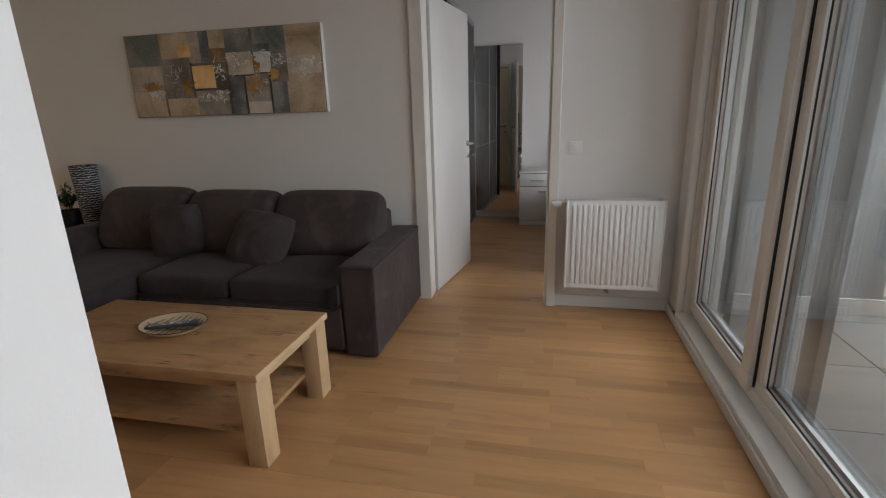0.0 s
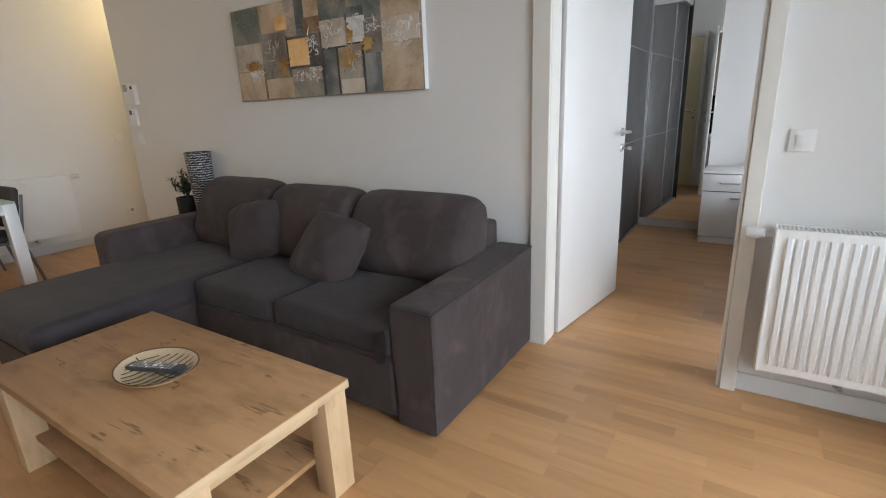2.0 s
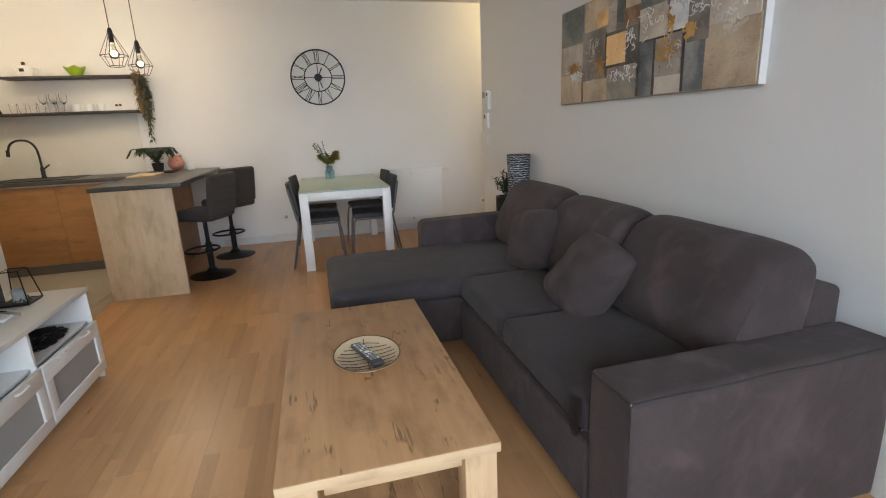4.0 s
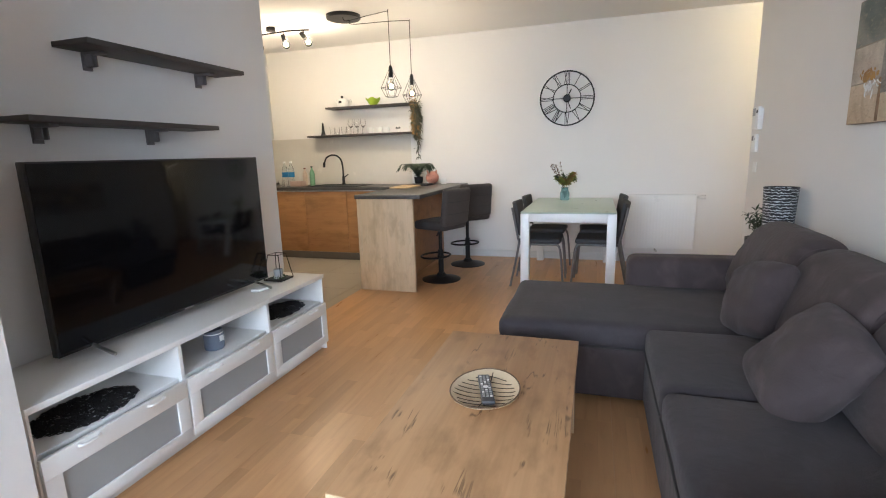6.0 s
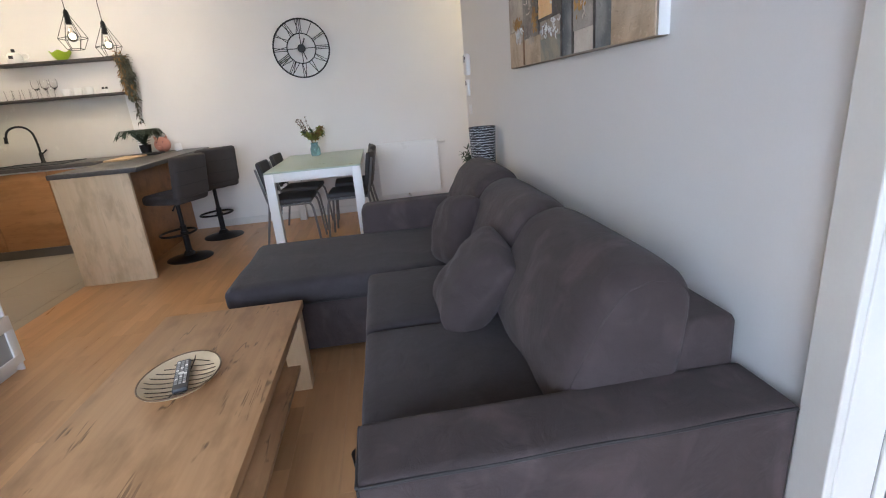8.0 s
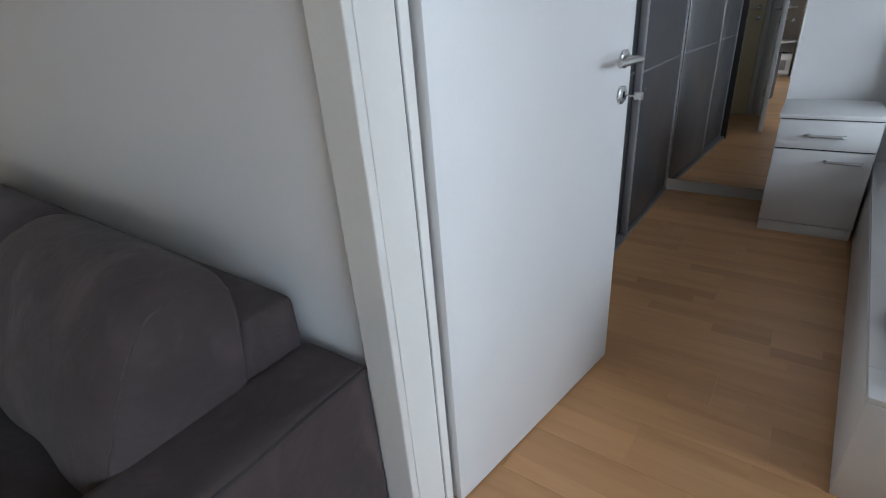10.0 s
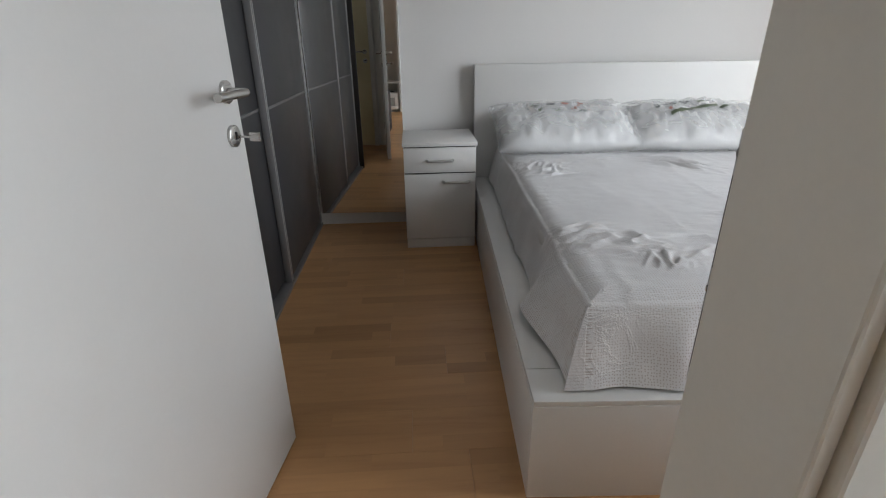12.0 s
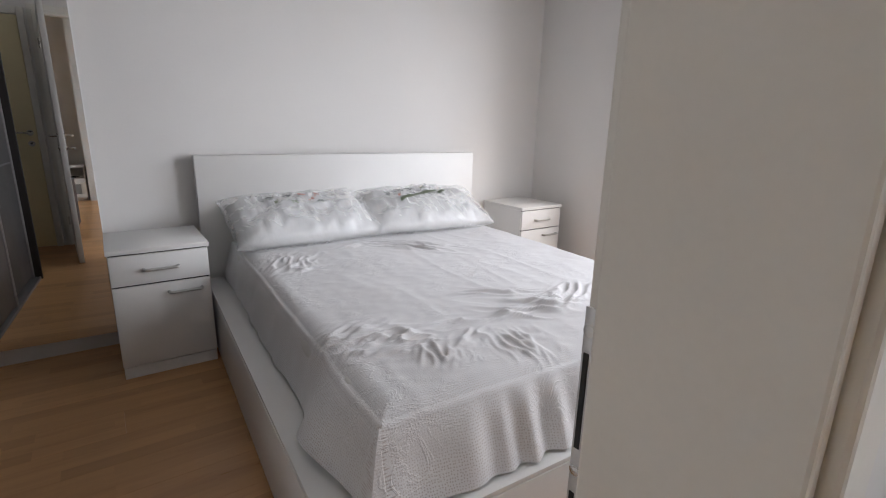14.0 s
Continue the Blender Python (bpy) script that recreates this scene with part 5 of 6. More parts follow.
for k in range(3):
    x0 = XW + 0.003 + 0.5 * k
    cab = thing("wall_cabinet", "cream kitchen wall cabinet reaching the ceiling", "kitchen cabinet", (x0 + 0.25, -2.3, 1.58), "kitchen wall cabinets")
    part("body", box(x0, x0 + 0.497, -2.475, -2.14, 1.58, 2.72, b=0.001), CREAM, cab)
    part("door", box(x0 + 0.002, x0 + 0.495, -2.139, -2.12, 1.582, 2.545, b=0.0015), CREAM, cab)
    part("upper_door", box(x0 + 0.002, x0 + 0.495, -2.139, -2.12, 2.552, 2.718, b=0.0015), CREAM, cab)
for y0, y1, z, label in ((-1.15, -0.005, 1.925, "upper dark open kitchen shelf"), (-1.45, 0.02, 1.575, "lower dark open kitchen shelf")):
    single("kitchen_shelf", box(XW, XW + 0.21, y0, y1, z, z + 0.022, b=0.002), DARKWOOD, label + " on the wall", "shelf", (XW + 0.1, (y0 + y1) / 2, z), "kitchen shelves")

# sink and tap
sink = thing("sink", "black composite sink set into the worktop", "sink", (-5.68, -1.0, 0.939))
part("rim", boxes((-5.92, -5.44, -1.32, -1.29, 0.9395, 0.947), (-5.92, -5.44, -0.62, -0.59, 0.9395, 0.947), (-5.92, -5.89, -1.29, -0.62, 0.9395, 0.947), (-5.47, -5.44, -1.29, -0.62, 0.9395, 0.947), b=0.002), BLACKPL, sink)
part("bowl", box(-5.89, -5.47, -1.29, -0.62, 0.9393, 0.9405), BLACKPL, sink)
tap = thing("kitchen_tap", "dark swan-neck kitchen tap at the sink", "tap", (-5.84, -0.99, 0.947))
part("body", lathe(-5.84, -0.99, [(0, 0.947), (0.026, 0.947), (0.026, 0.955), (0.02, 0.965), (0.019, 1.05), (0.012, 1.06), (0, 1.06)], 18), BLACK, tap)
part("spout", tube(arc([(-5.84, -0.99, 1.05), (-5.835, -0.99, 1.18), (-5.82, -1.0, 1.27), (-5.79, -1.04, 1.325), (-5.74, -1.10, 1.335), (-5.70, -1.15, 1.30), (-5.685, -1.175, 1.23)], 6), 0.011, 10), BLACK, tap)
part("spray_head", tube([(-5.685, -1.175, 1.245), (-5.68, -1.18, 1.18)], 0.016, 12), BLACK, tap)
part("lever", tube([(-5.83, -0.97, 1.04), (-5.82, -0.91, 1.08)], 0.008, 8), BLACK, tap)


def bottle(x, y, z, h, r, mat, label, cap=None, band=None):
    ob = thing("bottle", label, "bottle", (x, y, z))
    part("body", lathe(x, y, [(0, z), (r * 0.95, z), (r, z + 0.01), (r, z + h * 0.6), (r * 0.8, z + h * 0.72), (r * 0.36, z + h * 0.86), (r * 0.34, z + h * 0.93), (0, z + h * 0.93)], 18), mat, ob)
    part("cap", lathe(x, y, [(0, z + h * 0.93), (r * 0.42, z + h * 0.93), (r * 0.4, z + h), (0, z + h)], 14), cap or LACQ, ob)
    if band:
        part("label", lathe(x, y, [(r + 0.001, z + h * 0.36), (r + 0.0015, z + h * 0.56)], 18), band, ob, "paper label")
    return ob


BLUE = plain("blue_label", (0.03, 0.22, 0.5), 0.4)
CLEAR = glass("thin_clear_plastic", (0.9, 0.95, 0.95), 0.05)
GREENB = plain("green_bottle", (0.22, 0.42, 0.26), 0.15)
bottle(-5.74, -1.83, 0.94, 0.33, 0.042, CLEAR, "clear water bottle with a blue label", LACQ, BLUE)
bottle(-5.74, -1.73, 0.94, 0.33, 0.042, CLEAR, "clear water bottle with a blue label", LACQ, BLUE)
bottle(-5.76, -1.53, 0.94, 0.24, 0.034, plain("pale_soap", (0.62, 0.5, 0.4), 0.3), "pale dish soap bottle with a dark red cap", plain("dark_red_cap", (0.14, 0.02, 0.02), 0.4))
bottle(-5.76, -1.42, 0.94, 0.26, 0.034, GREENB, "green dish soap bottle by the sink", plain("dark_cap", (0.03, 0.03, 0.03), 0.4))
single("sponge_tray", box(-5.70, -5.58, -1.66, -1.48, 0.94, 1.01, b=0.01), plain("pink_tray", (0.55, 0.4, 0.34), 0.4), "pale pink sponge tray on the worktop", "tray", (-5.64, -1.57, 0.94))
for y in (-1.80, -1.71):
    single("drinking_glass", lathe(-5.58, y, [(0.028, 0.94), (0.033, 1.03), (0.030, 1.03), (0.025, 0.945), (0, 0.945)], 16), GLASS, "clear drinking glass on the worktop", "glass", (-5.58, y, 0.94), "glasses on the worktop")
single("dish_stack", lathe(-5.62, -2.02, [(0, 0.94), (0.08, 0.94), (0.13, 0.965), (0.14, 0.985), (0.12, 0.975), (0, 0.96)], 24), plain("dark_dish", (0.12, 0.1, 0.07), 0.4), "dark dishes stacked on the worktop", "dish", (-5.62, -2.02, 0.94))
for x0, x1, y0, y1, z, m, label in ((-5.42, -5.0, -0.02 + 0.06, 0.26, 0.9435, wood("pale_board_wood", (0.6, 0.44, 0.26), (0.48, 0.32, 0.17), 0, 0.5, 1.0, 0.02), "pale wooden cutting board lying on the bar"), (-5.66, -5.45, 0.06, 0.34, 0.9435, BLACKPL, "thin black tray lying on the bar")):
    single("cutting_board" if m != BLACKPL else "tray", box(x0, x1, y0, y1, z, z + 0.016, b=0.004), m, label, "board" if m != BLACKPL else "tray", ((x0 + x1) / 2, (y0 + y1) / 2, z))

# things on the shelves
ZU, ZL = 1.948, 1.598
pot = thing("teapot", "white teapot with a black knob and a dark badge", "teapot", (-5.85, -0.94, ZU))
part("body", lathe(-5.85, -0.94, [(0, ZU), (0.055, ZU), (0.07, ZU + 0.03), (0.066, ZU + 0.085), (0.05, ZU + 0.105), (0, ZU + 0.112)], 22), LACQ, pot)
part("knob", lathe(-5.85, -0.94, [(0, ZU + 0.111), (0.016, ZU + 0.113), (0.016, ZU + 0.14), (0, ZU + 0.145)], 12), BLACKPL, pot)
part("handle", tube(arc([(-5.85, -0.875, ZU + 0.09), (-5.85, -0.82, ZU + 0.085), (-5.85, -0.815, ZU + 0.05), (-5.85, -0.872, ZU + 0.03)], 5), 0.007, 8), LACQ, pot)
part("spout", tube([(-5.85, -0.995, ZU + 0.05), (-5.85, -1.04, ZU + 0.095)], [0.016, 0.009], 10), LACQ, pot)
part("badge", box(-5.783, -5.778, -0.955, -0.915, ZU + 0.045, ZU + 0.075, b=0.001), BLACKPL, pot)
LIME = plain("lime_ceramic", (0.36, 0.5, 0.03), 0.3, var=0.06)
bowl_ = bmesh.new()
lathe(-5.85, -0.5, [(0, ZU), (0.04, ZU), (0.075, ZU + 0.045), (0.095, ZU + 0.085), (0.088, ZU + 0.083), (0.066, ZU + 0.04), (0, ZU + 0.012)], 30, bowl_)
for v in bowl_.verts:
    if v.co.z > ZU + 0.06:
        v.co.z += 0.012 * math.sin(5 * math.atan2(v.co.y + 0.5, v.co.x + 5.85))
single("bowl", bowl_, LIME, "lime green bowl with a wavy rim on the shelf", "bowl", (-5.85, -0.5, ZU))
single("figurine", lathe(-5.86, -1.26, [(0, ZL), (0.035, ZL), (0.03, ZL + 0.015), (0.02, ZL + 0.05), (0.014, ZL + 0.12), (0.01, ZL + 0.16), (0, ZL + 0.17)], 14), BLACKPL, "slim black tapering ornament on the lower shelf", "ornament", (-5.86, -1.26, ZL))
tumbler = single("drinking_glass", lathe(0, 0, [(0.026, 0), (0.034, 0.1), (0.0315, 0.1), (0.024, 0.006), (0, 0.006)], 18), GLASS, "clear tumbler standing on the kitchen shelf", "glass", (0, 0, 0), "glasses on the shelf")
tumbler.location = (-5.86, -1.12, ZL)
for k in range(1, 6):
    copy_thing(tumbler, pose(-5.86 + 0.02 * (k % 2), -1.12 + 0.085 * k, ZL))
wine = single("wine_glass", lathe(0, 0, [(0.033, 0), (0.033, 0.003), (0.004, 0.008), (0.004, 0.08), (0.03, 0.11), (0.036, 0.15), (0.03, 0.19), (0.028, 0.19), (0.033, 0.15), (0.027, 0.112), (0, 0.085)], 18), GLASS, "clear stemmed wine glass on the kitchen shelf", "glass", (0, 0, 0), "wine glasses on the shelf")
wine.location = (-5.89, -0.86, ZL)
for k in range(1, 3):
    copy_thing(wine, pose(-5.89, -0.86 + 0.09 * k, ZL))
for y in (-0.56, -0.44, -0.33):
    cup = thing("cup", "white cup with a small dark print", "cup", (-5.85, y, ZL), "cups on the shelf")
    part("body", lathe(-5.85, y, [(0, ZL), (0.032, ZL), (0.04, ZL + 0.02), (0.042, ZL + 0.075), (0.038, ZL + 0.075), (0.034, ZL + 0.015), (0, ZL + 0.01)], 18), LACQ, cup)
    part("handle", tube(arc([(-5.85, y + 0.04, ZL + 0.06), (-5.85, y + 0.065, ZL + 0.05), (-5.85, y + 0.062, ZL + 0.025), (-5.85, y + 0.038, ZL + 0.02)], 4), 0.004, 6), LACQ, cup)
for y in (-0.19, -0.155):
    sh = thing("shaker", "small white shaker with a black top", "shaker", (-5.85, y, ZL), "shakers on the shelf")
    part("body", lathe(-5.85, y, [(0, ZL), (0.014, ZL), (0.013, ZL + 0.045), (0, ZL + 0.045)], 12), LACQ, sh)
    part("top", lathe(-5.85, y, [(0, ZL + 0.0455), (0.013, ZL + 0.0455), (0.011, ZL + 0.065), (0, ZL + 0.067)], 12), BLACKPL, sh)

# ---- leaves ----
LEAF = plain("leaf_green", (0.05, 0.085, 0.03), 0.5, var=0.3, scale=20)
LEAFD = plain("leaf_dark", (0.03, 0.05, 0.025), 0.55, var=0.3, scale=20)
DRY = plain("leaf_dry", (0.28, 0.16, 0.05), 0.7, var=0.3, scale=20)
YEL = plain("leaf_yellow_green", (0.25, 0.27, 0.05), 0.6, var=0.3, scale=20)
TWIG = plain("twig", (0.16, 0.11, 0.08), 0.8)


def leaf(bm, p, d, length, width, rng):
    """One bent leaf of four faces from p along d."""
    d = Vector(d).normalized()
    side = d.cross(Vector((rng.uniform(-0.4, 0.4), rng.uniform(-0.4, 0.4), 1))).normalized()
    up = side.cross(d)
    p = Vector(p)
    rows2 = []
    for t, w, b in ((0, 0.15, 0), (0.35, 1, 0.06), (0.7, 0.75, 0.02), (1, 0.05, -0.14)):
        c = p + d * length * t + up * length * b
        rows2.append((bm.verts.new(c - side * width * w / 2), bm.verts.new(c + up * width * 0.12), bm.verts.new(c + side * width * w / 2)))
    for a, c in zip(rows2, rows2[1:]):
        bm.faces.new((a[0], a[1], c[1], c[0]))
        bm.faces.new((a[1], a[2], c[2], c[1]))


rng = random.Random(11)
TRAIL = plain("faded_leaf", (0.075, 0.078, 0.05), 0.6, var=0.3)
hang = thing("hanging_plant", "trailing artificial plant hanging from the shelf end", "plant", (-5.86, 0.04, 1.95))
for k in range(10):
    x, y = -5.88 + rng.uniform(-0.03, 0.07), 0.045 + rng.uniform(-0.03, 0.05)
    end = rng.uniform(1.27, 1.55) if k < 4 else rng.uniform(1.5, 1.75)
    pts = [(x, y - 0.01, 1.96), (x + 0.02, y + 0.02, 1.9), (x + rng.uniform(-0.02, 0.03), y + rng.uniform(0, 0.06), (1.9 + end) / 2), (x + 0.01, y + rng.uniform(0.0, 0.05), end)]
    line = arc(pts, 9)
    part("stem", tube(line, 0.0025, 5), TWIG, hang)
    bm = bmesh.new()
    for p in line:
        for j in range(4):
            leaf(bm, p, (rng.uniform(-1, 1), rng.uniform(-1, 1), rng.uniform(-1.4, 0.1)), rng.uniform(0.045, 0.075), 0.017, rng)
    tagged(part("leaves", bm, TRAIL if k % 5 else DRY, hang), kind="stuff")
bm = bmesh.new()
for j in range(40):
    leaf(bm, (-5.87 + rng.uniform(-0.03, 0.04), 0.05 + rng.uniform(-0.04, 0.05), 1.93 + rng.uniform(-0.08, 0.06)), (rng.uniform(-1, 1), rng.uniform(-1, 1), rng.uniform(-0.6, 1)), 0.05, 0.02, rng)
tagged(part("dry_leaves", bm, DRY, hang, "brown dry leaves"), kind="stuff")

fern = thing("potted_plant", "small fern-like plant in a black pot on the bar", "plant", (-5.72, 0.13, 0.943))
part("pot", lathe(-5.72, 0.13, [(0, 0.943), (0.045, 0.943), (0.06, 1.04), (0.055, 1.04), (0.05, 1.03), (0, 1.03)], 20), BLACKPL, fern)
for k in range(15):
    a = 2 * math.pi * k / 15 + rng.uniform(-0.2, 0.2)
    r = rng.uniform(0.16, 0.27)
    line = arc([(-5.72, 0.13, 1.03), (-5.72 + 0.35 * r * math.cos(a), 0.13 + 0.35 * r * math.sin(a), 1.15), (-5.72 + 0.75 * r * math.cos(a), 0.13 + 0.75 * r * math.sin(a), 1.195), (-5.72 + r * math.cos(a), 0.13 + r * math.sin(a), 1.10 + rng.uniform(0, 0.08))], 5)
    bm = bmesh.new()
    tube(line, 0.002, 4, bm)
    for p, q in zip(line, line[1:]):
        d = Vector(q) - Vector(p)
        s = d.cross(Vector((0, 0, 1)))
        for w in (1, -1):
            leaf(bm, p, d.normalized() * 0.8 + w * s.normalized(), 0.065, 0.016, rng)
    part("frond", bm, LEAFD, fern)

pig = thing("money_box", "round pink ceramic pig money box on the bar", "money box", (-5.72, 0.31, 0.943))
PINK = plain("pink_ceramic", (0.56, 0.25, 0.18), 0.3, var=0.05)
part("body", lathe(-5.72, 0.31, [(0, 0.945)] + [(0.082 * math.sin(math.pi * k / 12), 1.027 - 0.082 * math.cos(math.pi * k / 12)) for k in range(1, 12)] + [(0, 1.109)], 24), PINK, pig)
for y in (0.28, 0.345):
    part("eye", lathe(-5.648, y, [(0, 1.05), (0.006, 1.053), (0.006, 1.059), (0, 1.062)], 8), BLACKPL, pig)
part("snout", box(-5.645, -5.625, 0.285, 0.335, 0.985, 1.015, b=0.008), PINK, pig)
part("ear", tube([(-5.71, 0.26, 1.09), (-5.70, 0.245, 1.12)], [0.018, 0.004], 8), PINK, pig)
part("ear", tube([(-5.71, 0.36, 1.09), (-5.70, 0.375, 1.12)], [0.018, 0.004], 8), PINK, pig)
single("card_holder", box(-5.80, -5.79, 0.40, 0.47, 0.943, 1.02, b=0.002), LACQ, "small white card standing on the bar", "card", (-5.795, 0.435, 0.943))

# ---- bar stools ----


def bar_stool():
    ob = thing("bar_stool", "dark upholstered bar stool with a black gas-lift column", "bar stool", (0, 0, 0), "stools at the breakfast bar")
    part("base", lathe(0, 0, [(0, 0), (0.205, 0), (0.205, 0.006), (0.16, 0.018), (0.06, 0.04), (0.034, 0.075), (0, 0.075)], 32), BLACK, ob)
    part("column", lathe(0, 0, [(0.028, 0.07), (0.028, 0.32), (0.019, 0.325), (0.019, 0.54)], 16), BLACK, ob)
    part("footrest", tube([(0.17 * math.cos(t), 0.03 - 0.10 - 0.14 * math.sin(t), 0.25) for t in (2 * math.pi * k / 28 for k in range(28))], 0.011, 8, closed=True), BLACK, ob)
    part("footrest_collar", lathe(0, 0, [(0.03, 0.235), (0.036, 0.235), (0.036, 0.265), (0.03, 0.265)], 16), BLACK, ob)
    part("lift_lever", tube([(0.0, 0.0, 0.53), (0.1, 0.06, 0.525), (0.16, 0.09, 0.50)], 0.007, 8), BLACK, ob)
    part("seat_plate", box(-0.1, 0.1, -0.1, 0.1, 0.535, 0.55, b=0.004), BLACK, ob)
    bm = soft_box(-0.20, 0.20, -0.20, 0.21, 0.55, 0.64, 0.035, 0.008, 71, 0.003)
    part("seat", bm, STOOLF, ob)
    bm = soft_box(-0.205, 0.205, -0.035, 0.035, 0.0, 0.37, 0.03, 0, 73, 0.003)
    bmesh.ops.transform(bm, matrix=pose(0, 0.205, 0.60, -8, 0, 0), verts=bm.verts)
    for v in bm.verts:
        v.co.y -= 0.5 * v.co.x ** 2
    back = part("backrest", bm, STOOLF, ob)
    for z in (0.72, 0.84):
        part("seam", tube([(-0.19 + 0.038 * k, 0.24 + 0.14 * (z - 0.6) - 0.5 * (-0.19 + 0.038 * k) ** 2, z) for k in range(11)], 0.003, 5), PIPING, back)
    return ob


stool = bar_stool()
stool.matrix_basis = pose(-4.73, 0.71, 0, 0, 0, -22)
copy_thing(stool, pose(-5.48, 0.81, 0, 0, 0, -48))

# ---- pendant lamp and spotlight bar ----
BULB = glass("bulb_glass", (1.0, 0.93, 0.8), 0.0)
FILA = glow("filament", (1.0, 0.74, 0.42), 80)


def bulb(parent, x, y, z, r, watts):
    """A clear globe bulb with a glowing filament; the lamp itself sits in the globe."""
    g = part("bulb", lathe(x, y, [(0.012, z + r * 1.7), (0.014, z + r * 1.25), (r * 0.75, z + r * 0.68), (r, z), (r * 0.8, z - r * 0.62), (r * 0.4, z - r * 0.92), (0, z - r)], 18), BULB, parent, "glowing clear glass bulb")
    g.visible_shadow = False
    f = part("filament", lathe(x, y, [(0, z - r * 0.55), (r * 0.6, z - r * 0.45), (r * 0.78, z), (r * 0.6, z + r * 0.45), (0, z + r * 0.5)], 12), FILA, g, "warm glowing filament")
    f.visible_shadow = False
    lamp("bulb_light", "POINT", pose(x, y, z), watts, WARM, radius=r * 0.8)


pend = thing("pendant_lamp", "black pendant lamp with two wire diamond cages", "pendant lamp", (-4.75, -0.27, H))
part("canopy", lathe(-4.75, -0.27, [(0, H - 0.001), (0.175, H - 0.001), (0.175, H - 0.03), (0.168, H - 0.036), (0, H - 0.036)], 36), BLACK, pend)
for x, y, top, hx in ((-4.74, 0.23, 2.20, -4.68), (-5.15, 0.30, 2.17, -4.82)):
    part("cable", tube(arc([(hx, -0.24, H - 0.036), (hx + 0.0, -0.2, H - 0.075), ((x + hx) / 2, y - 0.2, H - 0.04), (x, y, H - 0.012)], 6) + [Vector((x, y, H - 0.03)), Vector((x, y, top))], 0.0035, 6), BLACK, pend)
    part("hook", tube([(x, y, H), (x, y, H - 0.02), (x + 0.008, y, H - 0.026)], 0.004, 6), BLACK, pend)
    part("socket", lathe(x, y, [(0, top + 0.01), (0.012, top), (0.02, top - 0.02), (0.02, top - 0.11), (0, top - 0.11)], 14), BLACK, pend)
    cage = part("cage", tube(disc_points(x, y, top - 0.215, 0.105, 6), 0.003, 5, closed=True), BLACK, pend, "black wire diamond cage")
    low = disc_points(x, y, top - 0.30, 0.06, 6)
    mid = disc_points(x, y, top - 0.215, 0.105, 6)
    part("lower_ring", tube(low, 0.003, 5, closed=True), BLACK, cage)
    for p, q, in zip(mid, low):
        part("wire", tube([(x, y, top), p], 0.0026, 5), BLACK, cage)
        part("wire", tube([p, q], 0.0026, 5), BLACK, cage)
    bulb(pend, x, y, top - 0.20, 0.042, 4.2)

spots = thing("spotlight_bar", "black ceiling spotlight bar with three globe bulbs", "ceiling lamp", (-4.85, -1.2, H))
part("mount", lathe(-4.85, -1.22, [(0, H - 0.001), (0.05, H - 0.001), (0.05, H - 0.04), (0, H - 0.04)], 20), BLACK, spots)
part("bar", tube(arc([(-4.80, -1.70, 2.665), (-4.86, -1.45, 2.668), (-4.86, -1.2, 2.672), (-4.83, -0.98, 2.668), (-4.85, -0.74, 2.66)], 6), 0.008, 8), BLACK, spots)
for y, tilt in ((-1.38, 0.0), (-1.06, 0.02), (-0.81, 0.05)):
    part("arm", tube([(-4.85, y, 2.668), (-4.85, y, 2.63)], 0.005, 6), BLACK, spots)
    part("lamp_holder", tube([(-4.85, y - tilt * 0.6, 2.64), (-4.85, y + tilt * 0.3, 2.575)], 0.024, 14), BLACK, spots)
    bulb(spots, -4.85, y + tilt, 2.535, 0.044, 3.6)

# ---- hall ceiling lamp ----
hall = thing("hall_lamp", "round white ceiling lamp in the hall", "ceiling lamp", (-5.4, 4.3, H))
part("base", lathe(-5.4, 4.3, [(0, H - 0.001), (0.13, H - 0.001), (0.13, H - 0.03), (0, H - 0.03)], 28), LACQ, hall)
hb_ = part("shade", lathe(-5.4, 4.3, [(0.125, H - 0.03), (0.12, H - 0.07), (0.08, H - 0.095), (0, H - 0.1)], 28), glow("lamp_opal", (1.0, 0.8, 0.5), 6), hall, "glowing opal shade")
hb_.visible_shadow = False
lamp("hall_light", "POINT", pose(-5.4, 4.3, H - 0.08), 16, (1.0, 0.74, 0.36), radius=0.08)

# ======== things on the furniture ========
# ---- vase with twigs on the dining table ----
VZ = 0.7575
vase = thing("vase", "turquoise glass vase with dry flowers and twigs", "vase", (-5.62, 1.92, VZ))
TURQ = plain("turquoise_glass", (0.42, 0.68, 0.72), 0.12, var=0.08, bump=0)
TURQ.node_tree.nodes["Principled BSDF"].inputs["Transmission Weight"].default_value = 0.7
part("glass", lathe(-5.62, 1.92, [(0, VZ), (0.045, VZ), (0.052, VZ + 0.012), (0.054, VZ + 0.08), (0.038, VZ + 0.112), (0.038, VZ + 0.135), (0.046, VZ + 0.143), (0.036, VZ + 0.135), (0.032, VZ + 0.112), (0, VZ + 0.02)], 22), TURQ, vase)
part("bow", tube([(-5.59, 1.895, VZ + 0.117), (-5.58, 1.92, VZ + 0.12), (-5.59, 1.945, VZ + 0.117)], 0.006, 6), TURQ, vase)
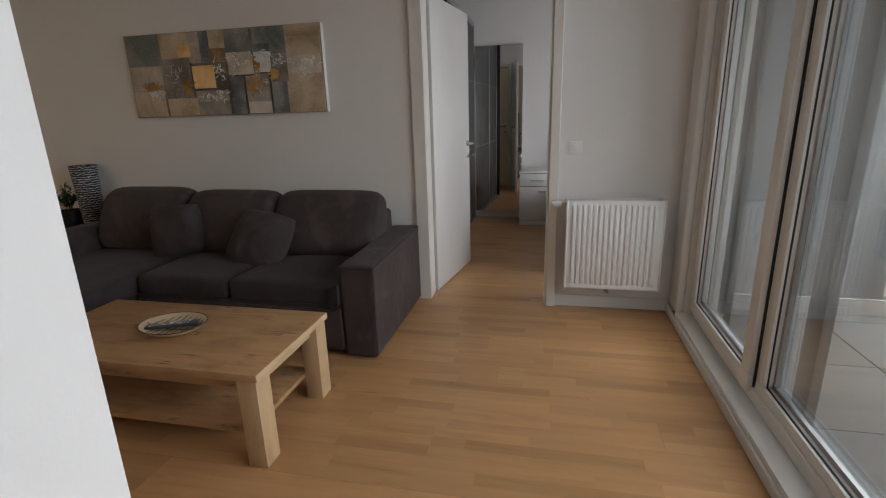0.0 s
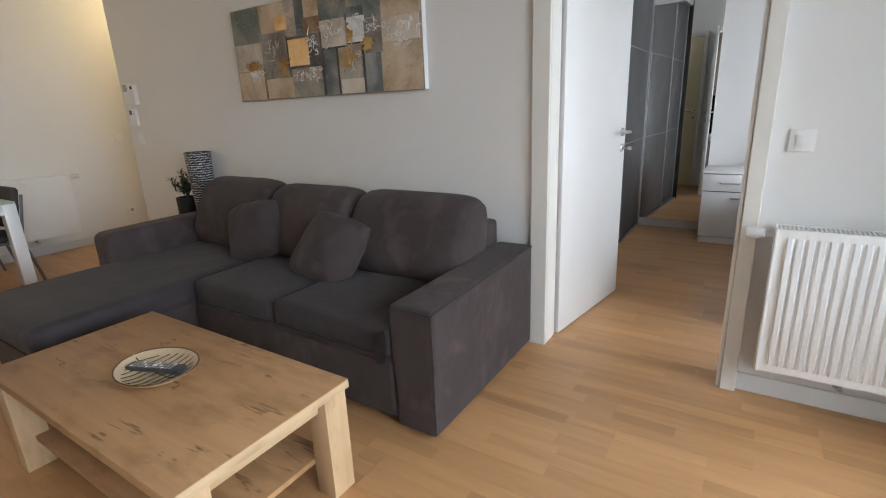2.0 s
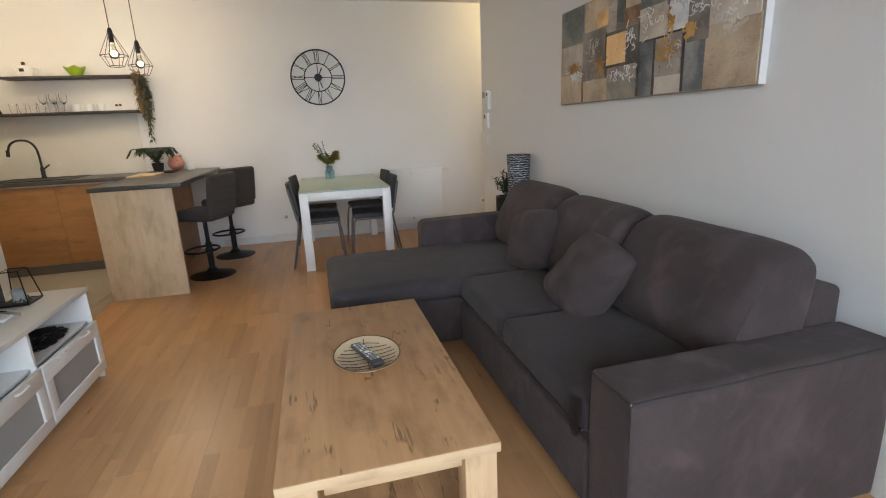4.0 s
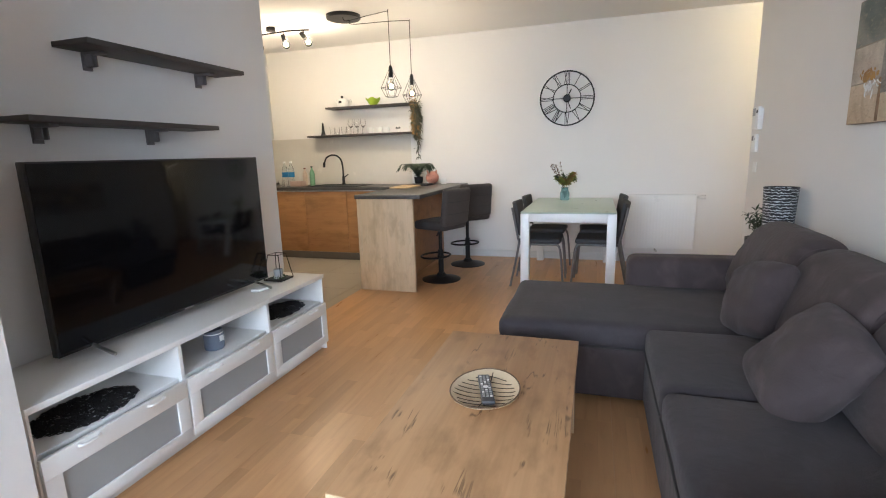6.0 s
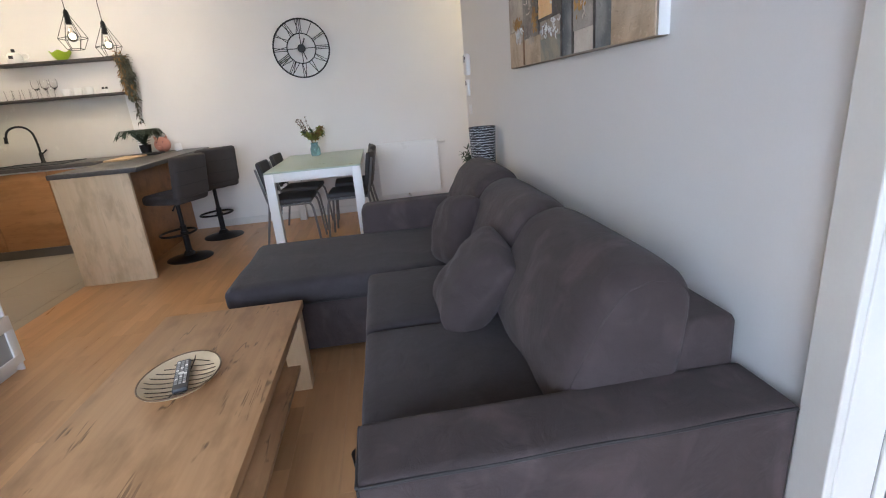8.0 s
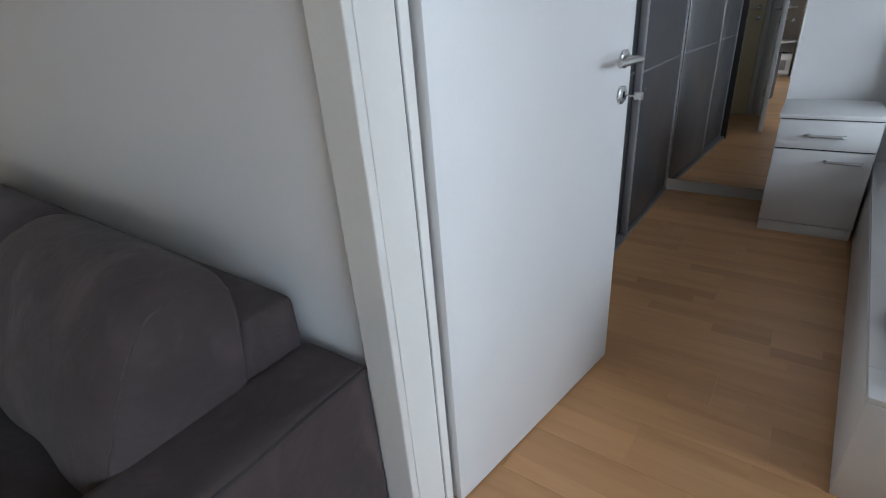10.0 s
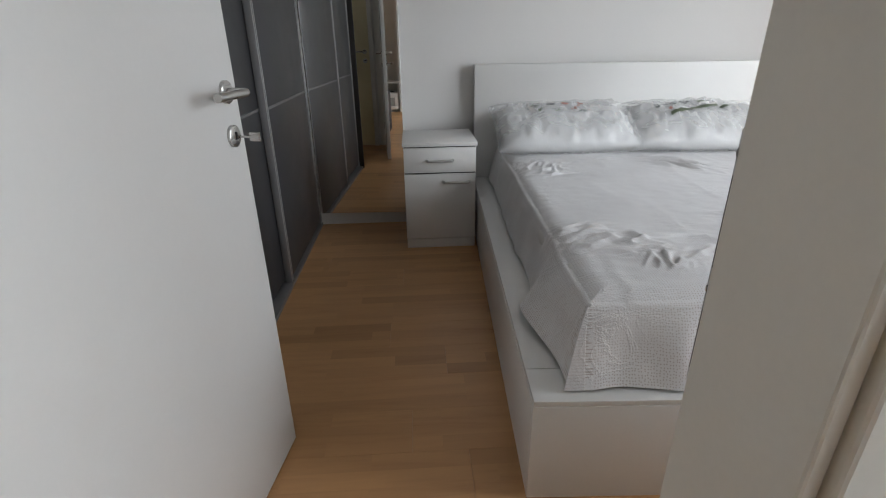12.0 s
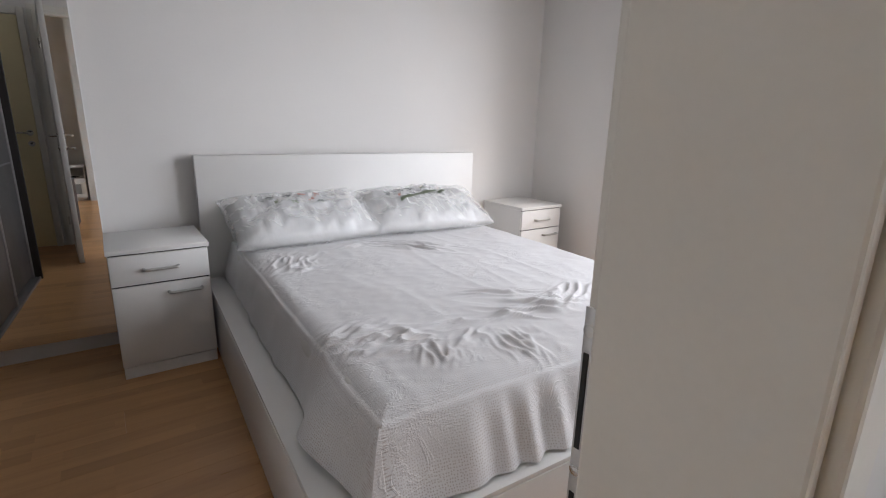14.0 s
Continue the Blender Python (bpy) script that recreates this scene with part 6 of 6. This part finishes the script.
for k in range(20):
    a = rng.uniform(0, 6.28)
    lean = rng.uniform(0.02, 0.14)
    long_ = k < 6
    top = Vector((-5.62 + 0.5 * lean * math.cos(a), 1.92 + (0.11 * math.sin(a) if not long_ else -0.04 - 0.13 * rng.random()), VZ + (rng.uniform(0.22, 0.3) if not long_ else rng.uniform(0.36, 0.47))))
    line = arc([(-5.62, 1.92, VZ + 0.06), (-5.62 + 0.2 * lean * math.cos(a), 1.92 + (top.y - 1.92) * 0.25, VZ + 0.18), top], 6)
    bm = bmesh.new()
    tube(line, 0.0018, 4, bm)
    for p in line[6:]:
        for j in range(12 if not long_ else 4):
            leaf(bm, p, (rng.uniform(-1, 1), rng.uniform(-1, 1), rng.uniform(-0.3, 1)), rng.uniform(0.03, 0.05) if not long_ else 0.02, 0.014, rng)
    part("twig", bm, TWIG if long_ else (DRY, YEL, LEAF)[k % 3], vase)

# ---- leaf dish and remote on the coffee table ----
PX, PY, PZ = -1.575, 1.885, 0.4255
dish = thing("leaf_dish", "cream leaf-shaped dish with dark brown veins", "dish", (PX, PY, PZ))
CREAMC = plain("cream_ceramic", (0.62, 0.49, 0.32), 0.35, var=0.1, scale=12)
VEIN = plain("brown_vein", (0.06, 0.035, 0.02), 0.5)


def dish_point(r, a, lift=0.0):
    k = 1 + 0.07 * math.cos(a) ** 3 - 0.03 * math.cos(3 * a)
    return Vector((PX + 0.155 * k * r * math.cos(a), PY + 0.125 * k * r * math.sin(a), PZ + 0.005 + 0.032 * r ** 2.6 + lift))


bm = bmesh.new()
rings_ = [[bm.verts.new(dish_point(r, 2 * math.pi * j / 40, h)) for j in range(40)] for r, h in ((0.02, -0.005), (0.55, -0.009), (0.8, -0.006), (1.0, -0.002), (1.015, 0.002), (0.985, 0.004), (0.8, 0.0), (0.5, 0.0), (0.02, 0.0))]
for a, c in zip(rings_, rings_[1:]):
    for j in range(40):
        bm.faces.new((a[j], a[(j + 1) % 40], c[(j + 1) % 40], c[j]))
bm.faces.new(rings_[-1])
bm.faces.new(rings_[0][::-1])
part("bowl", bm, CREAMC, dish)
part("vein", tube([dish_point(abs(t), 0 if t > 0 else math.pi, 0.0015) for t in [q / 10 for q in range(-9, 10)]], 0.0022, 5), VEIN, dish, "dark vein")
for k in range(-4, 5):
    for s in (1, -1):
        x0 = k / 5.2
        pts = []
        for j in range(7):
            u, v = x0 + 0.16 * (j / 6) ** 1.5, s * j / 6 * math.sqrt(max(0.05, 0.86 - x0 * x0)) * 0.97
            r, a = math.hypot(u, v), math.atan2(v, u)
            if r < 0.97:
                pts.append(dish_point(r, a, 0.0015))
        if len(pts) > 2:
            part("vein", tube(pts, 0.0018, 5), VEIN, dish)
part("rim", tube([dish_point(1.0, 2 * math.pi * j / 40, 0.003) for j in range(40)], 0.0028, 6, closed=True), plain("dark_rim", (0.13, 0.07, 0.03), 0.4), dish)
rem = thing("remote_control", "slim grey remote control lying in the leaf dish", "remote control", (PX, PY, 0.446))
REMC = plain("remote_plastic", (0.06, 0.06, 0.065), 0.4)
part("body", box(PX - 0.105, PX + 0.105, PY - 0.022, PY + 0.022, 0.446, 0.463, b=0.006), REMC, rem)
KEYG = plain("remote_keys", (0.35, 0.35, 0.36), 0.5)
for i in range(11):
    for j in range(3):
        if i in (5, 6) and j == 1:
            continue
        x, y = PX - 0.082 + 0.0152 * i, PY - 0.0125 + 0.0125 * j
        part("button", box(x - 0.0048, x + 0.0048, y - 0.004, y + 0.004, 0.4632, 0.4648), KEYG if (i + j) % 4 else LACQ, rem, smooth=False)
part("round_pad", lathe(PX - 0.082 + 0.0152 * 5.5, PY, [(0, 0.4632), (0.009, 0.4632), (0.009, 0.465), (0, 0.465)], 16), LACQ, rem)
rem.rotation_euler = (0, radians(-3), radians(17))
rem.scale = (1.12, 1.05, 1.0)

# ---- television bench: mats, pot, lantern ----
MAT_ = plain("woven_black", (0.02, 0.02, 0.022), 0.7)
for cx, cy in ((-1.22, 0.33), (-2.49, 0.32)):
    bm = bmesh.new()
    for j in range(700):
        r, a = 0.175 * math.sqrt(rng.random()), rng.uniform(0, 6.28)
        x, y = cx + 1.15 * r * math.cos(a), cy + 0.75 * r * math.sin(a)
        w = rng.uniform(0.008, 0.016)
        t = rng.uniform(0, 3.14)
        tube([(x + w * math.cos(t + q), y + w * math.sin(t + q) * 0.8, 0.346 + rng.uniform(0.001, 0.006)) for q in (0, 1.57, 3.14, 4.71)], 0.0022, 4, bm, True)
    single("place_mat", bm, MAT_, "round black openwork place mat lying in the bench", "place mat", (cx, cy, 0.343), "place mats")
pot2 = thing("ceramic_pot", "small grey-blue ceramic pot with a white tag", "pot", (-1.88, 0.37, 0.343))
part("body", lathe(-1.88, 0.37, [(0, 0.344), (0.045, 0.344), (0.05, 0.352), (0.05, 0.425), (0.044, 0.435), (0.044, 0.448), (0.04, 0.448), (0.038, 0.43), (0, 0.42)], 22), plain("grey_blue_ceramic", (0.16, 0.19, 0.25), 0.4), pot2)
part("tag", box(-1.895, -1.865, 0.4205, 0.423, 0.39, 0.42, b=0.001), LACQ, pot2)
part("cord", tube(disc_points(-1.88, 0.37, 0.43, 0.047, 20), 0.003, 5, closed=True), LACQ, pot2)
lan = thing("glass_lantern", "black wire lantern with glass and a small candle", "lantern", (-2.58, 0.28, 0.53))
part("bottom", box(-2.645, -2.515, 0.215, 0.345, 0.5305, 0.538, b=0.002), BLACK, lan)
corner_lo = [(-2.645, 0.215, 0.538), (-2.515, 0.215, 0.538), (-2.515, 0.345, 0.538), (-2.645, 0.345, 0.538)]
corner_hi = [(-2.62, 0.24, 0.70), (-2.54, 0.24, 0.70), (-2.54, 0.32, 0.70), (-2.62, 0.32, 0.70)]
for p, q in zip(corner_lo, corner_hi):
    part("wire", tube([p, q], 0.003, 5), BLACK, lan)
part("ring", tube(corner_hi, 0.003, 5, closed=True), BLACK, lan)
part("ring", tube(corner_lo, 0.003, 5, closed=True), BLACK, lan)
part("candle_glass", lathe(-2.58, 0.28, [(0.028, 0.5385), (0.03, 0.6), (0.027, 0.6), (0.025, 0.545), (0, 0.545)], 16), FROST, lan)
bm = bmesh.new()
for j in range(24):
    leaf(bm, (-2.58 + rng.uniform(-0.05, 0.05), 0.30 + rng.uniform(-0.04, 0.03), 0.54), (rng.uniform(-1, 1), rng.uniform(-1, 1), 0.5), 0.03, 0.012, rng)
tagged(part("moss", bm, LEAF, lan), kind="stuff")
single("wall_box", box(-2.40, -2.28, 0.30, 0.36, 0.5305, 0.545, b=0.004), LACQ, "small flat white receiver on the bench", "receiver", (-2.34, 0.33, 0.5305))

# ---- floor lamp and plant behind the sofa ----
n = Nodes("zebra_shade")
v = n.coords((1, 1, 1), False)
wv = n.add("TexWave", {"Vector": v, "Scale": 17.0, "Distortion": 5.5, "Detail": 2.0, "Detail Scale": 3.0}, bands_direction="Z").outputs["Fac"]
n.set("Base Color", n.ramp(wv, (0.77, (0.012, 0.013, 0.016)), (0.88, (0.55, 0.56, 0.58))))
n.set("Roughness", 0.45)
fl = thing("floor_lamp", "floor lamp with a black and white zebra-striped cylinder shade", "lamp", (-3.59, 3.39, 0))
part("base", lathe(-3.59, 3.39, [(0, 0), (0.11, 0), (0.11, 0.02), (0.02, 0.03), (0, 0.03)], 24), BLACKPL, fl)
part("pole", lathe(-3.59, 3.39, [(0.012, 0.03), (0.012, 0.62)], 10), BLACKPL, fl)
part("shade", lathe(-3.59, 3.39, [(0.078, 0.56), (0.098, 1.035), (0.095, 1.035), (0.075, 0.56)], 36), n.mat, fl, "black and white striped shade")
part("shade_ring", tube(disc_points(-3.59, 3.39, 1.035, 0.097, 36), 0.003, 5, closed=True), BLACKPL, fl)
part("spider", tube([(-3.685, 3.39, 0.62), (-3.495, 3.39, 0.62)], 0.004, 5), BLACKPL, fl)
pl = thing("potted_plant", "small dark-leaved plant in a tall black pot", "plant", (-3.76, 3.34, 0))
part("pot", lathe(-3.76, 3.34, [(0, 0), (0.075, 0), (0.085, 0.68), (0.07, 0.68), (0.07, 0.66), (0, 0.66)], 20), BLACKPL, pl)
for k in range(13):
    a = rng.uniform(0, 6.28)
    r = rng.uniform(0.04, 0.15)
    line = arc([(-3.76, 3.34, 0.66), (-3.76 + 0.4 * r * math.cos(a), 3.34 + 0.3 * r * math.sin(a), 0.75), (-3.76 + r * math.cos(a), 3.34 + 0.7 * r * math.sin(a), 0.76 + rng.uniform(0, 0.13))], 5)
    bm = bmesh.new()
    tube(line, 0.0022, 4, bm)
    for p in line[3:]:
        for j in range(3):
            leaf(bm, p, (rng.uniform(-1, 1), rng.uniform(-1, 0.6), rng.uniform(-0.2, 1)), rng.uniform(0.035, 0.055), 0.014, rng)
    part("stem", bm, LEAFD, pl)

# ---- wall intercom ----
ic = thing("intercom", "white wall intercom with a grey screen and handset", "intercom", (-4.64, YN, 1.5))
part("panel", box(-4.745, -4.60, YN - 0.025, YN, 1.44, 1.615, b=0.004), LACQ, ic)
part("screen", box(-4.735, -4.665, YN - 0.0275, YN - 0.0255, 1.545, 1.605), FROST, ic, "grey screen", False)
part("handset", box(-4.59, -4.535, YN - 0.04, YN, 1.43, 1.60, b=0.008), LACQ, ic)
part("speaker", box(-4.58, -4.55, YN - 0.0425, YN - 0.0405, 1.56, 1.585), BLACKPL, ic, smooth=False)
th = thing("thermostat", "white wall thermostat with a small dark display", "thermostat", (-4.66, YN, 1.33))
part("case", box(-4.72, -4.61, YN - 0.022, YN, 1.25, 1.395, b=0.004), LACQ, th)
part("display", box(-4.71, -4.67, YN - 0.0245, YN - 0.0225, 1.345, 1.385), plain("display_grey", (0.1, 0.1, 0.1), 0.3), th, smooth=False)
part("button", box(-4.645, -4.63, YN - 0.0245, YN - 0.0225, 1.35, 1.365), ALU, th, smooth=False)

# ---- abstract painting ----
X0, X1, Z0, Z1 = -3.055, -1.455, 1.395, 1.985
art = thing("painting", "wide abstract canvas of grey, beige and gold blocks", "painting", ((X0 + X1) / 2, YN, Z0))
CANVAS = plain("canvas_beige", (0.36, 0.31, 0.245), 0.75, var=0.18, scale=5, bump=0.2, bscale=300)
part("canvas", box(X0, X1, YN - 0.035, YN, Z0, Z1, b=0.003), CANVAS, art)
part("canvas_edge", box(X1 + 0.0005, X1 + 0.002, YN - 0.035, YN, Z0 + 0.002, Z1 - 0.002), LACQ, art, "white canvas edge", False)
ART = {
    "teal": brushwork("art_teal", (0.12, 0.145, 0.14), (0.25, 0.255, 0.225), (0.45, 0.37, 0.26)),
    "slate": brushwork("art_slate", (0.06, 0.07, 0.08), (0.15, 0.165, 0.175), (0.34, 0.34, 0.33)),
    "grey": brushwork("art_grey", (0.2, 0.15, 0.11), (0.42, 0.36, 0.3), (0.66, 0.59, 0.5)),
    "ash": brushwork("art_ash", (0.13, 0.115, 0.1), (0.28, 0.25, 0.22), (0.5, 0.45, 0.39)),
    "pale": brushwork("art_pale", (0.44, 0.36, 0.28), (0.62, 0.54, 0.45), (0.76, 0.7, 0.62)),
    "beige": brushwork("art_beige", (0.34, 0.235, 0.145), (0.54, 0.42, 0.29), (0.66, 0.54, 0.4)),
    "brown": brushwork("art_brown", (0.1, 0.055, 0.03), (0.27, 0.16, 0.085), (0.46, 0.3, 0.17)),
    "gold": brushwork("art_gold", (0.62, 0.37, 0.14), (0.82, 0.56, 0.27), (0.9, 0.68, 0.4), 0.6, 0.42),
    "white": brushwork("art_white", (0.5, 0.51, 0.52), (0.78, 0.78, 0.77), (0.86, 0.86, 0.84)),
    "dark": brushwork("art_dark", (0.03, 0.024, 0.02), (0.08, 0.068, 0.06), (0.22, 0.19, 0.17)),
    "rust": brushwork("art_rust", (0.26, 0.13, 0.03), (0.5, 0.28, 0.07), (0.7, 0.45, 0.16), 0.35, 0.5),
}
LAYER = [0]


def patch(u0, v0, u1, v1, key):
    """A block of paint on the canvas; u from its left, v from its top, in hundredths."""
    LAYER[0] += 1
    t = 0.0015 + 0.00022 * LAYER[0]
    bm = box(X0 + 0.016 * u0, X0 + 0.016 * u1, YN - 0.0355 - t, YN - 0.0352, Z1 - 0.0059 * v1, Z1 - 0.0059 * v0, b=0.0006, seg=1)
    part("paint_block", bm, ART[key], art)


patch(0.5, 1, 18, 37, "teal"), patch(19, 0.5, 34, 32, "beige"), patch(0.5, 38, 18, 67, "grey"), patch(0.5, 68, 19, 99.5, "beige")
patch(18, 78, 35, 99.5, "beige"), patch(35, 82, 53, 99.5, "teal"), patch(52, 52, 61, 99, "slate"), patch(61, 84, 74, 99, "pale")
patch(53, 1, 66, 27, "teal"), patch(67, 0.5, 83, 31, "teal"), patch(83, 0.5, 99.5, 34, "beige"), patch(82, 54, 99.5, 99.5, "beige")
patch(74, 61, 82, 99, "slate"), patch(45, 0.5, 53, 22, "beige"), patch(40, 1, 45, 37, "slate"), patch(34, 1, 40, 38, "grey")
patch(44, 21, 53, 36, "brown"), patch(18, 30, 34, 78, "ash"), patch(35, 37, 53, 70, "dark"), patch(36, 69, 52, 83, "grey")
patch(53, 27, 66, 53, "pale"), patch(67, 19, 75, 29, "slate"), patch(67, 28, 75, 52, "white"), patch(61, 54, 73, 85, "ash")
patch(75, 33, 83, 63, "ash"), patch(83, 34, 99, 55, "pale"), patch(28, 15, 35, 29, "gold"), patch(34, 40, 46, 67, "gold"), patch(10, 67, 18, 78, "pale")
# dark gaps between the blocks
patch(33.8, 36, 34.6, 78, "dark"), patch(52.6, 36, 53.4, 99, "dark"), patch(60.6, 53, 61.5, 99, "dark"), patch(73.5, 55, 74.3, 99, "dark"), patch(66, 2, 66.6, 30, "slate")
patch(53, 53, 66, 54.6, "dark"), patch(35, 68.4, 52, 69.6, "dark"), patch(18, 66, 18.7, 99, "brown"), patch(67, 51.5, 75, 52.8, "dark")


def fleck(u, v, w, h, key, count, seed):
    """Broken flakes of gold leaf, thickest in the middle of the patch."""
    r = random.Random(seed)
    LAYER[0] += 1
    bm = bmesh.new()
    for k in range(count):
        cx, cz = X0 + 0.016 * (u + r.gauss(0, w / 2)), Z1 - 0.0059 * (v + r.gauss(0, h / 2))
        m = r.randint(5, 8)
        y = YN - 0.0445 - 0.0015 * r.random()
        ring2 = [bm.verts.new((cx + q * math.cos(6.283 * j / m), y, cz + q * math.sin(6.283 * j / m))) for j, q in enumerate(r.uniform(0.004, 0.014) for j in range(m))]
        mid = bm.verts.new((cx, y - 0.002, cz))
        for j in range(m):
            bm.faces.new((ring2[j], ring2[(j + 1) % m], mid))
    tagged(part("paint_fleck", bm, ART[key], art), kind="stuff")


def squiggle(u, v, w, h, key, count, seed):
    """Curls of thick paint pressed from the tube."""
    r = random.Random(seed)
    bm = bmesh.new()
    for k in range(count):
        cx, cz = X0 + 0.016 * (u + r.uniform(-w, w)), Z1 - 0.0059 * (v + r.uniform(-h, h))
        a, bend, step = r.uniform(0, 6.28), r.uniform(-0.9, 0.9), r.uniform(0.006, 0.011)
        pts = []
        for j in range(r.randint(4, 8)):
            pts.append((cx, YN - 0.0445, cz))
            cx, cz, a = cx + step * math.cos(a), cz + step * math.sin(a), a + bend + r.uniform(-0.4, 0.4)
        tube(pts, [0.0012 + 0.0016 * math.sin(math.pi * (j + 0.5) / len(pts)) for j in range(len(pts))], 5, bm)
    tagged(part("paint_ridge", bm, ART[key], art), kind="stuff")


fleck(12, 63, 5, 4, "rust", 60, 1), fleck(31, 66, 2.5, 10, "rust", 70, 2), fleck(66, 64, 4, 10, "rust", 60, 3), fleck(76, 56, 2, 6, "rust", 50, 4), fleck(68, 45, 1.5, 8, "rust", 34, 5)
squiggle(25, 46, 5, 12, "pale", 12, 6), squiggle(49, 50, 2.5, 12, "white", 16, 7), squiggle(91, 45, 7, 9, "white", 22, 8), squiggle(59, 40, 5, 11, "white", 18, 9)
squiggle(14, 71, 3, 4, "white", 12, 10), squiggle(44, 76, 7, 5, "white", 26, 11), squiggle(68, 66, 4, 10, "pale", 14, 12), squiggle(79, 38, 3, 5, "white", 12, 13), squiggle(71, 32, 3, 3, "white", 10, 14)
fleck(92, 60, 4, 5, "pale", 26, 15), fleck(27, 81, 4, 3, "pale", 24, 16), fleck(13, 72, 3, 4, "white", 18, 17)

# ======== floor coverings ========


def lay(parent, mat, name, x0, x1, y0, y1, lx, ly, z0, z1, gap, seed, stagger=True, bev=0.0012):
    """Boards or tiles along x, each an object; whole ones share one mesh."""
    rng = random.Random(seed)
    cache = {}
    y = y0
    while y < y1 - 0.005:
        w = min(ly, y1 - y)
        x = x0 - (rng.random() * lx if stagger else 0)
        while x < x1 - 0.005:
            a, c = max(x, x0), min(x + lx, x1)
            if c - a > 0.02:
                key = (round(c - a, 3), round(w, 3))
                if key not in cache:
                    bm = box(-(c - a) / 2 + gap, (c - a) / 2 - gap, -w / 2 + gap, w / 2 - gap, z0, z1, b=bev, seg=1)
                    me = bpy.data.meshes.new(name)
                    bm.to_mesh(me)
                    bm.free()
                    me.materials.append(mat)
                    cache[key] = me
                ob = new(name, cache[key])
                ob.parent = parent
                ob.location = ((a + c) / 2, y + w / 2, 0)
            x += lx
        y += ly


lay(balcony, PAVER, "paver", 1.2, 3.2, -2.0, YN, 0.6, 0.6, 0.0, 0.03, 0.003, 3, False)
lay(floor_kitchen, TILE, "tile", XW, -2.93, -2.48, 0.03, 0.6, 0.6, -0.006, 0.0, 0.0015, 4, False, 0.001)
lay(floor, PLANK, "plank", XW, 0.93, 0.03, YN, 1.29, 0.194, -0.012, 0.0, 0.0002, 5, True, 0.0004)
lay(floor, PLANK, "plank", -0.37, 0.93, -1.46, 0.03, 1.29, 0.194, -0.012, 0.0, 0.0002, 6, True, 0.0004)
lay(floor, PLANK, "plank", XW, -4.82, YN, 5.36, 1.29, 0.194, -0.012, 0.0, 0.0002, 7, True, 0.0004)
lay(floor, PLANK, "plank", -0.755, 0.09, YN, YB, 1.29, 0.194, -0.012, 0.0, 0.0002, 8, True, 0.0004)
lay(floor, PLANK, "plank", -1.5, XBE, YB, YBN, 1.29, 0.194, -0.012, 0.0, 0.0002, 9, True, 0.0004)
